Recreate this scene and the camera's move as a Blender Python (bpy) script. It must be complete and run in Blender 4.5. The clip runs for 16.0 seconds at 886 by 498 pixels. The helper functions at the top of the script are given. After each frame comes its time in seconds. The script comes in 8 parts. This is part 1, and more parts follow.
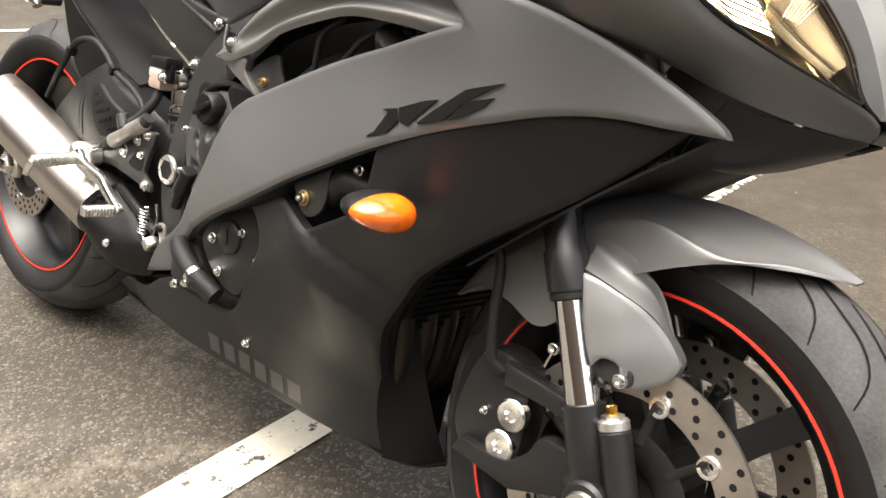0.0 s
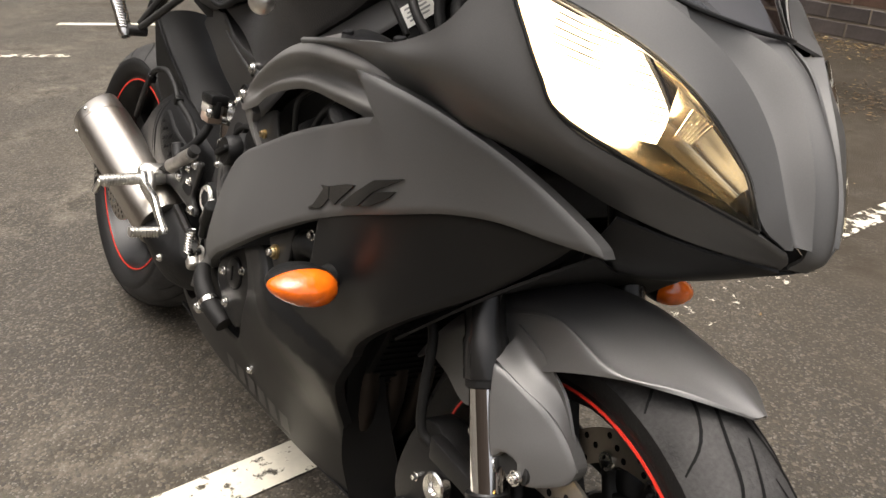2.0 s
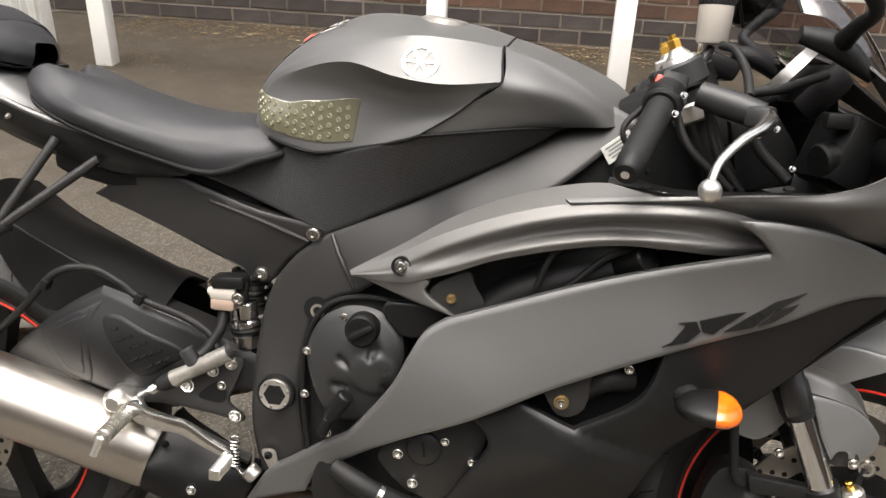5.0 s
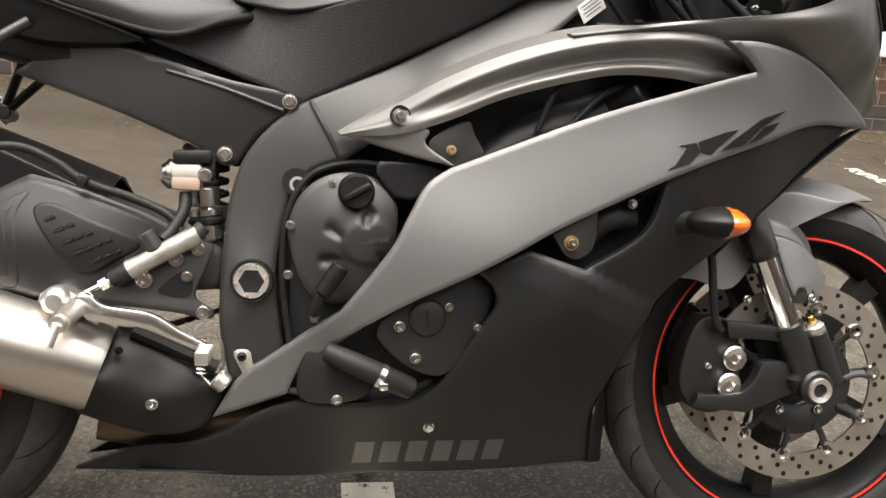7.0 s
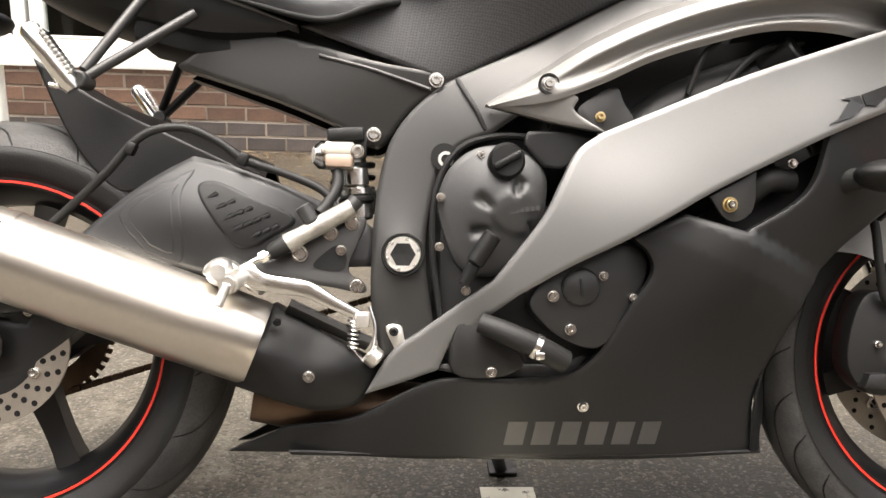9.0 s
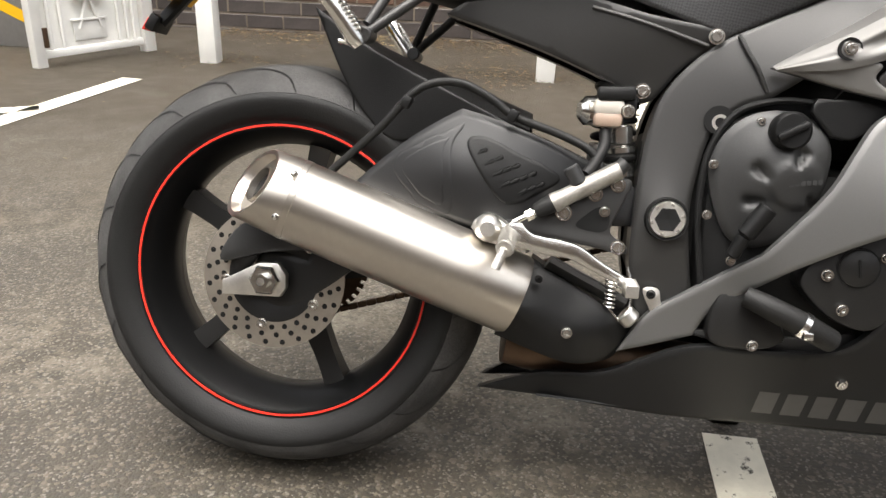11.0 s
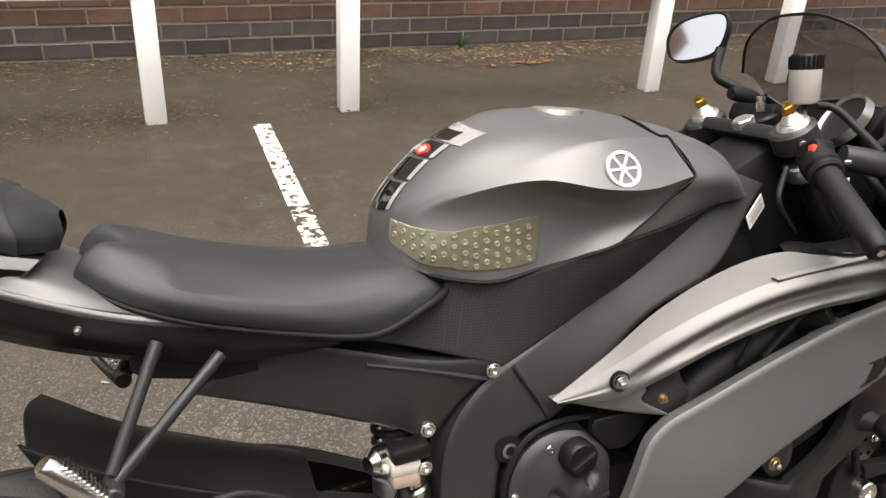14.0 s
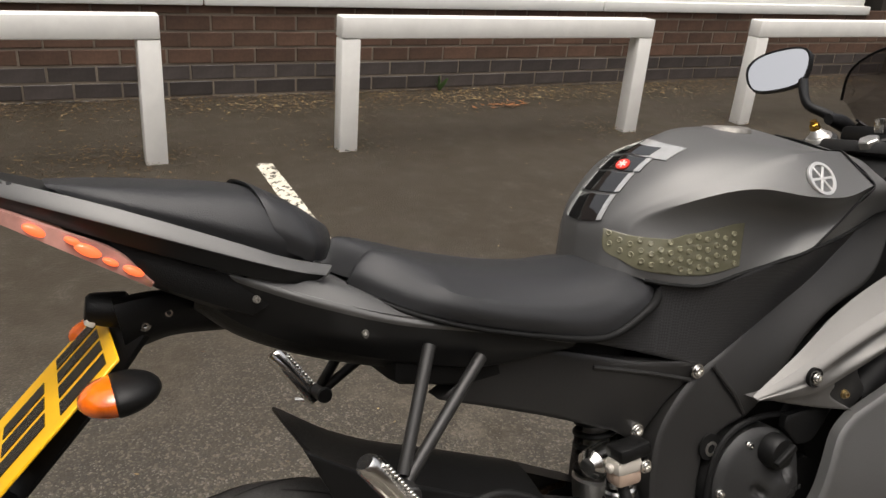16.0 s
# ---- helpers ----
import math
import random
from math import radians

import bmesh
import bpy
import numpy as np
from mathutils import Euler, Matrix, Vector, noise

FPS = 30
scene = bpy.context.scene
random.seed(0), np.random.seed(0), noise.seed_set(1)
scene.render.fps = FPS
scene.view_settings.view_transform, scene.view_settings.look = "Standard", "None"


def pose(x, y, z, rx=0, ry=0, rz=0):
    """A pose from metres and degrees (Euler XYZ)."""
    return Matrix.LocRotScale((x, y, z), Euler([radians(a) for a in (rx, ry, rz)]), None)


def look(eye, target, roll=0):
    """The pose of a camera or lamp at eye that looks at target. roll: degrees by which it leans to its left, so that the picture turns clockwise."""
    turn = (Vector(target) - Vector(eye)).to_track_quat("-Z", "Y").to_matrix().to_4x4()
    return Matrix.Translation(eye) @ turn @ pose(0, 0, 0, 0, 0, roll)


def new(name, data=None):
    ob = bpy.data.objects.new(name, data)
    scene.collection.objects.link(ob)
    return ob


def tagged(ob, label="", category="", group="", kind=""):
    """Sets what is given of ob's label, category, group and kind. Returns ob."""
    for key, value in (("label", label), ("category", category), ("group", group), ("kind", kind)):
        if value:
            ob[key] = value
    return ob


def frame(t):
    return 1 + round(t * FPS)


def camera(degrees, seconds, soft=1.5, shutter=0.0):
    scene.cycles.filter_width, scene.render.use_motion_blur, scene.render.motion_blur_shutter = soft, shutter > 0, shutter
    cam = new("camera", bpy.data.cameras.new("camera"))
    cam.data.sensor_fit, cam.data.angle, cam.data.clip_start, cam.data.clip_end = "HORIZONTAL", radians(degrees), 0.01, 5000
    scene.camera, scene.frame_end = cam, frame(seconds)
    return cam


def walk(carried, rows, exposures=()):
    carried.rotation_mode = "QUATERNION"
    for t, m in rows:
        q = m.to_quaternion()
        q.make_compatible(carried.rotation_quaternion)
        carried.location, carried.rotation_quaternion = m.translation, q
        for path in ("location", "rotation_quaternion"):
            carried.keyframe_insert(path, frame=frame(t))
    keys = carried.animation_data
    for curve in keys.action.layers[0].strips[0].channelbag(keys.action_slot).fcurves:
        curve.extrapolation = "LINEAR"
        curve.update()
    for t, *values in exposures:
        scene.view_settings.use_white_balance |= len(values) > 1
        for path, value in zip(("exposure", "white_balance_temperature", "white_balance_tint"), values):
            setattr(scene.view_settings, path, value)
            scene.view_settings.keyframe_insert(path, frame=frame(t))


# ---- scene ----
cam = camera(58.5, 16.0)
PATH = [
    (0, (0.956, -0.604, 0.908), (-0.224, 0.76, 0.042), 2.1),
    (0.5, (1.083, -0.456, 0.883), (-0.277, 0.728, 0.017), 1.2),
    (1, (1.13, -0.387, 0.886), (-0.304, 0.673, -0.019), 0.8),
    (1.5, (1.14, -0.372, 0.931), (-0.341, 0.613, 0.016), 0.7),
    (2, (1.102, -0.399, 1.009), (-0.344, 0.643, 0.103), 1.0),
    (2.5, (0.967, -0.508, 1.082), (-0.345, 0.709, 0.189), 2.1),
    (3, (0.793, -0.607, 1.169), (-0.166, 0.878, 0.235), 3.1),
    (3.5, (0.615, -0.618, 1.161), (-0.152, 0.947, 0.181), 5.4),
    (3.7, (0.537, -0.613, 1.166), (-0.117, 0.985, 0.157), 4.2),
    (5.8, (0.012, -1.02, 1.211), (0.092, 0.795, 0.376), 4.2),
    (6, (-0.041, -0.964, 1.214), (0.143, 0.862, 0.419), 4.5),
    (6.5, (-0.085, -0.941, 1.057), (0.209, 0.915, 0.372), 4.0),
    (7, (-0.075, -0.984, 0.867), (0.253, 0.874, 0.205), 5.3),
    (7.5, (-0.07, -1.009, 0.763), (0.263, 0.863, 0.141), 3.9),
    (8, (-0.084, -1.019, 0.733), (0.243, 0.878, 0.191), 2.7),
    (8.5, (-0.114, -1.013, 0.726), (0.086, 0.918, 0.243), 1.5),
    (9, (-0.16, -1.008, 0.727), (-0.042, 0.927, 0.236), 2.0),
    (9.5, (-0.19, -0.994, 0.723), (-0.109, 0.933, 0.196), 3.0),
    (10, (-0.261, -0.996, 0.712), (-0.368, 0.928, 0.176), 2.8),
    (10.2, (-0.275, -0.998, 0.717), (-0.506, 0.906, 0.15), 2.2),
    (12.5, (-0.413, -0.961, 1.138), (-0.665, 0.69, 0.037), 0.9),
    (13, (-0.48, -0.902, 1.186), (-0.286, 0.794, 0.144), 1.7),
    (13.5, (-0.493, -0.796, 1.242), (-0.001, 0.883, 0.274), 4.3),
    (14, (-0.497, -0.634, 1.28), (0.197, 0.998, 0.354), 3.5),
    (14.5, (-0.558, -0.527, 1.294), (0.36, 1.027, 0.433), 5.1),
    (15, (-0.716, -0.458, 1.299), (0.26, 1.083, 0.478), 2.7),
    (15.5, (-0.797, -0.505, 1.277), (0.061, 1.132, 0.511), 3.6),
    (16, (-0.854, -0.543, 1.235), (0.019, 1.064, 0.425), 4.8),
]
EXPOSURES = [(0, 1.92, 6800, 11), (1, 1.63, 6720, 11), (1.5, 1.45, 6800, 12), (2, 0.95, 6800, 12), (2.5, 0.92, 6700, 12), (3.0, 1.20, 6400, 11), (3.7, 1.42, 6450, 10), (5.8, 1.32, 6700, 11), (6.5, 1.26, 6700, 11), (7, 1.66, 6770, 11), (8, 2.14, 6850, 11), (9, 2.18, 6800, 11), (9.5, 2.08, 6780, 11), (10, 1.56, 6750, 10), (12.5, 1.62, 6300, 9), (13, 1.52, 6350, 9), (13.5, 1.10, 6500, 10), (14, 1.22, 6650, 11), (14.5, 0.80, 6750, 11), (15, 0.74, 6720, 11), (15.5, 0.63, 6720, 11), (16, 0.44, 6700, 11)]
walk(cam, [(t, look(eye, target, roll)) for t, eye, target, roll in PATH], EXPOSURES)

# ---- light: an overcast afternoon sky, brightest overhead ----
world = bpy.data.worlds.new("overcast")
scene.world = world
world.use_nodes = True
wn = world.node_tree
sky = wn.nodes.new("ShaderNodeTexSky")
sky.sky_type = "NISHITA"
sky.sun_disc = False
sky.sun_elevation = radians(79)
sky.sun_rotation = radians(200)
sky.air_density, sky.dust_density, sky.ozone_density = 1.0, 10.0, 1.0
soft_sky = wn.nodes.new("ShaderNodeHueSaturation")
soft_sky.inputs["Saturation"].default_value = 0.3
wn.links.new(sky.outputs["Color"], soft_sky.inputs["Color"])
wn.links.new(soft_sky.outputs["Color"], wn.nodes["Background"].inputs["Color"])
wn.nodes["Background"].inputs["Strength"].default_value = 0.145
sun = new("sun", bpy.data.lights.new("sun", "SUN"))
sun.data.energy, sun.data.angle, sun.data.color = 0.95, radians(65), (1.0, 0.96, 0.89)
sun.matrix_world = look((-0.8, -1.3, 8), (0, 0, 0))

# ---- materials ----
def material(name, color, rough=0.5, metal=0.0, scale=60.0, vary=0.15, bump=0.0, bump_scale=200.0, patch=0.0, patch_scale=4.0, coat=0.0, spec=0.5, per_object=0.0):
    """A painted, cast or moulded surface: base colour with fine grain, broad patches and relief."""
    m = bpy.data.materials.new(name)
    m.use_nodes = True
    nt = m.node_tree
    p = nt.nodes["Principled BSDF"]
    p.inputs["Metallic"].default_value = metal
    p.inputs["Specular IOR Level"].default_value = spec
    p.inputs["Coat Weight"].default_value = coat
    geo = nt.nodes.new("ShaderNodeTexCoord")
    fine, broad = nt.nodes.new("ShaderNodeTexNoise"), nt.nodes.new("ShaderNodeTexNoise")
    fine.inputs["Scale"].default_value, broad.inputs["Scale"].default_value = scale, patch_scale
    fine.inputs["Detail"].default_value, broad.inputs["Detail"].default_value = 4, 5
    for n in (fine, broad):
        nt.links.new(geo.outputs["Object"], n.inputs["Vector"])
    ramp = nt.nodes.new("ShaderNodeMapRange")
    ramp.inputs["To Min"].default_value, ramp.inputs["To Max"].default_value = 1 - vary, 1 + vary
    nt.links.new(fine.outputs["Fac"], ramp.inputs["Value"])
    ramp2 = nt.nodes.new("ShaderNodeMapRange")
    ramp2.inputs["From Min"].default_value, ramp2.inputs["From Max"].default_value = 0.3, 0.7
    ramp2.inputs["To Min"].default_value, ramp2.inputs["To Max"].default_value = 1 - patch, 1 + patch
    nt.links.new(broad.outputs["Fac"], ramp2.inputs["Value"])
    mul = nt.nodes.new("ShaderNodeMath")
    mul.operation = "MULTIPLY"
    nt.links.new(ramp.outputs["Result"], mul.inputs[0])
    nt.links.new(ramp2.outputs["Result"], mul.inputs[1])
    last = mul.outputs[0]
    if per_object:
        info = nt.nodes.new("ShaderNodeObjectInfo")
        r3 = nt.nodes.new("ShaderNodeMapRange")
        r3.inputs["To Min"].default_value, r3.inputs["To Max"].default_value = 1 - per_object, 1 + per_object
        nt.links.new(info.outputs["Random"], r3.inputs["Value"])
        m3 = nt.nodes.new("ShaderNodeMath")
        m3.operation = "MULTIPLY"
        nt.links.new(last, m3.inputs[0])
        nt.links.new(r3.outputs["Result"], m3.inputs[1])
        last = m3.outputs[0]
    tint = nt.nodes.new("ShaderNodeVectorMath")
    tint.operation = "SCALE"
    tint.inputs[0].default_value = color
    nt.links.new(last, tint.inputs["Scale"])
    nt.links.new(tint.outputs["Vector"], p.inputs["Base Color"])
    rr = nt.nodes.new("ShaderNodeMapRange")
    rr.inputs["To Min"].default_value, rr.inputs["To Max"].default_value = max(0.02, rough - 0.06), min(1.0, rough + 0.06)
    nt.links.new(broad.outputs["Fac"], rr.inputs["Value"])
    nt.links.new(rr.outputs["Result"], p.inputs["Roughness"])
    if bump:
        grain = nt.nodes.new("ShaderNodeTexNoise")
        grain.inputs["Scale"].default_value, grain.inputs["Detail"].default_value = bump_scale, 3
        nt.links.new(geo.outputs["Object"], grain.inputs["Vector"])
        b = nt.nodes.new("ShaderNodeBump")
        b.inputs["Strength"].default_value, b.inputs["Distance"].default_value = bump, 0.002
        nt.links.new(grain.outputs["Fac"], b.inputs["Height"])
        nt.links.new(b.outputs["Normal"], p.inputs["Normal"])
    return m


def glowing(name, color, strength, base=(0.8, 0.8, 0.8)):
    m = material(name, base, 0.3)
    p = m.node_tree.nodes["Principled BSDF"]
    p.inputs["Emission Color"].default_value = (*color, 1)
    p.inputs["Emission Strength"].default_value = strength
    return m


def clear(name, color, rough=0.02, alpha=0.15, ior=1.45):
    """Thin plastic or glass: a tinted see-through sheet with a glossy face."""
    m = bpy.data.materials.new(name)
    m.use_nodes = True
    nt = m.node_tree
    out = nt.nodes["Material Output"]
    nt.nodes.remove(nt.nodes["Principled BSDF"])
    t, g, mix, fr = (nt.nodes.new(k) for k in ("ShaderNodeBsdfTransparent", "ShaderNodeBsdfGlossy", "ShaderNodeMixShader", "ShaderNodeLayerWeight"))
    power, level = nt.nodes.new("ShaderNodeMath"), nt.nodes.new("ShaderNodeMapRange")
    power.operation = "POWER"
    power.inputs[1].default_value = 4.0
    t.inputs["Color"].default_value = (*color, 1)
    g.inputs["Roughness"].default_value = rough
    fr.inputs["Blend"].default_value = 0.5
    level.inputs["To Min"].default_value, level.inputs["To Max"].default_value = ((ior - 1) / (ior + 1)) ** 2, 0.85
    nt.links.new(fr.outputs["Facing"], power.inputs[0])
    nt.links.new(power.outputs[0], level.inputs["Value"])
    nt.links.new(level.outputs["Result"], mix.inputs["Fac"])
    nt.links.new(t.outputs[0], mix.inputs[1])
    nt.links.new(g.outputs[0], mix.inputs[2])
    nt.links.new(mix.outputs[0], out.inputs["Surface"])
    return m


GREY = material("matt_grey_paint", (0.136, 0.135, 0.1325), 0.51, 0.64, 900, 0.10, patch=0.03)
SILVER = material("matt_silver_grey_paint", (0.205, 0.203, 0.199), 0.50, 0.70, 900, 0.10, patch=0.03)
WINGPAINT = material("matt_wing_grey_paint", (0.170, 0.166, 0.159), 0.54, 0.65, 900, 0.10, patch=0.03)
BLACK = material("matt_black_paint", (0.0103, 0.0104, 0.0106), 0.43, 0.0, 900, 0.15, patch=0.10, spec=0.25)
PLASTIC = material("black_plastic", (0.0050, 0.0050, 0.0050), 0.45, 0.0, 300, 0.2, 0.25, 700, patch=0.15, spec=0.25)
DEEP = material("deep_black_plastic", (0.004, 0.004, 0.004), 0.65, 0.0, 300, 0.2, spec=0.25)
FRAME = material("frame_dark_grey_paint", (0.029, 0.0283, 0.0276), 0.42, 0.35, 500, 0.12, 0.06, 500, patch=0.06)
CAST = material("cast_black_metal", (0.028, 0.028, 0.028), 0.46, 0.3, 400, 0.2, 0.12, 700, patch=0.1)
CASTDARK = material("satin_black_cast_metal", (0.0125, 0.0123, 0.0122), 0.44, 0.3, 400, 0.2, 0.1, 700, patch=0.1)
RIM = material("gloss_black_alloy", (0.0045, 0.0045, 0.0046), 0.34, 0.0, 400, 0.15, patch=0.15, spec=0.35)
RUBBER = material("tyre_rubber", (0.0075, 0.0074, 0.0072), 0.6, 0.0, 250, 0.25, 0.2, 400, patch=0.25, patch_scale=9, spec=0.3)
SEAT = material("black_seat_vinyl", (0.023, 0.0235, 0.0252), 0.43, 0.0, 700, 0.15, 0.35, 900, patch=0.06, spec=0.42)
CARBON = material("textured_black_cover", (0.022, 0.022, 0.023), 0.42, 0.0, 300, 0.2, 0.0, spec=0.45)
STEEL = material("polished_steel", (0.78, 0.77, 0.74), 0.22, 1.0, 150, 0.08, patch=0.08, patch_scale=20)
ALU = material("cast_aluminium", (0.70, 0.68, 0.64), 0.38, 1.0, 300, 0.12, 0.15, 400, patch=0.15, patch_scale=30)
TITAN = material("brushed_titanium", (0.53, 0.495, 0.445), 0.33, 1.0, 120, 0.06, patch=0.06)
CHROME = material("chrome_tube", (0.78, 0.78, 0.78), 0.08, 1.0, 200, 0.03)
DISC = material("brake_disc_steel", (0.46, 0.42, 0.365), 0.42, 1.0, 200, 0.1, 0.1, 600, patch=0.12, patch_scale=18)
BRASS = material("dull_brass_washer", (0.55, 0.42, 0.22), 0.4, 1.0, 200, 0.1)
GOLD = material("gold_anodised", (0.72, 0.42, 0.08), 0.28, 1.0, 200, 0.06)
RED = material("red_rim_tape", (0.72, 0.035, 0.02), 0.38, 0.0, 200, 0.06)
REDSW = material("red_switch", (0.75, 0.04, 0.02), 0.4)
ORANGE = material("orange_lens", (0.80, 0.14, 0.006), 0.10, 0.0, 45, 0.5, 0.5, 130, patch=0.35, patch_scale=25, coat=1.0)
# header pipes: a blackish brown, darker than the other brown steel
HEADER = material("blackish_header_steel", (0.030, 0.022, 0.017), 0.5, 0.6, 60, 0.2, patch=0.4, patch_scale=14)
RUST = material("brown_header_steel", (0.10, 0.065, 0.042), 0.45, 0.8, 60, 0.2, patch=0.3, patch_scale=14)
WHITE = material("white_paint", (0.84, 0.83, 0.79), 0.42, 0.0, 30, 0.04, 0.08, 60, patch=0.06, patch_scale=5)
LABEL = material("white_label", (0.75, 0.74, 0.7), 0.5)
INK = material("grey_print", (0.25, 0.25, 0.25), 0.5)
DECAL = material("grey_lettering", (0.048, 0.047, 0.045), 0.42, 0.2)
DARKDECAL = material("black_emblem", (0.008, 0.008, 0.008), 0.25, coat=0.3)
YELLOW = material("yellow_plate", (0.85, 0.47, 0.01), 0.4, 0.0, 100, 0.04)
RESIN = material("amber_fluid_plastic", (0.33, 0.245, 0.19), 0.3, 0.0, 50, 0.2)
MILKY = material("milky_plastic", (0.42, 0.39, 0.345), 0.4, 0.0, 50, 0.08)
PAD = material("yellowish_grip_pad", (0.118, 0.112, 0.074), 0.25, 0.0, 90, 0.12, coat=0.3)
PADDOT = material("pad_stud", (0.20, 0.19, 0.13), 0.12, coat=0.4)
PADBLACK = material("gloss_black_pad", (0.012, 0.012, 0.012), 0.08, 0.0, coat=1.0)
PADSHEEN = material("gloss_pad_sheen", (0.42, 0.42, 0.41), 0.10, 0.3, coat=1.0)
MIRROR = material("mirror_glass", (0.9, 0.9, 0.9), 0.02, 1.0, 5, 0.0)
REFLECT = material("headlight_reflector", (0.80, 0.71, 0.55), 0.20, 1.0, 60, 0.05)
BEAM = glowing("lit_headlamp", (1.0, 0.80, 0.54), 5.0)
BULB = glowing("lit_bulb", (1.0, 0.80, 0.54), 25.0)
LENS = clear("headlight_lens", (0.93, 0.91, 0.85), 0.02)
SCREEN = clear("smoked_screen", (0.60, 0.58, 0.59), 0.03, ior=2.3)
TAILRED = material("pale_red_tail_lens", (0.52, 0.27, 0.23), 0.12, 0.0, 70, 0.3, patch=0.25, patch_scale=30, coat=0.7)
TAILGLOW = glowing("lit_tail_light", (1.0, 0.17, 0.05), 0.9, (0.7, 0.1, 0.05))
DULLALU = material("dull_oxidised_aluminium", (0.30, 0.285, 0.26), 0.5, 0.8, 200, 0.2, 0.3, 300, patch=0.25, patch_scale=40)
TREAD = material("scuffed_tread_rubber", (0.042, 0.041, 0.040), 0.7, 0.0, 260, 0.4, 0.35, 300, patch=0.4, patch_scale=16, spec=0.3)
FORKBLACK = material("satin_black_tube", (0.02, 0.0195, 0.019), 0.24, 0.3, 300, 0.1)


def dimpled(m, scale, strength):
    """Presses a regular fine weave into a moulded surface."""
    nt = m.node_tree
    p = nt.nodes["Principled BSDF"]
    geo = nt.nodes.new("ShaderNodeTexCoord")
    turn = nt.nodes.new("ShaderNodeMapping")
    turn.inputs["Rotation"].default_value = (0, radians(35), 0)
    weave = nt.nodes.new("ShaderNodeTexChecker")
    weave.inputs["Scale"].default_value = scale
    weave.inputs["Color1"].default_value, weave.inputs["Color2"].default_value = (0.017, 0.017, 0.0175, 1), (0.034, 0.034, 0.0355, 1)
    b = nt.nodes.new("ShaderNodeBump")
    b.inputs["Strength"].default_value, b.inputs["Distance"].default_value = strength, 0.001
    nt.links.new(geo.outputs["Object"], turn.inputs["Vector"])
    nt.links.new(turn.outputs["Vector"], weave.inputs["Vector"])
    nt.links.new(weave.outputs["Fac"], b.inputs["Height"])
    nt.links.new(weave.outputs["Color"], p.inputs["Base Color"])
    nt.links.new(b.outputs["Normal"], p.inputs["Normal"])


dimpled(CARBON, 360, 0.4)
SWING = material("satin_black_swingarm", (0.010, 0.010, 0.0105), 0.42, 0.1, 400, 0.12, 0.1, 500, patch=0.12, patch_scale=8)
BADGE = material("brushed_silver_badge", (0.72, 0.71, 0.69), 0.4, 0.8, 200, 0.05)

# ---- building helpers ----
from mathutils.bvhtree import BVHTree
from mathutils.geometry import delaunay_2d_cdt

LEAN = 15.07
BIKE = pose(0, 0, 0.005, -LEAN, 0, 0)


def mesh_from(bm, name, mats, smooth=40):
    bm.normal_update()
    me = bpy.data.meshes.new(name)
    bm.to_mesh(me)
    bm.free()
    for m in mats if isinstance(mats, (list, tuple)) else [mats]:
        me.materials.append(m)
    if smooth:
        me.shade_smooth()
        me.set_sharp_from_angle(angle=radians(smooth))
        shaped = me.attributes.get("panel_normal")
        if shaped:
            front = me.attributes["panel_front"]
            normals = [None] * len(me.loops)
            for f in me.polygons:
                for k in f.loop_indices:
                    given = Vector(shaped.data[me.loops[k].vertex_index].vector)
                    normals[k] = given if front.data[f.index].value and given.length > 0.5 else f.normal.copy()
            me.normals_split_custom_set(normals)
    return me


def part(name, bm, mat, parent, label="", smooth=40):
    ob = new(name, mesh_from(bm, name, mat, smooth))
    ob.parent = parent
    return tagged(ob, label)


def thing(name, bm, mat, label, category, group="", kind="", m=None, smooth=40):
    ob = new(name, mesh_from(bm, name, mat, smooth) if bm else None)
    if m is not None:
        ob.matrix_world = m
    return tagged(ob, label, category, group, kind)


def catmull(pts, n, closed=False):
    """n points along a smooth curve through pts."""
    p = np.array(pts, float)
    if len(p) == 2 and not closed:
        return p[0] + (p[1] - p[0]) * np.linspace(0, 1, n)[:, None]
    if closed:
        q = np.vstack([p[-1], p, p[0], p[1]])
        segs = len(p)
    else:
        q = np.vstack([2 * p[0] - p[1], p, 2 * p[-1] - p[-2]])
        segs = len(p) - 1
    out = []
    for u in np.linspace(0, segs, n, endpoint=not closed):
        i = min(int(u), segs - 1)
        t = u - i
        a, b, c, d = q[i : i + 4]
        out.append(0.5 * (2 * b + (c - a) * t + (2 * a - 5 * b + 4 * c - d) * t * t + (3 * b - a - 3 * c + d) * t**3))
    return np.array(out)


def rounded(outline, step=0.012):
    """A closed outline: smooth through the points, sharp at those with a third value."""
    pts = [(p[0], p[1]) for p in outline]
    sharp = [i for i, p in enumerate(outline) if len(p) > 2]
    if not sharp:
        return catmull(pts, max(12, int(sum(math.dist(pts[i - 1], pts[i]) for i in range(len(pts))) / step)), True)
    out = []
    for a, b in zip(sharp, sharp[1:] + [sharp[0] + len(pts)]):
        run = [pts[i % len(pts)] for i in range(a, b + 1)]
        long = sum(math.dist(run[i], run[i + 1]) for i in range(len(run) - 1))
        out += list(catmull(run, max(2, int(long / step) + 1))[:-1])
    return np.array(out)


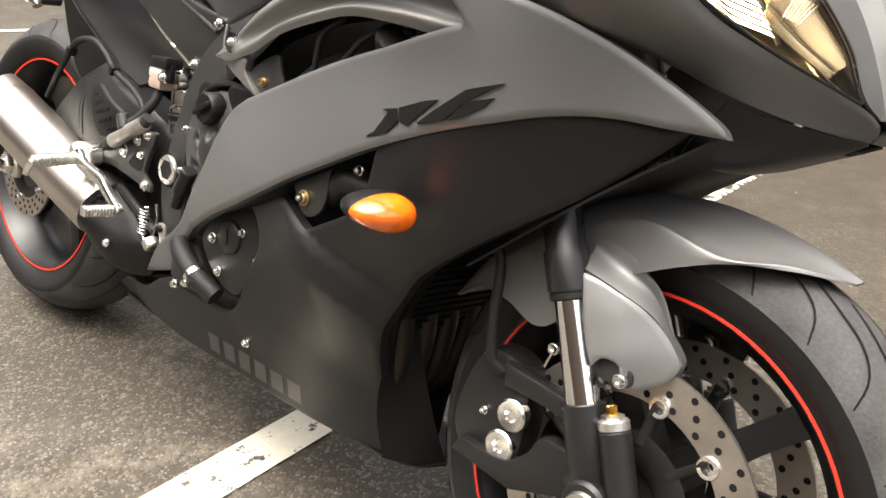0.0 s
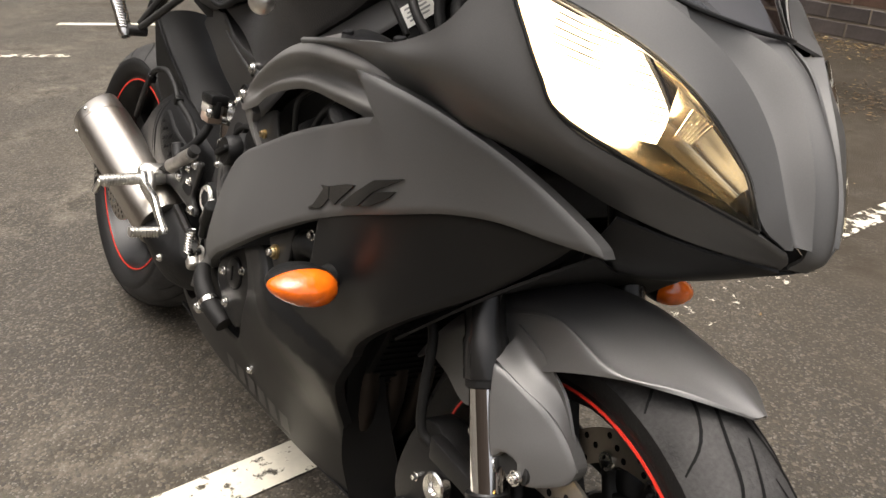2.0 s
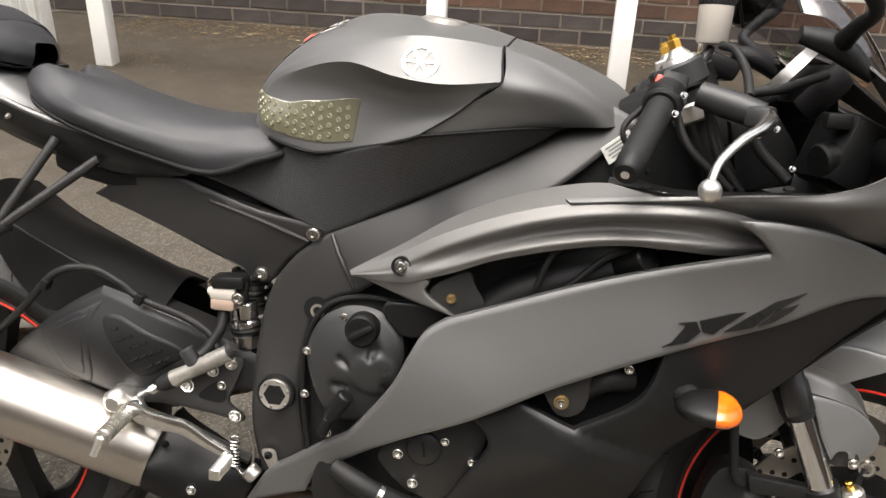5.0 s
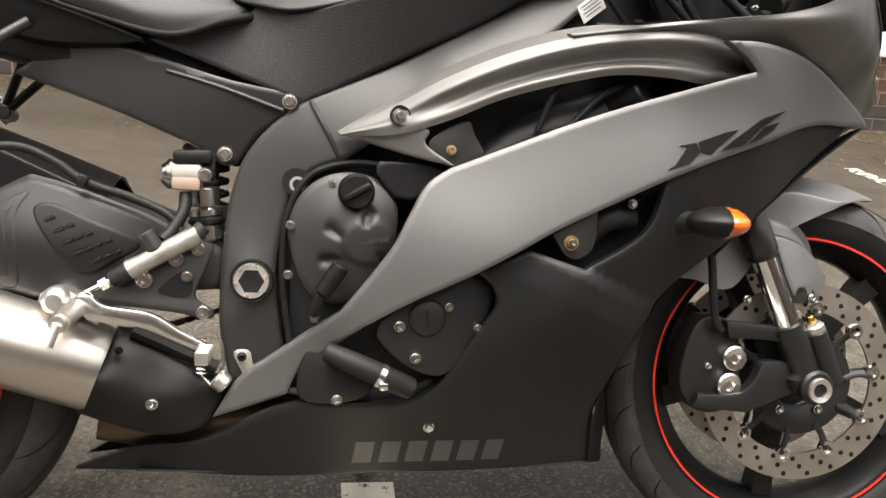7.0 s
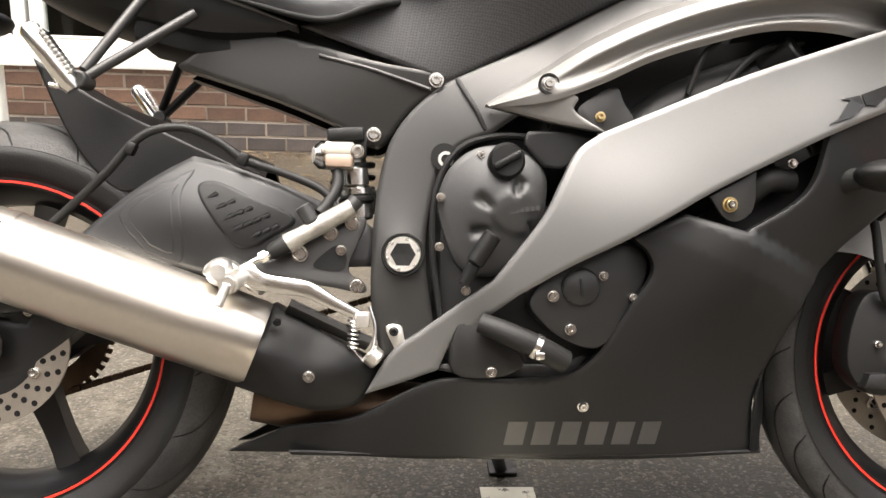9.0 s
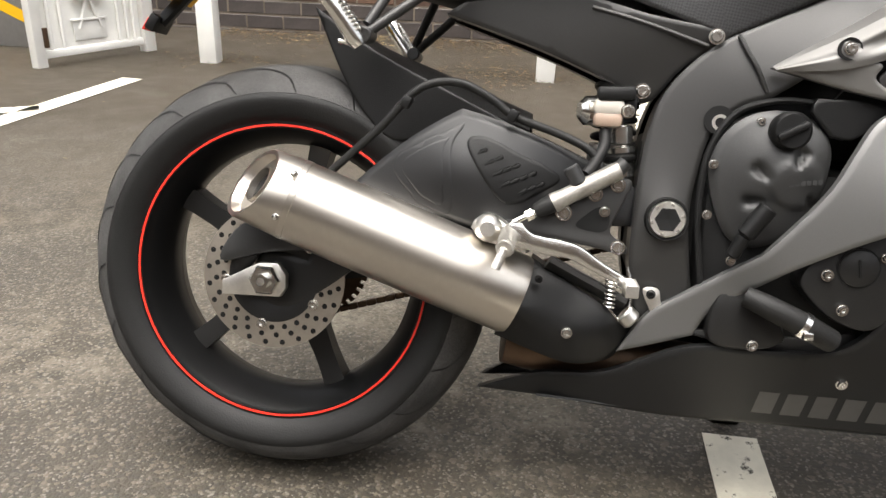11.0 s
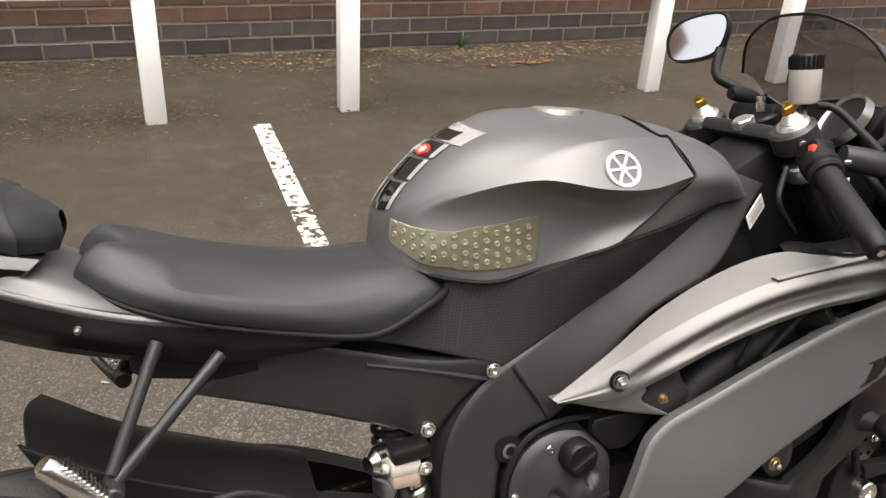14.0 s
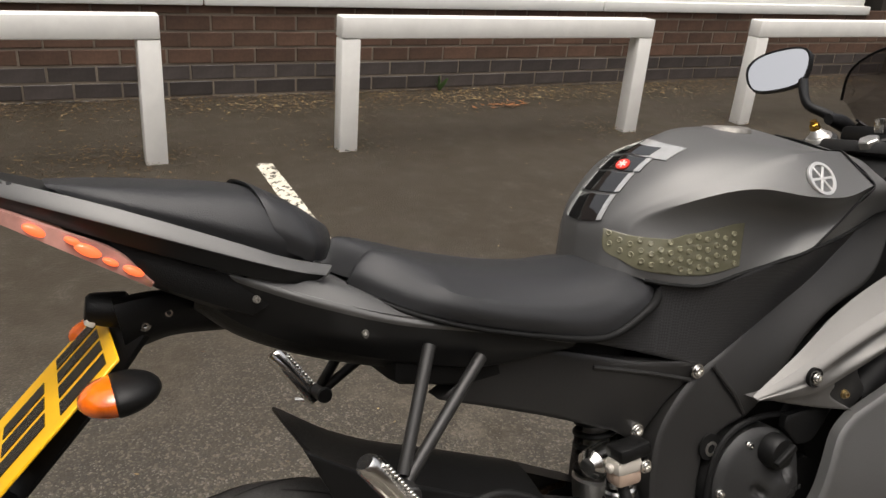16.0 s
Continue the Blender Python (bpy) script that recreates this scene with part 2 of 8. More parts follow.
def plate_spline(ctrl):
    """A smooth sheet y(x, z) through control points (x, z, y)."""
    c = np.array(ctrl, float)

    def u(r2):
        return r2 * np.log(r2 + 1e-9)

    k = u(((c[:, None, :2] - c[None, :, :2]) ** 2).sum(-1)) + 1e-4 * np.eye(len(c))
    pm = np.c_[np.ones(len(c)), c[:, :2]]
    a = np.block([[k, pm], [pm.T, np.zeros((3, 3))]])
    w = np.linalg.solve(a, np.r_[c[:, 2], 0, 0, 0])

    def f(x, z):
        r2 = (x - c[:, 0]) ** 2 + (z - c[:, 1]) ** 2
        return float(u(r2) @ w[: len(c)] + w[-3] + w[-2] * x + w[-1] * z)

    return f


def panel(outline, yf, depth=0.012, grid=0.02, roll=0.006, drop=0.004, side=-1, step=0.012):
    """A moulded panel seen from the side: an outline in x and z, bulged by yf, with rolled edges and a return lip."""
    loop = rounded(outline, step)
    n = len(loop)
    a, b = loop, np.roll(loop, -1, 0)
    ab = b - a
    l2 = (ab**2).sum(1) + 1e-12

    def near(p):
        t = np.clip(((p - a) * ab).sum(1) / l2, 0, 1)
        q = a + ab * t[:, None]
        k = ((q - p) ** 2).sum(1).argmin()
        return math.dist(q[k], p), p - q[k]

    def inside(p):
        cross = (a[:, 1] > p[1]) != (b[:, 1] > p[1])
        x = a[:, 0] + (p[1] - a[:, 1]) * ab[:, 0] / np.where(np.abs(ab[:, 1]) < 1e-12, 1e-12, ab[:, 1])
        return (cross & (p[0] < x)).sum() % 2 == 1

    area = 0.5 * (a[:, 0] * b[:, 1] - b[:, 0] * a[:, 1]).sum()
    tang = np.roll(loop, -1, 0) - np.roll(loop, 1, 0)
    inward = np.c_[-tang[:, 1], tang[:, 0]] * (1 if area > 0 else -1)
    inward /= np.linalg.norm(inward, axis=1)[:, None] + 1e-12
    pts = [tuple(p) for p in loop]
    for off in (roll * 0.4, roll) if roll else ():
        for p, d in zip(loop, inward):
            q = p + d * off
            if inside(q) and near(q)[0] > off * 0.85:
                pts.append(tuple(q))
    lo, hi = loop.min(0), loop.max(0)
    keep = max(roll * 1.35, grid * 0.35)
    for x in np.arange(lo[0] + grid * 0.5, hi[0], grid):
        for z in np.arange(lo[1] + grid * 0.5, hi[1], grid):
            q = np.array((x, z))
            if inside(q) and near(q)[0] > keep:
                pts.append((x, z))
    vs, _, faces, _, _, _ = delaunay_2d_cdt([Vector(p) for p in pts], [], [list(range(n))], 1, 1e-7)
    bm = bmesh.new()
    normal = bm.verts.layers.float_vector.new("panel_normal")
    front = bm.faces.layers.int.new("panel_front")
    made = []
    h = 0.0015
    for v in vs:
        d, away = near(np.array(v))
        e = max(0.0, 1 - d / roll) if roll else 0.0
        y = yf(v[0], v[1])
        ob = bm.verts.new((v[0], y - side * drop * e * e, v[1]))
        slope = Vector(((yf(v[0] + h, v[1]) - yf(v[0] - h, v[1])) / (2 * h) * -side, side, (yf(v[0], v[1] + h) - yf(v[0], v[1] - h)) / (2 * h) * -side))
        if e:
            out = -np.array(away) / d if d > 1e-6 else None
            if out is None:
                k = ((loop - np.array(v)) ** 2).sum(1).argmin()
                out = -inward[k]
            slope += Vector((out[0], 0, out[1])) * e * 0.65
        ob[normal] = slope.normalized()
        made.append(ob)
    for f in faces:
        try:
            face = bm.faces.new([made[i] for i in f])
        except ValueError:
            continue
        face[front] = 1
    bm.normal_update()
    for f in bm.faces:
        if f.normal.y * side < 0:
            f.normal_flip()
    if depth:
        edges = [e for e in bm.edges if e.is_boundary]
        new_verts = {}
        for e in edges:
            for v in e.verts:
                if v not in new_verts:
                    new_verts[v] = bm.verts.new((v.co.x, v.co.y - side * depth, v.co.z))
        for e in edges:
            loop_ = e.link_loops[0]
            p, q = loop_.vert, loop_.link_loop_next.vert
            bm.faces.new((q, p, new_verts[p], new_verts[q]))[front] = 0
    return bm


def mirrored(bm):
    for v in bm.verts:
        v.co.y = -v.co.y
    layer = bm.verts.layers.float_vector.get("panel_normal")
    if layer:
        for v in bm.verts:
            v[layer] = Vector(v[layer]) * Vector((1, -1, 1))
    bmesh.ops.reverse_faces(bm, faces=bm.faces[:])
    return bm


def loft(curves, nu=40, nv=16, thick=0.004, closed=False, both=False):
    """A skin through guide curves (each a few 3D points), with thickness."""
    rows = [catmull(c, nu) for c in curves]
    grid = np.array([catmull([r[i] for r in rows], nv, closed) for i in range(nu)])
    bm = bmesh.new()
    vs = [[bm.verts.new(p) for p in row] for row in grid]
    for i in range(nu - 1):
        for j in range(nv if closed else nv - 1):
            k = (j + 1) % nv
            bm.faces.new((vs[i][j], vs[i + 1][j], vs[i + 1][k], vs[i][k]))
    if closed:
        for end in (vs[0], vs[-1]):
            try:
                bm.faces.new(end)
            except ValueError:
                pass
    bmesh.ops.recalc_face_normals(bm, faces=bm.faces[:])
    if thick:
        bmesh.ops.solidify(bm, geom=bm.faces[:], thickness=thick)
    if both:
        extra = bm.copy()
        mirrored(extra)
        me = bpy.data.meshes.new("tmp")
        extra.to_mesh(me)
        extra.free()
        bm.from_mesh(me)
        bpy.data.meshes.remove(me)
    return bm


def tube(path, r, n=10, smooth=0, caps=True, squash=1.0):
    """A round bar along a path; r may be one radius or one for each point."""
    p = np.array(path, float)
    radii = np.full(len(p), r) if np.isscalar(r) else np.array(r, float)
    if smooth:
        both = catmull(np.c_[p, radii], smooth)
        p, radii = both[:, :3], both[:, 3]
    bm = bmesh.new()
    rings, ref = [], None
    for i in range(len(p)):
        t = Vector(p[min(i + 1, len(p) - 1)] - p[max(i - 1, 0)]).normalized()
        if ref is None:
            ref = t.orthogonal().normalized()
        ref = (ref - t * ref.dot(t)).normalized()
        o = t.cross(ref)
        rings.append([bm.verts.new(Vector(p[i]) + (ref * math.cos(a) + o * math.sin(a) * squash) * radii[i]) for a in np.arange(n) * math.tau / n])
    for a, b in zip(rings, rings[1:]):
        for j in range(n):
            bm.faces.new((a[j], a[(j + 1) % n], b[(j + 1) % n], b[j]))
    if caps:
        bm.faces.new(rings[0][::-1])
        bm.faces.new(rings[-1])
    bmesh.ops.recalc_face_normals(bm, faces=bm.faces[:])
    return bm


def join(*bms):
    out = bmesh.new()
    for b in bms:
        me = bpy.data.meshes.new("tmp")
        b.to_mesh(me)
        b.free()
        out.from_mesh(me)
        bpy.data.meshes.remove(me)
    return out


def moved(bm, m):
    bmesh.ops.transform(bm, matrix=m, verts=bm.verts[:])
    return bm


def lathe(profile, n=48, axis="y", centre=(0, 0, 0), closed=True):
    """A turned shape: profile of (radius, along) pairs about an axis."""
    bm = bmesh.new()
    rings = []
    for k in range(n):
        a = k * math.tau / n
        ring = []
        for r, h in profile:
            v = {"y": (r * math.cos(a), h, r * math.sin(a)), "z": (r * math.cos(a), r * math.sin(a), h), "x": (h, r * math.cos(a), r * math.sin(a))}[axis]
            ring.append(bm.verts.new(Vector(v) + Vector(centre)))
        rings.append(ring)
    m = len(profile)
    for k in range(n):
        a, b = rings[k], rings[(k + 1) % n]
        for j in range(m if closed else m - 1):
            bm.faces.new((a[j], b[j], b[(j + 1) % m], a[(j + 1) % m]))
    bmesh.ops.remove_doubles(bm, verts=bm.verts[:], dist=1e-6)
    bmesh.ops.recalc_face_normals(bm, faces=bm.faces[:])
    return bm


def drum(p0, p1, r, n=20, r1=None, bevel=0.0):
    """A solid cylinder or cone between two points, with bevelled rims."""
    p0, p1 = Vector(p0), Vector(p1)
    long = (p1 - p0).length
    r1 = r if r1 is None else r1
    b = min(bevel, long * 0.45)
    prof = [(1e-5, 0), (r - b, 0), (r, b), (r1, long - b), (r1 - b, long), (1e-5, long)] if b else [(1e-5, 0), (r, 0), (r1, long), (1e-5, long)]
    bm = lathe(prof, n, "z", closed=False)
    return moved(bm, Matrix.Translation(p0) @ (p1 - p0).to_track_quat("Z", "Y").to_matrix().to_4x4())


def block(size, m=None, bevel=0.003, segments=2):
    bm = bmesh.new()
    bmesh.ops.create_cube(bm, size=1, matrix=Matrix.Diagonal((*size, 1)))
    if bevel:
        bmesh.ops.bevel(bm, geom=bm.edges[:], offset=bevel, segments=segments, affect="EDGES", profile=0.5)
    return moved(bm, m) if m is not None else bm


def slab(outline, y0, y1, bevel=0.003, step=0.012):
    """A flat casting: an outline in x and z between two depths, edges bevelled."""
    loop = rounded(outline, step)
    bm = bmesh.new()
    face = bm.faces.new([bm.verts.new((x, y0, z)) for x, z in loop])
    made = bmesh.ops.extrude_face_region(bm, geom=[face])
    for v in (g for g in made["geom"] if isinstance(g, bmesh.types.BMVert)):
        v.co.y = y1
    bmesh.ops.recalc_face_normals(bm, faces=bm.faces[:])
    if bevel:
        rim = [e for e in bm.edges if abs(e.verts[0].co.y - e.verts[1].co.y) < 1e-6]
        bmesh.ops.bevel(bm, geom=rim, offset=bevel, segments=2, affect="EDGES", profile=0.5)
    return bm


def bolt_mesh(r=0.009, h=0.006):
    """A button-head screw with a hex socket, facing -y."""
    prof = [(1e-5, -h * 0.35), (r * 0.42, -h * 0.35), (r * 0.45, -h), (r * 0.8, -h), (r, -h * 0.55), (r, 0.002), (1e-5, 0.002)]
    return lathe(prof, 18, "y", closed=False)


def washer_bolt(r=0.009, h=0.006, w=1.25):
    return join(bolt_mesh(r, h), lathe([(r * 0.9, -0.0015), (r * w, -0.0015), (r * w, 0.002), (r * 0.9, 0.002)], 22))


def bolt(at, parent, r=0.009, mat=None, h=0.006, face=(0, -1, 0), name="bolt", label=""):
    turn = Vector(face).to_track_quat("-Y", "Z").to_matrix().to_4x4()
    return part(name, moved(washer_bolt(r * 0.82, h), Matrix.Translation(at) @ turn), mat or STEEL, parent, label)

# ---- the place ----
def ground_material():
    """Worn asphalt: pale and dark stones in a brown-grey binder, broad stains, moss towards the wall."""
    m = material("worn_asphalt", (0.0355, 0.0285, 0.0190), 0.7, 0, 35, 0.25, patch=0.3, patch_scale=1.3)
    nt = m.node_tree
    p = nt.nodes["Principled BSDF"]
    geo = nt.nodes.new("ShaderNodeTexCoord")
    base = p.inputs["Base Color"].links[0].from_socket

    def node(kind, **values):
        n = nt.nodes.new(kind)
        for k, v in values.items():
            n.inputs[k.replace("_", " ")].default_value = v
        return n

    def mix(fac, a, b):
        n = nt.nodes.new("ShaderNodeMix")
        n.data_type = "RGBA"
        nt.links.new(fac, n.inputs["Factor"])
        nt.links.new(a, n.inputs["A"])
        if isinstance(b, tuple):
            n.inputs["B"].default_value = (*b, 1)
        else:
            nt.links.new(b, n.inputs["B"])
        return n.outputs["Result"]

    def span(value, lo, hi, a=0.0, b=1.0):
        n = node("ShaderNodeMapRange", From_Min=lo, From_Max=hi, To_Min=a, To_Max=b)
        nt.links.new(value, n.inputs["Value"])
        return n.outputs["Result"]

    def times(a, b):
        n = nt.nodes.new("ShaderNodeMath")
        n.operation = "MULTIPLY"
        nt.links.new(a, n.inputs[0])
        nt.links.new(b, n.inputs[1])
        return n.outputs[0]

    stone = node("ShaderNodeTexVoronoi", Scale=140.0)
    small = node("ShaderNodeTexVoronoi", Scale=260.0)
    stains = node("ShaderNodeTexNoise", Scale=1.7, Detail=7.0, Roughness=0.62)
    blots = node("ShaderNodeTexNoise", Scale=9.0, Detail=6.0, Roughness=0.68)
    for n in (stone, small, stains, blots):
        nt.links.new(geo.outputs["Object"], n.inputs["Vector"])
    pick = nt.nodes.new("ShaderNodeSeparateColor")
    nt.links.new(stone.outputs["Color"], pick.inputs["Color"])
    pick2 = nt.nodes.new("ShaderNodeSeparateColor")
    nt.links.new(small.outputs["Color"], pick2.inputs["Color"])
    worn = span(stains.outputs["Fac"], 0.47, 0.60)
    blot = span(blots.outputs["Fac"], 0.44, 0.66)
    # pale dusty stains, then stones of several greys
    col = mix(times(worn, blot), base, (0.150, 0.132, 0.101))
    col = mix(span(pick.outputs["Red"], 0.72, 0.95, 0, 0.5), col, (0.143, 0.123, 0.091))
    col = mix(span(pick.outputs["Green"], 0.66, 0.95, 0, 0.6), col, (0.020, 0.018, 0.015))
    col = mix(span(pick2.outputs["Red"], 0.86, 1.0, 0, 0.6), col, (0.20, 0.185, 0.155))
    # damp moss and soil towards the wall
    place = nt.nodes.new("ShaderNodeSeparateXYZ")
    nt.links.new(geo.outputs["Object"], place.inputs["Vector"])
    shore = nt.nodes.new("ShaderNodeMath")
    shore.operation = "ADD"
    nt.links.new(span(place.outputs["Y"], -0.1, 2.7), shore.inputs[0])
    nt.links.new(span(stains.outputs["Fac"], 0.3, 0.7, -0.35, 0.35), shore.inputs[1])
    moss = times(span(shore.outputs[0], 0.25, 0.80), span(blots.outputs["Fac"], 0.24, 0.50))
    col = mix(moss, col, (0.0255, 0.0180, 0.0085))
    nt.links.new(col, p.inputs["Base Color"])
    nt.links.new(span(stains.outputs["Fac"], 0.35, 0.65, 0.55, 0.85), p.inputs["Roughness"])
    b = node("ShaderNodeBump", Strength=0.45, Distance=0.003)
    b.invert = True
    nt.links.new(stone.outputs["Distance"], b.inputs["Height"])
    b2 = node("ShaderNodeBump", Strength=0.35, Distance=0.0015)
    b2.invert = True
    nt.links.new(small.outputs["Distance"], b2.inputs["Height"])
    nt.links.new(b.outputs["Normal"], b2.inputs["Normal"])
    nt.links.new(b2.outputs["Normal"], p.inputs["Normal"])
    return m


ASPHALT = ground_material()


def speckled(name, color, size=25.0, cover=0.55):
    """Worn paint or litter: holes of a ragged shape that let the ground show through."""
    m = material(name, color, 0.6, 0, 60, 0.12, 0.3, 120, patch=0.15, patch_scale=8)
    nt = m.node_tree
    p = nt.nodes["Principled BSDF"]
    geo = nt.nodes.new("ShaderNodeTexCoord")
    n = nt.nodes.new("ShaderNodeTexNoise")
    n.inputs["Scale"].default_value, n.inputs["Detail"].default_value, n.inputs["Roughness"].default_value = size, 8, 0.7
    nt.links.new(geo.outputs["Object"], n.inputs["Vector"])
    ramp = nt.nodes.new("ShaderNodeMapRange")
    ramp.inputs["From Min"].default_value, ramp.inputs["From Max"].default_value = cover - 0.03, cover + 0.03
    ramp.inputs["To Min"].default_value, ramp.inputs["To Max"].default_value = 1.0, 0.0
    nt.links.new(n.outputs["Fac"], ramp.inputs["Value"])
    nt.links.new(ramp.outputs["Result"], p.inputs["Alpha"])
    return m


PAINT = speckled("worn_white_line_paint", (0.60, 0.565, 0.465), 30, 0.60)
PAINTWORN = speckled("flaking_white_line_paint", (0.60, 0.565, 0.465), 30, 0.545)
PAINTBROKEN = speckled("broken_white_line_paint", (0.60, 0.565, 0.465), 22, 0.49)
PAINTGONE = speckled("nearly_gone_line_paint", (0.60, 0.565, 0.465), 24, 0.39)

bm = bmesh.new()
bmesh.ops.create_grid(bm, x_segments=60, y_segments=60, size=60)
for v in bm.verts:
    v.co.x, v.co.y = v.co.x * abs(v.co.x) / 10, v.co.y * abs(v.co.y) / 10
thing("ground", bm, ASPHALT, "dark worn asphalt car park ground with pale stains", "ground", kind="structure", smooth=0)


def strip(pts, z=0.004):
    bm = bmesh.new()
    bm.faces.new([bm.verts.new((x, y, z)) for x, y in pts])
    return bm


def line(x0, y0, x1, y1, w, mat, label):
    d = Vector((x1 - x0, y1 - y0, 0)).normalized()
    s = Vector((-d.y, d.x, 0)) * w / 2
    bm = strip([(x0 + s.x, y0 + s.y), (x1 + s.x, y1 + s.y), (x1 - s.x, y1 - s.y), (x0 - s.x, y0 - s.y)])
    thing("parking_line", bm, mat, label, "road marking", "parking bay lines", smooth=0)


line(0.038, -1.9, 0.036, 0.195, 0.092, PAINT, "worn white parking bay line on the asphalt")
line(0.13, 1.0, 0.12, 1.55, 0.095, PAINTGONE, "nearly worn away white parking line on asphalt")
line(0.045, 1.62, 0.058, 2.10, 0.082, PAINTBROKEN, "broken white parking bay line on asphalt")
line(0.058, 2.10, 0.085, 3.06, 0.082, PAINTWORN, "flaking white parking bay line by the fence")
line(2.95, 1.6, 2.95, 3.05, 0.10, PAINTBROKEN, "flaking white parking bay line by the fence")
line(-2.485, 1.65, -2.40, 2.66, 0.11, PAINT, "diagonal white line on the asphalt")
line(-2.53, 1.15, -2.485, 1.65, 0.11, PAINTWORN, "flaking end of a white line on asphalt")
line(-2.46, 2.00, -3.5, 1.36, 0.09, PAINT, "thin white line joining a diagonal one")
line(-4.3, 0.55, -3.7, 1.5, 0.07, PAINT, "distant white bay line on the asphalt")
line(-3.68, -0.04, -3.40, 0.43, 0.06, PAINTBROKEN, "broken distant bay line on the asphalt")


def hoop(x, width, label):
    """A knee-high fence hoop of square white posts and one rail."""
    ob = thing("fence_hoop", None, None, label, "fence", "white hoops along the wall", m=pose(x, 3.16, 0))
    w = 0.098
    for n, px in enumerate((w / 2, width - w / 2)):
        part("post", block((w, 0.09, 0.60), pose(px, 0.045, 0.27), 0.006), WHITE, ob)
    part("rail", block((width, 0.094, 0.104), pose(width / 2, 0.045, 0.624), 0.006), WHITE, ob)
    return ob


for hx in (-2.275, 0.507, 3.32, 6.08):
    hoop(hx, 1.94, "white painted square timber hoop fence standing in asphalt")

# ---- the building behind the fence ----
WALL_Y, WALL_L, WALL_R, WALL_TOP = 4.38, -4.6, 6.45, 0.56
MORTAR = material("sandy_mortar", (0.165, 0.136, 0.104), 0.85, 0, 90, 0.25, 0.6, 250, patch=0.35, patch_scale=3)
BRICK = material("brown_red_brick", (0.098, 0.054, 0.035), 0.8, 0, 55, 0.28, 0.5, 160, patch=0.30, patch_scale=6, per_object=0.28)
BLUEBRICK = material("blue_grey_engineering_brick", (0.056, 0.046, 0.042), 0.6, 0, 45, 0.25, 0.4, 140, patch=0.35, patch_scale=5, per_object=0.25)
UPVC = material("white_window_plastic", (0.80, 0.80, 0.77), 0.35, 0, 20, 0.03, patch=0.05, patch_scale=3)
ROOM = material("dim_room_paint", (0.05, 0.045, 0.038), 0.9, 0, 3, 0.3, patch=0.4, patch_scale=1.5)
GLAZE = clear("window_glass", (0.75, 0.78, 0.76), 0.015, ior=1.5)

core = thing("wall_north", block((WALL_R - WALL_L, 0.22, 1.0), pose((WALL_L + WALL_R) / 2, WALL_Y + 0.1105, WALL_TOP - 0.5), 0), MORTAR, "low brown brick wall under a white window band", "wall", kind="structure", smooth=0)
upper = thing("wall_upper", block((WALL_R - WALL_L, 0.25, 1.6), pose((WALL_L + WALL_R) / 2, WALL_Y + 0.13, 2.85), 0), BRICK, "plain brick wall above the windows", "wall", kind="structure", smooth=0)
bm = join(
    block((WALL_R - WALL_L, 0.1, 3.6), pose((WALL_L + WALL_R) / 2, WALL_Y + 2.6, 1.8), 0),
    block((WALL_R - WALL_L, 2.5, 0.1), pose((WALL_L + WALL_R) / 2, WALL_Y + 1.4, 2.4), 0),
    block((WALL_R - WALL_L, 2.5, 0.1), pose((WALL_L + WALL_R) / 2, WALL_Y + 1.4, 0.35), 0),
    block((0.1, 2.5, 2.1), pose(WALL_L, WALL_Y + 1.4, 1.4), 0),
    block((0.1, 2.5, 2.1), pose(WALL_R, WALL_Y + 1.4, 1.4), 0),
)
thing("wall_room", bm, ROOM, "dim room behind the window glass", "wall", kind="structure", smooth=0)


def window(x0, x1, n):
    """One white framed window of the band: sill, frame members and a sheet of glass."""
    ob = thing("window_%d" % n, None, None, "white plastic framed window over a brick wall", "window", "window band", "structure")
    mid, w = (x0 + x1) / 2, x1 - x0
    part("window_sill", block((w - 0.004, 0.15, 0.075), pose(mid, WALL_Y + 0.045, 0.590), 0.008), UPVC, ob)
    part("frame_bottom", block((w - 0.02, 0.07, 0.085), pose(mid, WALL_Y + 0.075, 0.668), 0.006), UPVC, ob)
    part("frame_top", block((w - 0.02, 0.07, 0.09), pose(mid, WALL_Y + 0.075, 2.0), 0.006), UPVC, ob)
    for x in (x0 + 0.055, x1 - 0.055):
        part("frame_side", block((0.09, 0.07, 1.25), pose(x, WALL_Y + 0.075, 1.333), 0.006), UPVC, ob)
    part("glazing_bead", block((w - 0.2, 0.012, 0.016), pose(mid, WALL_Y + 0.036, 0.7185), 0.003), UPVC, ob)
    part("pane", block((w - 0.19, 0.006, 1.26), pose(mid, WALL_Y + 0.078, 1.335), 0), GLAZE, ob, smooth=0).visible_shadow = False


for n, (a, b) in enumerate(((-4.6, -2.56), (-2.555, 0.085), (0.09, 2.99), (2.995, 6.0))):
    window(a, b, n + 1)
part("frame_joint", block((0.02, 0.05, 0.2), pose(0.0875, WALL_Y + 0.06, 0.71), 0.003), UPVC, bpy.data.objects["window_2"])

# things that can just be made out behind the glass
DUSK = material("dull_brown_cloth", (0.10, 0.07, 0.045), 0.8, 0, 20, 0.3, patch=0.3)
for x, w, h, label in ((-1.9, 0.5, 0.35, "dark cupboard in the room behind glass"), (0.9, 0.7, 0.3, "dark low shelf unit behind the glass"), (2.2, 0.35, 0.42, "dark box cabinet in the room behind glass")):
    ob = thing("cabinet", None, None, label, "cabinet", m=pose(x, WALL_Y + 0.9, 0.4))
    part("body", block((w, 0.4, h), pose(0, 0, h / 2 + 0.003), 0.01), DUSK, ob)
    part("top", block((w + 0.02, 0.42, 0.025), pose(0, 0, h + 0.016), 0.004), DUSK, ob)
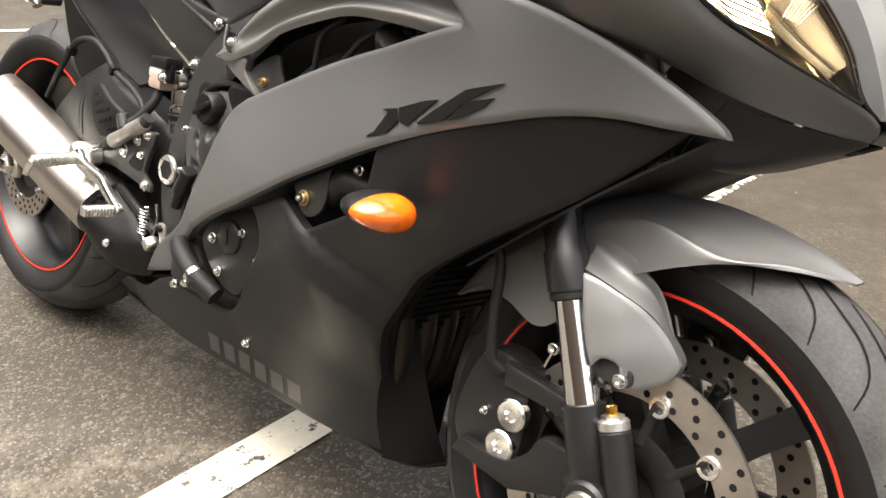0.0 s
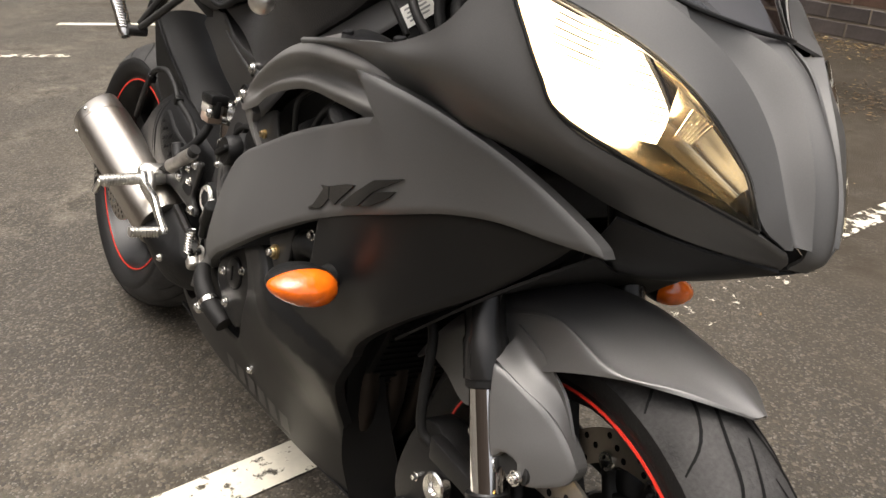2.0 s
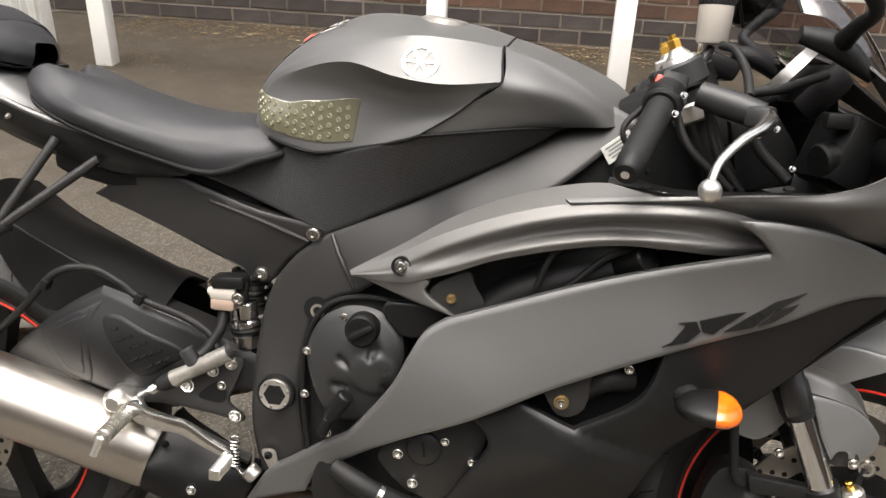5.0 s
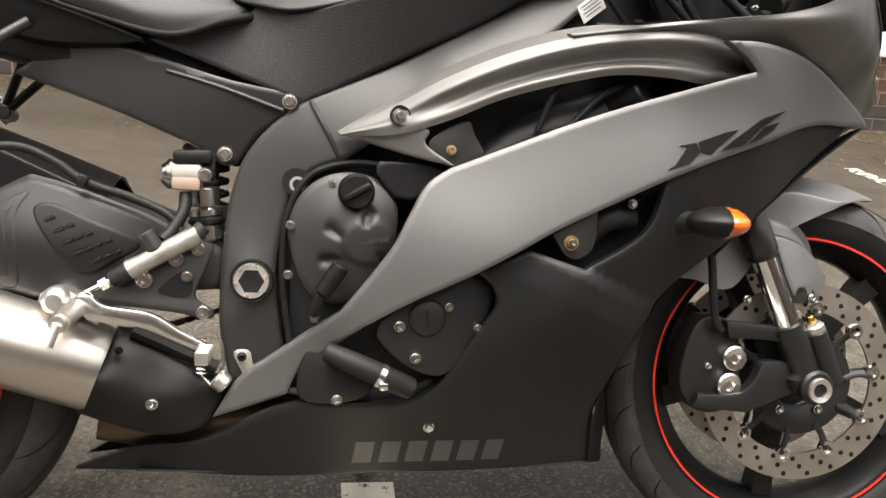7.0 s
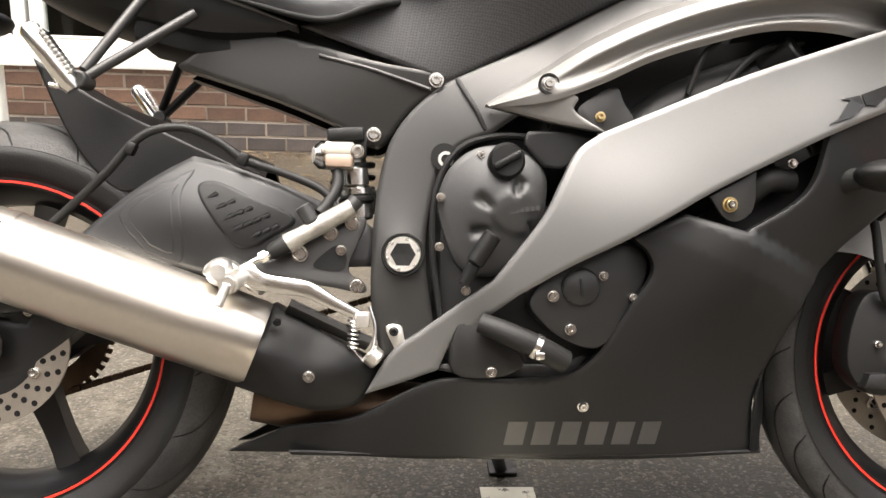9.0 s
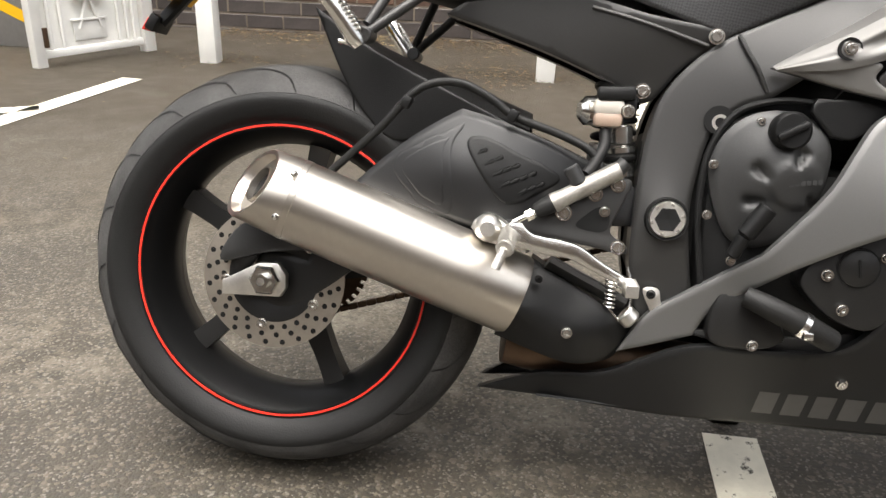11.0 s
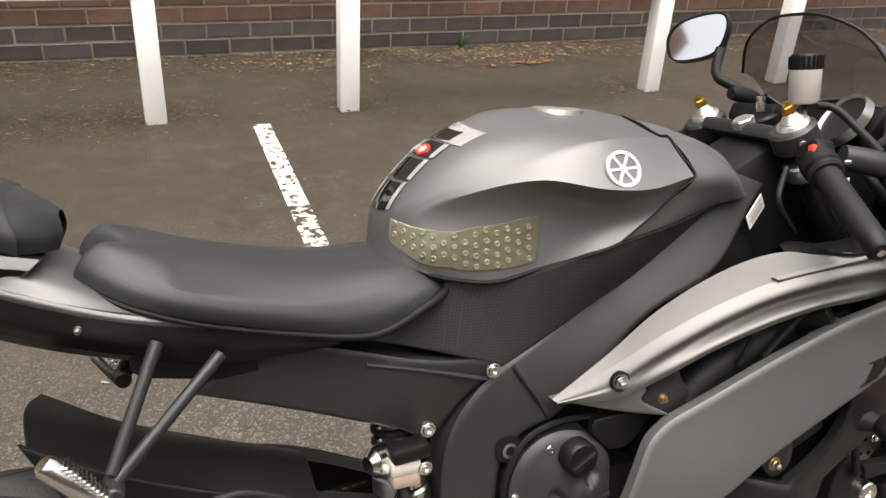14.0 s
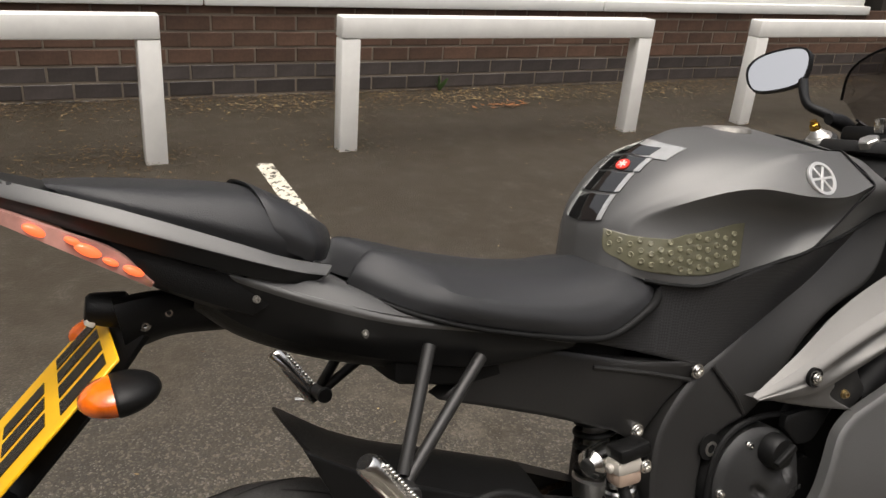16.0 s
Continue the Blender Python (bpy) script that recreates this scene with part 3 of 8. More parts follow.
sheet = thing("pale_blind", block((0.42, 0.02, 0.6), pose(2.55, WALL_Y + 0.25, 1.03), 0.004), UPVC, "pale roller blind behind the window glass", "blind")

# brick pier where the wall steps forward
pier = thing("wall_pier", block((2.6, 0.5, 2.6), pose(7.85, WALL_Y + 0.12 - 0.1605, 1.2), 0), MORTAR, "brown brick pier stepping forward from the wall", "wall", kind="structure", smooth=0)

# ---- white ornamental gate standing open ----
gate = thing("metal_gate", None, None, "white painted steel gate with ribbon ornaments, standing open", "gate", m=Matrix.Translation((-2.985, 2.80, 0.0)) @ Matrix.Rotation(math.atan2(0.64, 0.27), 4, "Z"))
GW, GH = 0.69, 1.7
part("hinge_post", block((0.06, 0.06, GH + 0.1), pose(0, 0, GH / 2 + 0.04), 0.006), WHITE, gate)
part("latch_post", block((0.075, 0.06, GH + 0.1), pose(GW, 0, GH / 2 + 0.04), 0.006), WHITE, gate)
part("bottom_rail", block((GW - 0.07, 0.03, 0.04), pose(GW / 2 - 0.004, 0, 0.06), 0.004), WHITE, gate)
part("top_rail", block((GW - 0.07, 0.03, 0.04), pose(GW / 2 - 0.004, 0, GH - 0.03), 0.004), WHITE, gate)
part("gate_sheet", block((GW - 0.072, 0.004, GH - 0.13), pose(GW / 2 - 0.004, 0.008, GH / 2 + 0.015), 0), WHITE, gate, smooth=0)
for x in (0.08, 0.15, 0.50, 0.555, 0.60):
    part("gate_bar", tube([(x, -0.008, 0.082), (x, -0.008, GH - 0.052)], 0.010, 10), WHITE, gate)
for z in (0.36, 0.72, 1.08, 1.44):
    for s in (-1, 1):
        part("ribbon_loop", tube([(0.32, -0.014, z), (0.32 + s * 0.035, -0.022, z + 0.035), (0.32 + s * 0.085, -0.02, z + 0.03), (0.32 + s * 0.085, -0.02, z - 0.03), (0.32 + s * 0.035, -0.022, z - 0.03), (0.32, -0.014, z)], 0.014, 8, 26), WHITE, gate)
        part("ribbon_tail", tube([(0.32, -0.012, z), (0.32 + s * 0.03, -0.012, z - 0.09), (0.32 + s * 0.07, -0.012, z - 0.19)], 0.009, 8, 14), WHITE, gate)
    part("ribbon_knot", moved(lathe([(1e-4, -0.028), (0.018, -0.022), (0.022, -0.01), (1e-4, -0.002)], 16, closed=False), pose(0.32, 0, z)), WHITE, gate)
part("plate", block((0.20, 0.01, 0.10), pose(0.32, -0.004, 0.16), 0.003), WHITE, gate)
part("plate_ledge", block((0.22, 0.022, 0.012), pose(0.32, -0.010, 0.218), 0.003), WHITE, gate)
part("latch", join(drum((GW - 0.01, -0.03, 0.36), (GW - 0.01, -0.05, 0.36), 0.014, 14, bevel=0.002), block((0.07, 0.012, 0.014), pose(GW - 0.03, -0.045, 0.375), 0.003)), STEEL, gate, "small steel latch")
part("keyhole", lathe([(1e-4, -0.004), (0.010, -0.003), (0.012, 0.002)], 14, centre=(0.62, 0.004, 0.365), closed=False), STEEL, gate)
part("hinge", drum((0.035, -0.03, 0.10), (0.035, -0.03, 0.20), 0.014, 12, bevel=0.002), RUST, gate, "rusty hinge pin")

board = thing("hazard_board", block((0.5, 0.05, 1.1), pose(-3.55, 3.34, 0.55), 0.006), material("grey_board_paint", (0.20, 0.19, 0.18), 0.6, 0, 40, 0.12), "grey board with yellow diagonal hazard stripes", "sign")
for k in range(5):
    bm = bmesh.new()
    z = 0.12 + 0.22 * k
    bm.faces.new([bm.verts.new(v) for v in ((-3.795, 3.312, z + 0.20), (-3.305, 3.312, z - 0.02), (-3.305, 3.312, z + 0.05), (-3.795, 3.312, z + 0.27))]) if z < 0.85 else bm.faces.new([bm.verts.new(v) for v in ((-3.55, 3.312, z + 0.09), (-3.305, 3.312, z - 0.02), (-3.305, 3.312, z + 0.05))])
    part("stripe", bm, YELLOW, board, "yellow stripe", smooth=0)

# unseen plain sides behind the viewer, added to darken low reflections
FAR = material("unseen_dark_backdrop", (0.05, 0.05, 0.042), 0.9, 0, 2, 0.4, patch=0.4, patch_scale=0.5)
for n, (x, y, w, turn, h) in enumerate(((0, -15, 40, 0, 5.0), (-12, -2, 30, 90, 6.5), (19, -2, 30, 90, 4.5))):
    thing("backdrop_%d" % (n + 1), block((w, 0.4, h), pose(x, y, h / 2, 0, 0, turn), 0), FAR, "unseen plain dark backdrop that blocks low sky light", "backdrop", kind="structure", smooth=0)

# an unseen wall, added to keep low southern sky off the fairing
CLOSING = material("unseen_brown_wall", (0.13, 0.095, 0.07), 0.8, 0.0, 30, 0.2, patch=0.2, patch_scale=0.8)
thing("wall_south_unseen", block((44, 0.4, 6.2), pose(2, -9.0, 3.1), 0.01), CLOSING, "unseen plain brown wall that blocks southern sky light", "wall", kind="structure")

# ---- the motorcycle ----
moto = thing("motorcycle", None, None, "matt grey and black sports motorcycle leaning on its side stand", "motorcycle", m=BIKE)
CY = 0.02


def flip(p):
    """The same point on the other side of the upper bodywork."""
    return (p[0], 2 * CY - p[1], p[2])


def tyre_profile(r, w, seat):
    half = [(seat, -0.80 * w), (seat + 0.012, -0.92 * w), (seat + 0.030, -w), (r - 0.046, -0.97 * w), (r - 0.030, -0.85 * w), (r - 0.014, -0.61 * w), (r - 0.004, -0.32 * w), (r, 0)]
    fine = catmull(half, 22)
    return [tuple(p) for p in fine] + [(a, -b) for a, b in fine[-2::-1]]


def tread(r, w, seat, marks, step, width=0.0020):
    """Curved grooves cut in a tyre, as thin dark channels on its crown."""
    prof = tyre_profile(r, w, seat)

    def on(theta, s):
        k = (s + 1) / 2 * (len(prof) - 1)
        i = min(int(k), len(prof) - 2)
        t = k - i
        rr, y = prof[i][0] * (1 - t) + prof[i + 1][0] * t, prof[i][1] * (1 - t) + prof[i + 1][1] * t
        return Vector(((rr + 0.0013) * math.cos(theta), y * 1.006, (rr + 0.0013) * math.sin(theta)))

    bm = bmesh.new()
    for k in range(step):
        for side in (-1, 1):
            for t0, pts in marks:
                turn = k * math.tau / step + t0 + (0.5 * math.tau / step if side > 0 else 0)
                path = catmull(pts, 18)
                spots = [on(turn + dt, side * s) for dt, s in path]
                last = None
                for i, p in enumerate(spots):
                    along = spots[min(i + 1, 17)] - spots[max(i - 1, 0)]
                    out = p.normalized()
                    across = along.cross(out).normalized() * width * math.sin(math.pi * (0.05 + 0.90 * i / 17)) ** 0.4
                    a, b = bm.verts.new(p - across), bm.verts.new(p + across)
                    if last:
                        bm.faces.new((last[0], last[1], b, a))
                    last = (a, b)
    bmesh.ops.recalc_face_normals(bm, faces=bm.faces[:])
    return bm


def spoke_mesh(r0, r1, w0, w1, d):
    bm = bmesh.new()
    rows = []
    for k in range(7):
        t = k / 6
        r = r0 + (r1 - r0) * t
        w = w0 + (w1 - w0) * t + 0.010 * max(0, t - 0.75) * 4
        dd = d * (1 - 0.25 * math.sin(math.pi * t))
        ring = [bm.verts.new((r, y, z)) for y, z in ((-dd, -w * 0.5), (-dd * 1.05, 0), (-dd, w * 0.5), (dd, w * 0.5), (dd * 1.05, 0), (dd, -w * 0.5))]
        rows.append(ring)
    for a, b in zip(rows, rows[1:]):
        for j in range(6):
            bm.faces.new((a[j], a[(j + 1) % 6], b[(j + 1) % 6], b[j]))
    bmesh.ops.recalc_face_normals(bm, faces=bm.faces[:])
    return bm


def disc_holes(r0, r1, y, n, rows, hole=0.0041):
    bm = bmesh.new()
    for k in range(n):
        for j in range(rows):
            a = (k + 0.33 * j) * math.tau / n
            r = r0 + (r1 - r0) * (j + 0.5) / rows
            c = Vector((r * math.cos(a), y, r * math.sin(a)))
            bm.faces.new([bm.verts.new(c + Vector((hole * math.cos(q), 0, hole * math.sin(q)))) for q in np.arange(8) * math.tau / 8])
    return bm


def wheel(name, m, r, w, seat, tape, hub, spin, label, discs, marks, step):
    rim_y = 0.80 * w
    ob = part(name, lathe([(0.012, -hub), (0.036, -hub), (0.044, -hub * 0.8), (0.040, 0), (0.044, hub * 0.8), (0.036, hub), (0.012, hub)], 32), CASTDARK, moto, label)
    ob.matrix_local = m
    prof = tyre_profile(r, w, seat)
    cut = max(i for i in range(len(prof) // 2) if prof[i][0] < r - 0.045)
    tyre = part("tyre", join(lathe(prof[: cut + 1], 96, closed=False), lathe(prof[len(prof) - 1 - cut :], 96, closed=False)), RUBBER, ob, "worn black rubber tyre with curved grooves")
    part("tread_band", lathe([(a + 0.0006, b) for a, b in prof[cut : len(prof) - cut]], 96, closed=False), TREAD, tyre, "scuffed grey tread of the tyre")
    tagged(part("tread_groove", tread(r, w, seat, marks, step), DEEP, tyre, smooth=0), "dark curved tread grooves", kind="stuff")
    part("rim", lathe([(seat + 0.003, -rim_y - 0.002), (seat + 0.003, -rim_y + 0.004), (seat - 0.010, -rim_y + 0.012), (seat - 0.019, -rim_y * 0.45), (seat - 0.019, rim_y * 0.45), (seat - 0.010, rim_y - 0.012), (seat + 0.003, rim_y - 0.004), (seat + 0.003, rim_y + 0.002), (seat - 0.007, rim_y + 0.002), (seat - 0.010, rim_y - 0.004), (seat - 0.018, rim_y - 0.012), (seat - 0.025, rim_y * 0.4), (seat - 0.031, rim_y * 0.25), (seat - 0.031, -rim_y * 0.25), (seat - 0.025, -rim_y * 0.4), (seat - 0.018, -rim_y + 0.012), (seat - 0.010, -rim_y + 0.004), (seat - 0.007, -rim_y - 0.002)], 72), RIM, ob, "black cast alloy rim")
    for s in (-1, 1):
        part("rim_tape", lathe([(tape - 0.0015, s * (rim_y + 0.0015)), (tape + 0.0015, s * (rim_y + 0.0015)), (tape + 0.0015, s * (rim_y + 0.0035)), (tape - 0.0015, s * (rim_y + 0.0035))], 72), RED, ob, "bright red rim stripe")
    for k in range(5):
        part("spoke", moved(spoke_mesh(0.036, seat - 0.026, 0.044, 0.024, 0.021), Matrix.Rotation(-radians(spin + 72 * k), 4, "Y")), CASTDARK, ob)
    for y, r0, r1, carrier in discs:
        side = -1 if y < 0 else 1
        part("brake_disc", lathe([(r0, y - 0.0023), (r1, y - 0.0023), (r1, y + 0.0023), (r0, y + 0.0023)], 72), DISC, ob, "drilled steel brake disc")
        tagged(part("drilling", join(disc_holes(r0 + 0.002, r1 - 0.002, y - 0.0027, 24, 3), disc_holes(r0 + 0.002, r1 - 0.002, y + 0.0027, 24, 3)), DEEP, ob, smooth=0), "small drilled holes", kind="stuff")
        if carrier:
            part("disc_carrier", lathe([(0.040, y - side * 0.012), (0.058, y - side * 0.004), (0.080, y - 0.001 * side), (0.082, y + 0.003 * side), (0.060, y + 0.006 * side), (0.040, y - side * 0.006)], 40), CASTDARK, ob, "black disc carrier")
            for k in range(10):
                a = radians(36 * k + 9)
                c, d = Vector((math.cos(a), 0, math.sin(a))), Vector((math.cos(a + 0.22), 0, math.sin(a + 0.22)))
                yy = Vector((0, y, 0))
                part("carrier_arm", tube([c * 0.070 + yy, (c * 0.88 + d * 0.12) * 0.092 + yy, c * (r0 + 0.003) + yy], [0.0105, 0.0080, 0.0100], 8, 6, squash=0.45), CASTDARK, ob)
                part("disc_bobbin", moved(lathe([(0.0062, -0.003), (0.0068, -0.006), (0.0112, -0.006), (0.0123, -0.003), (0.0123, 0.004), (0.0062, 0.004)], 16), Matrix.Translation(c * (r0 + 0.003) + yy)), STEEL, ob)
            for k in range(5):
                a = radians(72 * k + 20)
                bolt((0.052 * math.cos(a), y + side * 0.005, 0.052 * math.sin(a)), ob, 0.007, face=(0, side, 0))
        else:
            part("disc_carrier", lathe([(0.038, y + 0.012), (0.060, y + 0.004), (0.067, y - 0.002), (0.058, y - 0.004), (0.038, y + 0.004)], 40), CASTDARK, ob)
            for k in range(5):
                a = radians(72 * k + 42)
                bolt((0.070 * math.cos(a), y - 0.003, 0.070 * math.sin(a)), ob, 0.0075)
    return ob


FW = pose(0.6875, 0, 0.30, 0, 0, -6)
grooves_f = [(0.228, [(0.12, 0.02), (0.0, 0.10), (-0.13, 0.18), (-0.26, 0.235), (-0.36, 0.34), (-0.42, 0.50)])]
grooves_r = [(0.0, [(0.14, 0.03), (0.0, 0.10), (-0.15, 0.18), (-0.30, 0.26), (-0.42, 0.38), (-0.48, 0.56)])]
front_wheel = wheel("front_wheel", FW, 0.300, 0.060, 0.227, 0.2235, 0.055, 192, "black five-spoke front wheel with red rim stripe", [(-0.068, 0.114, 0.155, True), (0.068, 0.114, 0.155, True)], grooves_f, 25)
rear_wheel = wheel("rear_wheel", pose(-0.6905, 0, 0.313, 0, 0, 1.5), 0.308, 0.086, 0.2205, 0.2170, 0.07, 6, "black five-spoke rear wheel with red rim stripe", [(-0.098, 0.066, 0.104, False)], grooves_r, 19)

# sprocket and chain on the far side of the rear wheel
bm = lathe([(0.062, 0.086), (0.094, 0.086), (0.094, 0.093), (0.062, 0.093)], 44)
sprocket = part("sprocket", bm, RUST, rear_wheel, "steel rear sprocket")
tagged(part("sprocket_teeth", join(*[moved(block((0.010, 0.006, 0.008), None, 0.001, 1), Matrix.Rotation(k * math.tau / 44, 4, "Y") @ Matrix.Translation((0.097, 0.0895, 0))) for k in range(44)]), RUST, rear_wheel), "small sprocket teeth", kind="stuff")
chain = part("drive_chain", tube([(-0.6925, 0.09, 0.412), (-0.4, 0.09, 0.445), (-0.1325, 0.09, 0.475)], 0.0035, 6), RUST, moto, "oily brown drive chain")
for s, z0, z1 in ((1, 0.412, 0.475), (-1, 0.212, 0.395)):
    for k in range(36):
        t = k / 36
        part("chain_link", block((0.0165, 0.014 if k % 2 else 0.009, 0.010), pose(-0.6925 + 0.56 * t, 0.09, z0 + (z1 - z0) * t, 0, -math.degrees(math.atan2(z1 - z0, 0.56)), 0), 0.002, 1), RUST, chain)

def between_rows(a, b, t):
    return [tuple(p + (q - p) * t for p, q in zip(u, v)) for u, v in zip(a, b)]


# front fork, brakes and mudguard
fork_top = {-1: (0.369, -0.080, 0.950), 1: (0.388, 0.128, 0.951)}
fork_mid = {-1: (0.582, -0.100, 0.503), 1: (0.602, 0.108, 0.503)}
fork_low = {-1: (0.632, -0.103, 0.392), 1: (0.652, 0.104, 0.392)}
for s in (-1, 1):
    a, b, c = Vector(fork_top[s]), Vector(fork_mid[s]), Vector(fork_low[s])
    d = (c - b).normalized()
    leg = part("fork_leg", tube([a + d * 0.035, a + d * 0.12, b - d * 0.25, b - d * 0.10, b - d * 0.045, b - d * 0.04, b], [0.0215, 0.0215, 0.0215, 0.0218, 0.0218, 0.0242, 0.0242], 28), FORKBLACK, moto, "black upside-down fork leg with bright inner tube")
    part("dust_seal", drum(b - d * 0.002, b + d * 0.010, 0.0225, 28, bevel=0.002), RUBBER, leg)
    part("inner_tube", drum(b, c + d * 0.02, 0.0185, 28), CHROME, leg, "polished chrome inner tube")
    e = Vector((0.668 + 0.012 * s, 0.102 * s, 0.318))
    f = Vector((0.672, -0.108, 0.388)) if s < 0 else Vector((0.700, 0.106, 0.388))
    part("lower_casting", tube([c - d * 0.004, c + d * 0.03, c + d * 0.07, e, e + d * 0.02], [0.0235, 0.0235, 0.023, 0.025, 0.020], 20), CASTDARK, leg, "black cast fork bottom")
    part("axle_clamp", drum(e + Vector((0.015, 0.030 * s, -0.012)), e + Vector((0.015, -0.034 * s, -0.012)), 0.026, 24, bevel=0.004), CASTDARK, leg)
    part("adjuster_tube", drum(f, f + d * 0.088, 0.0170, 20, bevel=0.003), CASTDARK, leg)
    part("adjuster_cap", join(drum(f - d * 0.010, f + d * 0.002, 0.0165, 20, bevel=0.002), drum(f - d * 0.014, f - d * 0.008, 0.012, 6)), ALU, leg, "bright adjuster cap")
    part("adjuster_screw", drum(f - d * 0.024, f - d * 0.013, 0.0060, 8, bevel=0.001), GOLD, leg, "gold adjuster screw")
    if s < 0:
        ax = Vector((0.672, -0.134, 0.303))
        part("axle_end", lathe([(0.0105, 0.008), (0.0105, -0.001), (0.0175, -0.003), (0.019, 0.0), (0.019, 0.01)], 24, centre=ax, closed=False), ALU, leg, "hollow hexagon axle end")
        part("axle_socket", lathe([(1e-4, 0.004), (0.0108, 0.004)], 6, centre=ax, closed=False), DEEP, leg, smooth=0)
    # caliper
    k = Vector((0.0, 0.0, 0.0)) if s < 0 else Vector((0.02, 0, 0))
    out = [(0.470, 0.300), (0.478, 0.365), (0.500, 0.402), (0.540, 0.400), (0.562, 0.372), (0.566, 0.300), (0.545, 0.262), (0.500, 0.262)]
    cal = part("brake_caliper", moved(slab(out, -0.094 if s < 0 else 0.050, -0.050 if s < 0 else 0.094, 0.006), Matrix.Translation(k)), CASTDARK, moto, "black four-piston brake caliper with bright bolts")
    ya, yb = (-0.108, -0.088) if s < 0 else (0.088, 0.108)
    part("caliper_arm", moved(join(slab([(0.486, 0.271, 1), (0.572, 0.262, 1), (0.672, 0.302, 1), (0.656, 0.335, 1), (0.600, 0.340), (0.582, 0.312), (0.556, 0.292), (0.494, 0.290, 1)], ya, yb, 0.003, 0.008), slab([(0.530, 0.400, 1), (0.600, 0.394), (0.626, 0.392, 1), (0.632, 0.366, 1), (0.597, 0.372), (0.536, 0.374, 1)], ya, yb, 0.003, 0.008)), Matrix.Translation(k)), CASTDARK, cal)
    for (bx, bz) in ((0.551, 0.343), (0.545, 0.302)):
        part("piston_cap", moved(lathe([(1e-4, -0.004), (0.006, -0.004), (0.008, -0.008), (0.0165, -0.009), (0.019, -0.007), (0.019, 0.004), (1e-4, 0.004)], 28, closed=False), Matrix.Translation((bx + k.x, 0.096 * s, bz)) @ (Matrix.Rotation(math.pi, 4, "Z") if s > 0 else Matrix.Identity(4))), STEEL, cal, "bright round caliper bolt")
    bolt((0.512 + k.x, 0.096 * s, 0.330), cal, 0.005, face=(0, s, 0))
    part("brake_hose", tube([(0.526 + k.x, 0.100 * s, 0.385), (0.512, 0.108 * s, 0.400), (0.503, 0.110 * s, 0.450), (0.495, 0.108 * s, 0.505), (0.468, 0.104 * s, 0.545), (0.440, 0.09 * s, 0.62)], 0.0062, 10, 24), RUBBER, moto, "black rubber brake hose")

# mudguard: a dark crown over the tyre, a skirt with an arched edge and an ear beside each fork leg
M0 = [(0.384, 0.028, 0.420), (0.425, 0.025, 0.490), (0.488, 0.020, 0.556), (0.560, 0.013, 0.600), (0.640, 0.005, 0.620), (0.720, -0.003, 0.618), (0.780, -0.005, 0.605), (0.824, -0.007, 0.590)]
M1 = [(0.390, -0.022, 0.422), (0.430, -0.038, 0.478), (0.490, -0.050, 0.540), (0.560, -0.057, 0.586), (0.640, -0.056, 0.604), (0.720, -0.050, 0.600), (0.775, -0.036, 0.596), (0.823, -0.012, 0.588)]
M2 = [(0.399, -0.042, 0.426), (0.438, -0.060, 0.467), (0.490, -0.070, 0.512), (0.555, -0.076, 0.556), (0.630, -0.079, 0.588), (0.715, -0.086, 0.582), (0.772, -0.056, 0.590), (0.821, -0.016, 0.587)]
M3 = [(0.409, -0.050, 0.430), (0.450, -0.066, 0.456), (0.492, -0.074, 0.456), (0.550, -0.079, 0.446), (0.612, -0.079, 0.520), (0.705, -0.088, 0.572), (0.771, -0.059, 0.586), (0.820, -0.017, 0.585)]


def over(p):
    k = 2 * ((p[0] - 0.6875) * 0.0523 + p[1] * 0.9986)
    return (p[0] - k * 0.0523, p[1] - k * 0.9986, p[2])


fender = part("front_mudguard", loft([M3, M2, between_rows(M2, M1, 0.25), M1, M0, [over(p) for p in M1], [over(p) for p in between_rows(M2, M1, 0.25)], [over(p) for p in M2], [over(p) for p in M3]], 52, 41, 0.003), SILVER, moto, "matt silver-grey front mudguard")
for s in (-1, 1):
    ear = [(0.594, 0.528, 1), (0.625, 0.523), (0.652, 0.513), (0.676, 0.498), (0.696, 0.480), (0.706, 0.464), (0.700, 0.446), (0.680, 0.432, 1), (0.668, 0.428), (0.660, 0.434, 1), (0.656, 0.450), (0.640, 0.452), (0.632, 0.440, 1), (0.616, 0.470)]
    ys = plate_spline([(0.594, 0.527, -0.112), (0.62, 0.47, -0.116), (0.635, 0.44, -0.116), (0.64, 0.50, -0.106), (0.676, 0.498, -0.086), (0.66, 0.46, -0.106), (0.706, 0.464, -0.078), (0.68, 0.435, -0.094)])
    bm = panel(ear, ys, 0.016, 0.010, 0.005, 0.004, step=0.006)
    part("mudguard_ear", bm if s < 0 else moved(mirrored(bm), Matrix.Translation((0.02, 0.01, 0))), SILVER, fender, "silver-grey mudguard side beside the fork leg")
    E0 = [(0.590, -0.105, 0.530), (0.630, -0.100, 0.520), (0.672, -0.082, 0.500), (0.706, -0.074, 0.464)]
    E1 = [(0.588, -0.080, 0.548), (0.628, -0.082, 0.536), (0.660, -0.070, 0.520), (0.692, -0.066, 0.480)]
    E2 = [(0.588, -0.078, 0.566), (0.626, -0.080, 0.556), (0.666, -0.074, 0.530), (0.690, -0.068, 0.490)]
    rows = [E0, E1, E2]
    part("mudguard_web", loft(rows if s < 0 else [[over(p) for p in r] for r in rows], 20, 12, 0.003), SILVER, fender, "silver-grey web between crown and ear")
    part("ear_hollow", slab([(0.634, 0.430), (0.634, 0.452), (0.655, 0.454), (0.672, 0.446), (0.670, 0.430)], -0.102 if s < 0 else 0.10, -0.094 if s < 0 else 0.11, 0.001, 0.008), FRAME, fender)
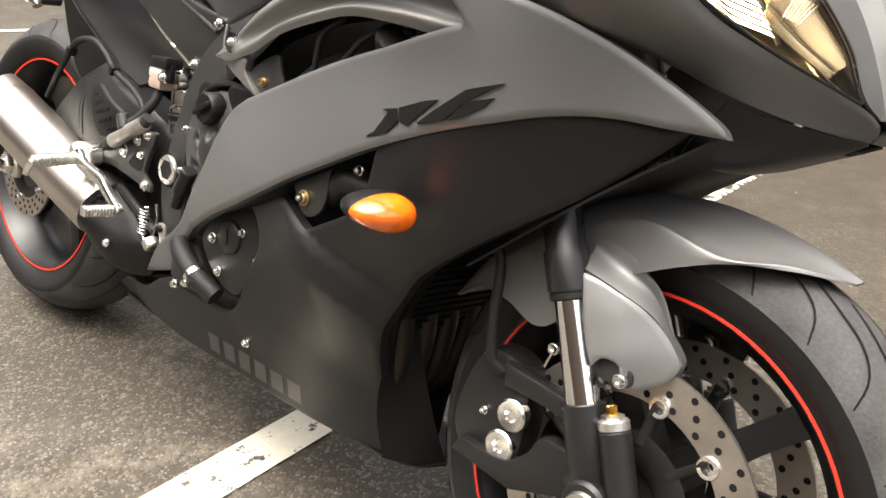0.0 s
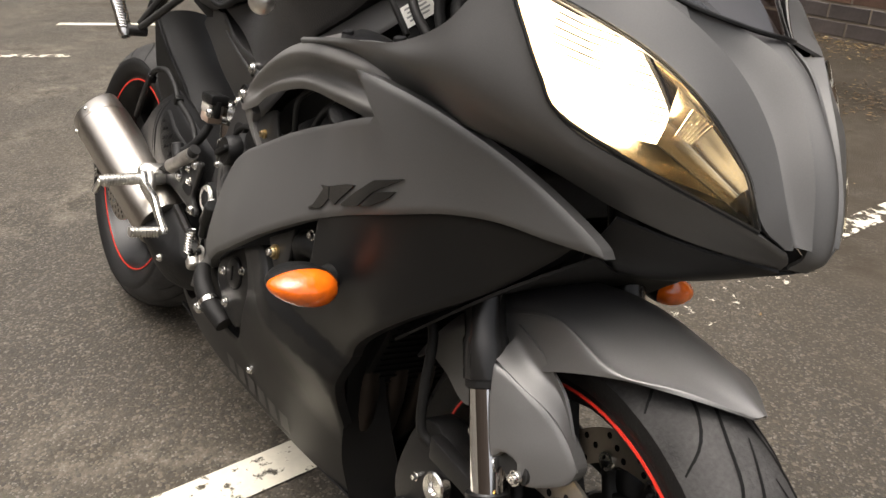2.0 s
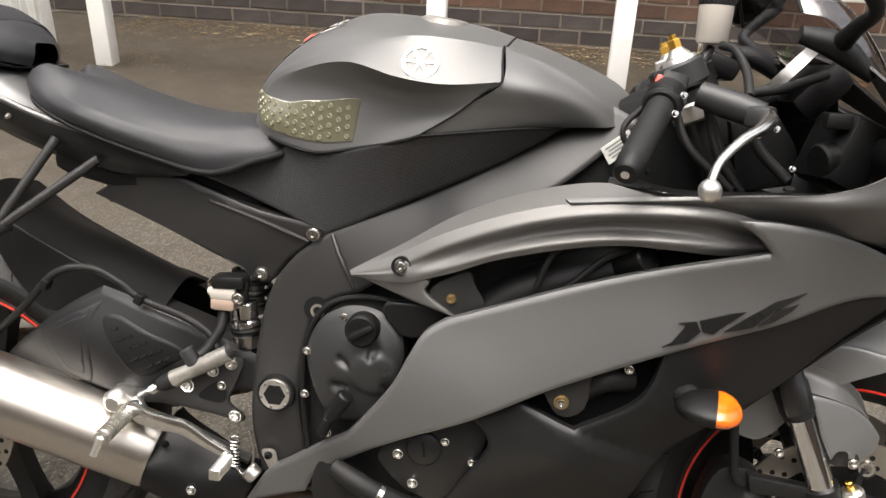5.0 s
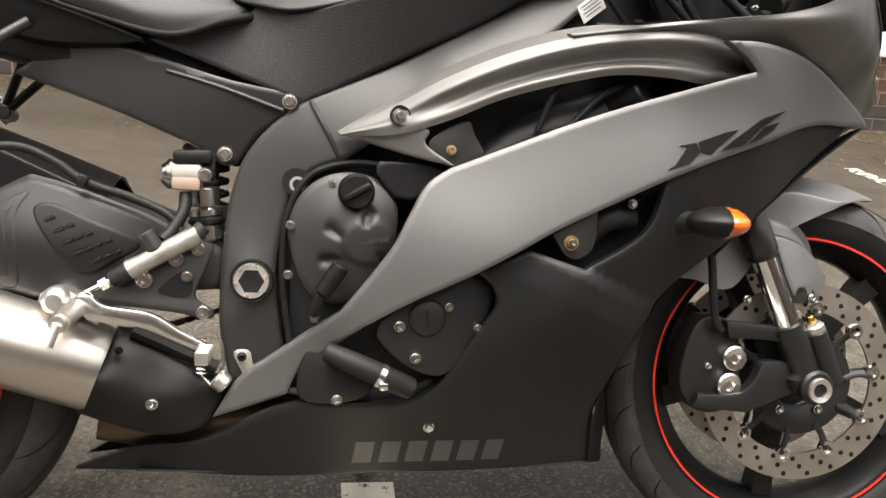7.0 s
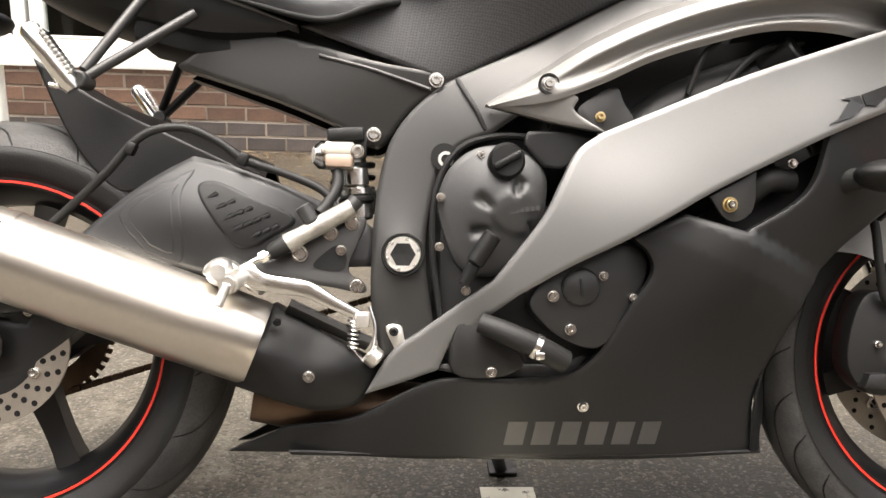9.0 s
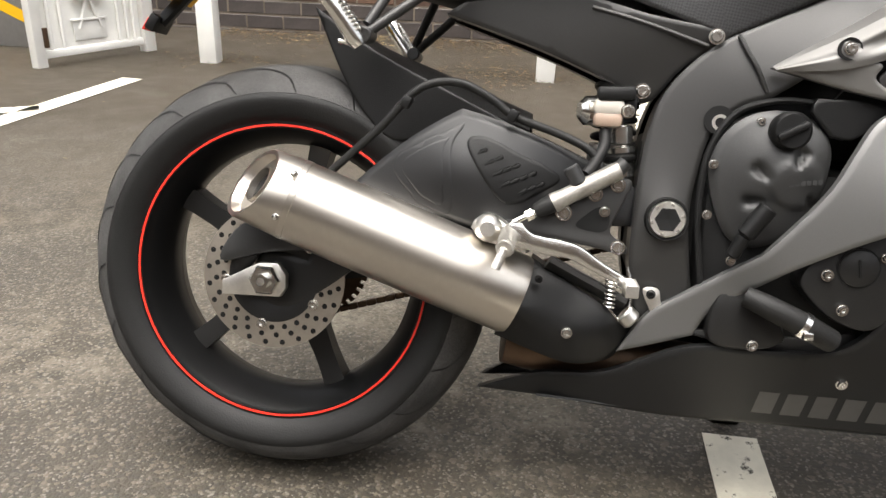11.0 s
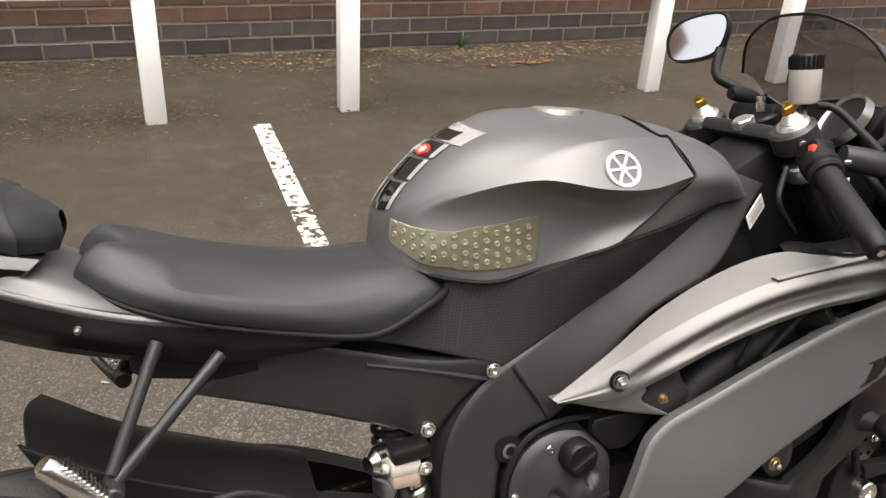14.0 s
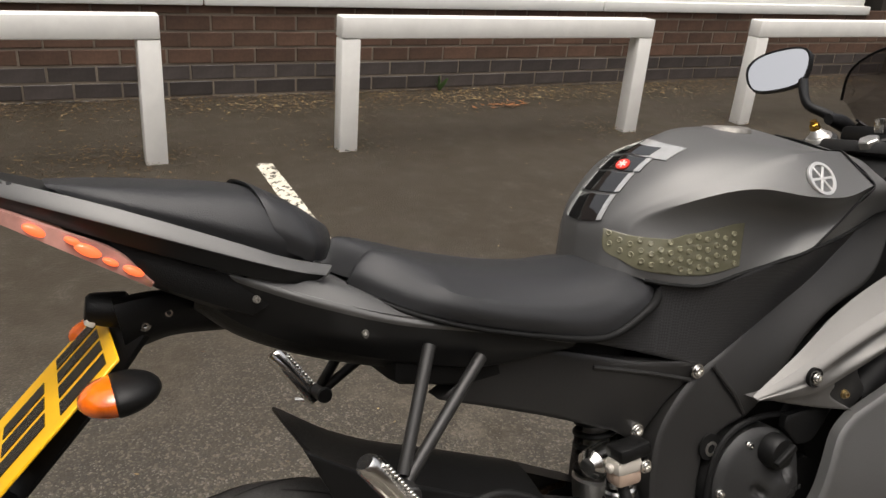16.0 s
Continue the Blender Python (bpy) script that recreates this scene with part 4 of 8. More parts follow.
bolt((0.573, -0.086, 0.430), moto, 0.0065)
bolt((0.664, -0.108, 0.437), moto, 0.0075)

# side fairing
BLADE = [(0.096, 0.600, 1), (0.068, 0.578), (0.048, 0.540), (0.023, 0.489), (-0.035, 0.410, 1), (-0.121, 0.345), (-0.163, 0.313), (-0.198, 0.256, 1), (-0.150, 0.272), (-0.102, 0.290, 1), (-0.089, 0.320), (-0.075, 0.335), (-0.002, 0.393, 1), (0.061, 0.431), (0.125, 0.464), (0.179, 0.495), (0.234, 0.528), (0.293, 0.559), (0.367, 0.596), (0.437, 0.627), (0.512, 0.656), (0.565, 0.676), (0.612, 0.686), (0.660, 0.688), (0.709, 0.690, 1), (0.700, 0.701), (0.664, 0.722), (0.608, 0.748), (0.545, 0.768), (0.480, 0.777), (0.432, 0.776, 1), (0.457, 0.760), (0.477, 0.741, 1), (0.450, 0.733), (0.390, 0.714), (0.314, 0.689), (0.240, 0.661), (0.167, 0.630)]
blade_y = plate_spline([(-0.198, 0.256, -0.118), (-0.10, 0.30, -0.128), (-0.035, 0.405, -0.160), (0.03, 0.42, -0.176), (0.096, 0.600, -0.178), (0.05, 0.52, -0.184), (0.15, 0.50, -0.203), (0.234, 0.528, -0.209), (0.24, 0.66, -0.197), (0.367, 0.596, -0.221), (0.36, 0.70, -0.212), (0.490, 0.648, -0.223), (0.45, 0.70, -0.226), (0.44, 0.775, -0.240), (0.477, 0.741, -0.236), (0.60, 0.684, -0.182), (0.58, 0.75, -0.205), (0.66, 0.689, -0.161), (0.66, 0.735, -0.165), (0.712, 0.688, -0.138)])


def blade_shape(x, z):
    # behind a crease the rear leaf turns inward
    u = -0.79 * (x + 0.0185) - 0.61 * (z - 0.4015)
    return blade_y(x, z) + 0.14 * max(0.0, min(u, 0.06))


side = part("side_fairing", panel(BLADE, blade_shape, 0.014, 0.018, 0.008, 0.005, step=0.010), GREY, moto, "matt grey side fairing blade with black emblem")
part("side_fairing", mirrored(panel(BLADE, blade_y, 0.014, 0.03, 0.008, 0.005)), GREY, moto, "matt grey side fairing blade")

# emblem on the blade: slanted angular strokes
for poly in ([(0.368, 0.611), (0.379, 0.618), (0.394, 0.642), (0.384, 0.643), (0.405, 0.648), (0.411, 0.636), (0.397, 0.621)], [(0.408, 0.649), (0.443, 0.663), (0.459, 0.667), (0.432, 0.642), (0.426, 0.635), (0.413, 0.636)], [(0.455, 0.655), (0.491, 0.683), (0.527, 0.696), (0.491, 0.671), (0.47, 0.649), (0.452, 0.643), (0.437, 0.639)], [(0.496, 0.673), (0.519, 0.681), (0.511, 0.671), (0.491, 0.657), (0.474, 0.65)]):
    part("emblem_stroke", panel([(x, z, 1) for x, z in poly], lambda x, z: blade_y(x, z) - 0.0022, 0.003, 0.02, 0.0, 0, step=0.01), DARKDECAL, side, "raised black emblem stroke", smooth=0)

# lower fairing behind the blade and the belly pan
LOW = [(0.205, 0.500, 1), (0.277, 0.478, 1), (0.354, 0.530), (0.378, 0.607, 1), (0.440, 0.633), (0.512, 0.661), (0.570, 0.680), (0.680, 0.692, 1), (0.650, 0.660), (0.590, 0.604), (0.500, 0.530), (0.430, 0.470), (0.402, 0.434, 1), (0.372, 0.370), (0.353, 0.303), (0.344, 0.245), (0.360, 0.167, 1), (0.182, 0.168), (0.026, 0.168), (-0.122, 0.164), (-0.265, 0.168), (-0.388, 0.164, 1), (-0.345, 0.186), (-0.302, 0.206, 1), (-0.271, 0.212), (-0.208, 0.224), (-0.108, 0.276), (-0.020, 0.281), (0.060, 0.286), (0.092, 0.304), (0.115, 0.335), (0.142, 0.381), (0.166, 0.423), (0.160, 0.450), (0.140, 0.468, 1)]
low_y = plate_spline([(-0.385, 0.165, -0.045), (-0.25, 0.20, -0.085), (-0.10, 0.17, -0.085), (-0.10, 0.27, -0.125), (0.1, 0.17, -0.082), (0.094, 0.243, -0.110), (0.10, 0.30, -0.140), (0.33, 0.18, -0.060), (0.32, 0.25, -0.085), (0.22, 0.28, -0.120), (0.20, 0.40, -0.172), (0.16, 0.45, -0.178), (0.22, 0.50, -0.186), (0.28, 0.475, -0.200), (0.31, 0.42, -0.172), (0.36, 0.36, -0.120), (0.40, 0.435, -0.150), (0.37, 0.53, -0.202), (0.40, 0.61, -0.214), (0.47, 0.55, -0.192), (0.49, 0.645, -0.214), (0.55, 0.65, -0.186), (0.60, 0.682, -0.173), (0.60, 0.61, -0.140), (0.68, 0.69, -0.140)])


def low_shape(x, z):
    # a ledge runs from the vent down to the wheel arch; below it the panel swells and then falls away
    d = (z - 0.488) + 0.42 * (x - 0.24)
    if d >= 0.010:
        k = 0.0
    elif d > -0.010:
        k = 0.013 * (0.010 - d) / 0.020
    elif d > -0.045:
        k = 0.013 + 0.010 * (-0.010 - d) / 0.035
    else:
        t = max(0.0, 1 - (-0.045 - d) / 0.15)
        k = 0.023 * t * t * (3 - 2 * t)
    return low_y(x, z) - k * max(0.0, min(1.0, (x - 0.15) / 0.14)) * max(0.0, min(1.0, (0.46 - x) / 0.10))


belly = part("lower_fairing", panel(LOW, low_shape, 0.014, 0.008, 0.007, 0.004, step=0.010), BLACK, moto, "matt black lower fairing and belly pan")
part("lower_fairing", mirrored(panel(LOW, low_y, 0.014, 0.03, 0.007, 0.004)), BLACK, moto, "matt black lower fairing and belly pan")
for s_ in (-1, 1):
    edge = [(-0.30, -0.075, 0.175), (-0.12, -0.080, 0.172), (0.03, -0.078, 0.172), (0.18, -0.074, 0.172), (0.35, -0.058, 0.174)]
    mid_ = [(-0.30, -0.030, 0.160), (-0.12, -0.035, 0.158), (0.03, -0.035, 0.156), (0.20, -0.030, 0.156), (0.380, -0.022, 0.164)]
    keel = [(-0.30, CY, 0.156), (-0.12, CY, 0.150), (0.03, CY, 0.146), (0.21, CY, 0.148), (0.400, CY, 0.164)]
    rows_ = [edge, mid_, keel]
    part("belly_keel", loft(rows_ if s_ < 0 else [[flip(p) for p in r] for r in rows_], 24, 9, 0.003), BLACK, belly, "black underside of the belly pan")
    wall_ = [[(0.398, -0.146, 0.434), (0.366, -0.112, 0.36), (0.344, -0.086, 0.25), (0.350, -0.060, 0.172)], [(0.372, -0.105, 0.44), (0.352, -0.080, 0.36), (0.362, -0.050, 0.25), (0.378, -0.024, 0.166)], [(0.366, -0.070, 0.44), (0.356, -0.048, 0.36), (0.385, -0.020, 0.25), (0.398, CY, 0.166)]]
    part("belly_inner_wall", loft(wall_ if s_ < 0 else [[flip(p) for p in r] for r in wall_], 20, 9, 0.003), DEEP, belly, "dark inner face of the belly pan")
for k in range(6):
    x0 = -0.010 + 0.0372 * k
    w = 0.031
    shape = [(0.0, 0), (0.85, 0), (1.0, 1), (0.15, 1)]
    part("belly_mark", panel([(x0 + w * a, 0.187 + 0.034 * b, 1) for a, b in shape], lambda x, z: low_y(x, z) - 0.0009, 0, 0.02, 0.0, 0), DECAL, belly, "dull grey block mark", smooth=0)
bolt((0.094, -0.110, 0.243), belly, 0.0075, face=(0, -1, -0.2))

def mirror_row(r):
    return [(x, -y, z) for x, y, z in r]


# upper wing over the side slot
wing_y = plate_spline([(-0.046, 0.642, -0.128), (0.03, 0.664, -0.160), (0.03, 0.625, -0.150), (0.10, 0.605, -0.166), (0.09, 0.715, -0.168), (0.11, 0.67, -0.176), (0.20, 0.76, -0.186), (0.20, 0.71, -0.196), (0.30, 0.782, -0.204), (0.30, 0.73, -0.212), (0.40, 0.79, -0.220), (0.40, 0.735, -0.220), (0.45, 0.79, -0.232), (0.505, 0.748, -0.216)])


W0 = [(-0.046, -0.1280, 0.642), (0.024, -0.1480, 0.678), (0.085, -0.1640, 0.714), (0.155, -0.1780, 0.746), (0.230, -0.1920, 0.770), (0.300, -0.2050, 0.783), (0.380, -0.2140, 0.790), (0.440, -0.2100, 0.786), (0.490, -0.1990, 0.757)]
W1 = [(-0.044, -0.1320, 0.640), (0.026, -0.1570, 0.667), (0.088, -0.1750, 0.700), (0.158, -0.1900, 0.731), (0.232, -0.2040, 0.755), (0.302, -0.2170, 0.768), (0.380, -0.2240, 0.774), (0.436, -0.2140, 0.769), (0.489, -0.1960, 0.750)]
WC = [(-0.043, -0.1330, 0.639), (0.028, -0.1590, 0.660), (0.090, -0.1680, 0.690), (0.159, -0.1780, 0.720), (0.233, -0.1880, 0.744), (0.303, -0.2000, 0.757), (0.378, -0.2060, 0.762), (0.432, -0.1970, 0.758), (0.487, -0.1880, 0.746)]
W2 = [(-0.043, -0.1340, 0.638), (0.028, -0.1610, 0.655), (0.092, -0.1670, 0.682), (0.160, -0.1760, 0.711), (0.234, -0.1850, 0.734), (0.304, -0.1970, 0.747), (0.378, -0.2020, 0.751), (0.432, -0.1950, 0.747), (0.487, -0.1880, 0.742)]
W3 = [(-0.042, -0.1330, 0.637), (0.030, -0.1610, 0.648), (0.094, -0.1740, 0.672), (0.158, -0.1890, 0.701), (0.232, -0.2010, 0.724), (0.302, -0.2120, 0.738), (0.374, -0.2130, 0.740), (0.430, -0.2010, 0.737), (0.486, -0.1890, 0.738)]
W4 = [(-0.041, -0.1320, 0.636), (0.030, -0.1590, 0.641), (0.094, -0.1700, 0.662), (0.156, -0.1840, 0.690), (0.230, -0.1960, 0.713), (0.300, -0.2060, 0.728), (0.370, -0.2060, 0.729), (0.428, -0.1950, 0.726), (0.485, -0.1870, 0.734)]
wing = part("fairing_wing", loft([W0, W1, WC, W2, W3, W4], 70, 41, 0.004), WINGPAINT, moto, "matt silver-grey upper fairing wing above a dark slot")
part("fairing_wing", mirrored(loft([W0, W1, W2, W3, W4], 40, 13, 0.004)), WINGPAINT, moto, "matt silver-grey upper fairing wing")
top_in = [(-0.046, -0.127, 0.643), (0.030, -0.134, 0.691), (0.095, -0.136, 0.734), (0.165, -0.140, 0.767), (0.235, -0.146, 0.789), (0.292, -0.164, 0.7985), (0.350, -0.208, 0.7955)]
for s_ in (-1, 1):
    rows_ = [top_in, W0[:7]]
    part("wing_top", loft(rows_ if s_ < 0 else [mirror_row(r) for r in rows_], 30, 8, 0.003), WINGPAINT, wing, "matt grey inner top of the wing")
part("wing_root", panel([(-0.046, 0.641, 1), (0.030, 0.655), (0.068, 0.648), (0.066, 0.630), (0.106, 0.603, 1), (0.060, 0.612), (0.020, 0.622)], wing_y, 0.012, 0.012, 0.005, 0.003, step=0.008), WINGPAINT, wing, "pointed silver-grey rear end of the wing")
bolt((0.031, -0.163, 0.664), wing, 0.0075)
part("screw_well", lathe([(0.010, 0.0), (0.0135, -0.0015), (0.0135, 0.004), (0.010, 0.004)], 20, centre=(0.031, -0.1615, 0.664)), DEEP, wing)

# duct, cables and parts seen in the slots
part("slot_lining", panel([(0.03, 0.60, 1), (0.10, 0.68), (0.25, 0.73), (0.50, 0.76, 1), (0.50, 0.70), (0.30, 0.64), (0.12, 0.57, 1)], lambda x, z: -0.118, 0.01, 0.04, 0, 0), DEEP, moto, "dark inner ducting")
part("air_duct", tube([(0.15, -0.128, 0.60), (0.20, -0.130, 0.640), (0.30, -0.135, 0.680), (0.36, -0.130, 0.70)], [0.030, 0.033, 0.033, 0.028], 16, 14), PLASTIC, moto, "black plastic air duct")
part("wing_bracket", slab([(0.070, 0.630), (0.098, 0.655), (0.122, 0.663), (0.131, 0.645), (0.144, 0.618), (0.106, 0.600)], -0.154, -0.148, 0.002, 0.006), FRAME, moto)
bolt((0.100, -0.155, 0.6245), moto, 0.0065, BRASS)
part("slot_cable", tube([(0.21, -0.168, 0.655), (0.225, -0.178, 0.70), (0.25, -0.17, 0.725)], 0.004, 8, 10), RUBBER, moto)
part("slot_cable", tube([(0.25, -0.17, 0.66), (0.30, -0.178, 0.71), (0.36, -0.17, 0.725)], 0.0045, 8, 10), RUBBER, moto)
part("coil_cap", drum((0.315, -0.150, 0.690), (0.345, -0.185, 0.715), 0.019, 18, bevel=0.003), PLASTIC, moto)
part("vent_bracket", slab([(0.232, 0.522, 1), (0.292, 0.556, 1), (0.290, 0.510), (0.272, 0.492), (0.252, 0.494)], -0.190, -0.184, 0.002), FRAME, moto)
bolt((0.257, -0.192, 0.512), moto, 0.0095, BRASS, label="brass washer screw")
bolt((0.257, -0.196, 0.512), moto, 0.0065)
bolt((0.338, -0.190, 0.566), moto, 0.006)
part("radiator_hose", tube([(0.285, -0.165, 0.520), (0.310, -0.178, 0.545), (0.345, -0.168, 0.545)], [0.016, 0.017, 0.016], 14, 10), RUBBER, moto, "black coolant hose")
part("inner_shield", panel([(0.18, 0.47, 1), (0.42, 0.60, 1), (0.46, 0.56), (0.38, 0.45, 1), (0.26, 0.43)], lambda x, z: -0.150, 0.01, 0.05, 0, 0), DEEP, moto, "dark inner shield")

# frame, sub-frame cover and black side cover
SPAR = [(-0.092, 0.682, 1), (-0.132, 0.650), (-0.165, 0.608), (-0.182, 0.560), (-0.190, 0.500), (-0.193, 0.440), (-0.192, 0.375), (-0.178, 0.300, 1), (-0.100, 0.318, 1), (-0.112, 0.372), (-0.121, 0.440), (-0.117, 0.500), (-0.104, 0.556), (-0.076, 0.590), (-0.036, 0.606, 1), (0.010, 0.640), (0.105, 0.724), (0.215, 0.772), (0.332, 0.872, 1), (0.292, 0.890, 1), (0.143, 0.804)]
spar_y = plate_spline([(-0.178, 0.31, -0.095), (-0.10, 0.33, -0.100), (-0.15, 0.442, -0.114), (-0.19, 0.45, -0.100), (-0.12, 0.45, -0.104), (-0.10, 0.573, -0.100), (-0.17, 0.60, -0.085), (-0.09, 0.68, -0.088), (-0.04, 0.63, -0.108), (0.05, 0.74, -0.088), (0.10, 0.73, -0.112), (0.14, 0.80, -0.085), (0.22, 0.78, -0.110), (0.30, 0.85, -0.078)])
frame_ob = part("frame_spar", panel(SPAR, spar_y, 0.05, 0.016, 0.008, 0.005, step=0.010), FRAME, moto, "dark grey painted aluminium frame spar")
part("frame_spar", mirrored(panel(SPAR, spar_y, 0.05, 0.03, 0.008, 0.005)), FRAME, moto, "dark grey painted aluminium frame spar")
part("weld_seam", tube([(-0.082, -0.0925, 0.682), (-0.070, -0.102, 0.660), (-0.058, -0.108, 0.640), (-0.044, -0.1085, 0.612)], 0.0032, 8, 24), FRAME, frame_ob)
part("pivot_recess", lathe([(0.0235, -0.001), (0.0275, -0.003), (0.029, 0.006), (0.0235, 0.006)], 36, centre=(-0.151, -0.116, 0.442)), DEEP, frame_ob)
part("pivot_nut", join(lathe([(0.0125, 0.006), (0.0125, -0.002), (0.0145, -0.005), (0.0225, -0.005), (0.024, -0.002), (0.024, 0.006)], 36, centre=(-0.151, -0.117, 0.442), closed=False)), ALU, frame_ob, "bright swingarm pivot nut")
part("pivot_hex", lathe([(1e-4, -0.0040), (0.0168, -0.0054), (0.0168, 0.002)], 6, centre=(-0.151, -0.117, 0.442), closed=False), DEEP, frame_ob, smooth=0)
for k in range(6):
    part("nut_notch", moved(block((0.0052, 0.0020, 0.0046), None, 0.0008, 1), Matrix.Translation((-0.151, -0.1214, 0.442)) @ Matrix.Rotation(radians(60 * k + 14), 4, "Y") @ Matrix.Translation((0, 0, 0.0205))), DULLALU, frame_ob)
part("frame_hole", lathe([(1e-4, -0.0005), (0.0185, -0.0005), (0.0185, 0.002)], 28, centre=(-0.098, -0.1035, 0.574), closed=False), DEEP, frame_ob)
part("hole_bush", lathe([(0.0065, -0.002), (0.0105, -0.002), (0.0105, 0.003), (0.0065, 0.003)], 24, centre=(-0.096, -0.103, 0.571)), ALU, frame_ob)

SUB = [(-0.470, 0.700, 1), (-0.400, 0.742), (-0.330, 0.742), (-0.197, 0.706), (-0.104, 0.690), (-0.094, 0.672), (-0.120, 0.660), (-0.150, 0.635), (-0.178, 0.598), (-0.200, 0.594), (-0.234, 0.615), (-0.319, 0.650), (-0.395, 0.676)]
sub = part("subframe_cover", panel(SUB, plate_spline([(-0.47, 0.70, -0.044), (-0.39, 0.74, -0.056), (-0.3, 0.74, -0.070), (-0.38, 0.68, -0.056), (-0.3, 0.66, -0.068), (-0.10, 0.68, -0.084), (-0.18, 0.60, -0.064), (-0.2, 0.68, -0.082)]), 0.03, 0.02, 0.007, 0.004), FRAME, moto, "dark grey sub-frame cover")
part("cover_edge", tube([(-0.27, -0.0755, 0.712), (-0.20, -0.0830, 0.694), (-0.118, -0.0855, 0.668)], 0.0030, 8, 20), FRAME, sub)
bolt((-0.110, -0.090, 0.680), sub, 0.010)
bolt((-0.194, -0.068, 0.607), sub, 0.010)
part("subframe_cover", mirrored(panel(SUB, lambda x, z: -0.075, 0.03, 0.04, 0.007, 0.004)), FRAME, moto, "dark grey sub-frame cover")

COVER = [(-0.297, 0.752, 1), (-0.225, 0.770), (-0.172, 0.790), (-0.150, 0.815, 1), (-0.109, 0.796, 1), (-0.040, 0.812), (0.042, 0.836), (0.150, 0.855), (0.242, 0.868, 1), (0.150, 0.806), (0.030, 0.742), (-0.093, 0.680, 1), (-0.180, 0.712)]
cover_y = plate_spline([(-0.297, 0.752, -0.078), (-0.15, 0.80, -0.080), (-0.10, 0.69, -0.088), (-0.1, 0.79, -0.096), (0.04, 0.83, -0.136), (0.04, 0.76, -0.098), (0.15, 0.85, -0.118), (0.242, 0.867, -0.088), (0.15, 0.81, -0.094)])
part("tank_side_cover", panel(COVER, cover_y, 0.03, 0.016, 0.006, 0.004), CARBON, moto, "black textured side cover below the tank")
part("tank_side_cover", mirrored(panel(COVER, cover_y, 0.03, 0.03, 0.006, 0.004)), CARBON, moto, "black textured side cover below the tank")


def creased(sections, counts, nu):
    """Both halves of a body: splined strips of guide curves that meet in creases, the last curve on the centre line."""
    bm = bmesh.new()
    columns = []
    for i in range(nu):
        column = []
        for rows, n in zip(sections, counts):
            fine = [catmull(r, nu)[i] for r in rows]
            column += list(catmull(fine, n))[(1 if column else 0):]
        columns.append(column)
    columns = [c + [np.array(flip(p)) for p in c[-2::-1]] for c in columns]
    vs = [[bm.verts.new(p) for p in c] for c in columns]
    for a, b in zip(vs, vs[1:]):
        for k in range(len(a) - 1):
            bm.faces.new((a[k], b[k], b[k + 1], a[k + 1]))
    bmesh.ops.recalc_face_normals(bm, faces=bm.faces[:])
    return bm


def grid_skin(rows, nu=44, nv=22):
    """Both halves of a body from guide curves of its right half, the last one on the centre line."""
    whole = [list(r) for r in rows] + [[flip(p) for p in r] for r in rows[-2::-1]]
    return loft(whole, nu, nv * 2 - 1, 0)


T0 = [(-0.230, CY, 0.830), (-0.216, CY, 0.890), (-0.161, CY, 0.949), (-0.102, CY, 0.982), (-0.042, CY, 0.997), (0.080, CY, 0.990), (0.150, CY, 0.975)]
T1 = [(-0.225, -0.018, 0.827), (-0.207, -0.026, 0.889), (-0.143, -0.050, 0.943), (-0.078, -0.066, 0.967), (0.000, -0.078, 0.974), (0.080, -0.084, 0.964), (0.140, -0.080, 0.955)]
TU = [(-0.218, -0.036, 0.824), (-0.194, -0.048, 0.888), (-0.140, -0.084, 0.917), (-0.060, -0.114, 0.944), (0.016, -0.130, 0.961), (0.080, -0.123, 0.961), (0.138, -0.103, 0.955)]
TL = [(-0.212, -0.048, 0.821), (-0.191, -0.056, 0.882), (-0.134, -0.094, 0.909), (-0.062, -0.134, 0.923), (0.010, -0.162, 0.909), (0.072, -0.166, 0.904), (0.141, -0.1525, 0.9115)]
TD = [(-0.205, -0.056, 0.819), (-0.184, -0.066, 0.864), (-0.118, -0.092, 0.886), (-0.045, -0.110, 0.892), (0.022, -0.131, 0.886), (0.070, -0.146, 0.888), (0.120, -0.1495, 0.895)]
T3 = [(-0.198, -0.062, 0.817), (-0.172, -0.080, 0.838), (-0.106, -0.097, 0.846), (-0.038, -0.108, 0.852), (0.026, -0.124, 0.858), (0.060, -0.136, 0.862), (0.086, -0.1435, 0.866)]
T4 = [(-0.185, -0.071, 0.812), (-0.152, -0.085, 0.804), (-0.107, -0.098, 0.799), (-0.050, -0.108, 0.810), (-0.008, -0.122, 0.820), (0.025, -0.136, 0.830), (0.045, -0.142, 0.838)]


def between(a, b, t):
    return [tuple(p + (q - p) * t for p, q in zip(u, v)) for u, v in zip(a, b)]


tank = part("fuel_tank", creased(([T4, T3, TD, TL], [TL, TU], [TU, T1, T0]), (18, 7, 15), 60), GREY, moto, "matt grey fuel tank")
F0 = [(0.150, CY, 0.974), (0.208, CY, 0.958), (0.300, CY, 0.920), (0.350, CY, 0.870)]
FU = [(0.141, -0.103, 0.955), (0.196, -0.100, 0.932), (0.256, -0.085, 0.902), (0.300, -0.066, 0.864)]
F1 = [(0.142, -0.080, 0.956), (0.200, -0.080, 0.941), (0.265, -0.068, 0.908), (0.315, -0.050, 0.865)]
F2 = [(0.143, -0.1520, 0.9115), (0.194, -0.138, 0.904), (0.245, -0.110, 0.887), (0.280, -0.088, 0.862)]
F3 = [(0.099, -0.1465, 0.878), (0.156, -0.137, 0.877), (0.205, -0.118, 0.870), (0.245, -0.096, 0.860)]
F4 = [(0.045, -0.1415, 0.837), (0.105, -0.136, 0.846), (0.165, -0.121, 0.854), (0.222, -0.095, 0.858)]
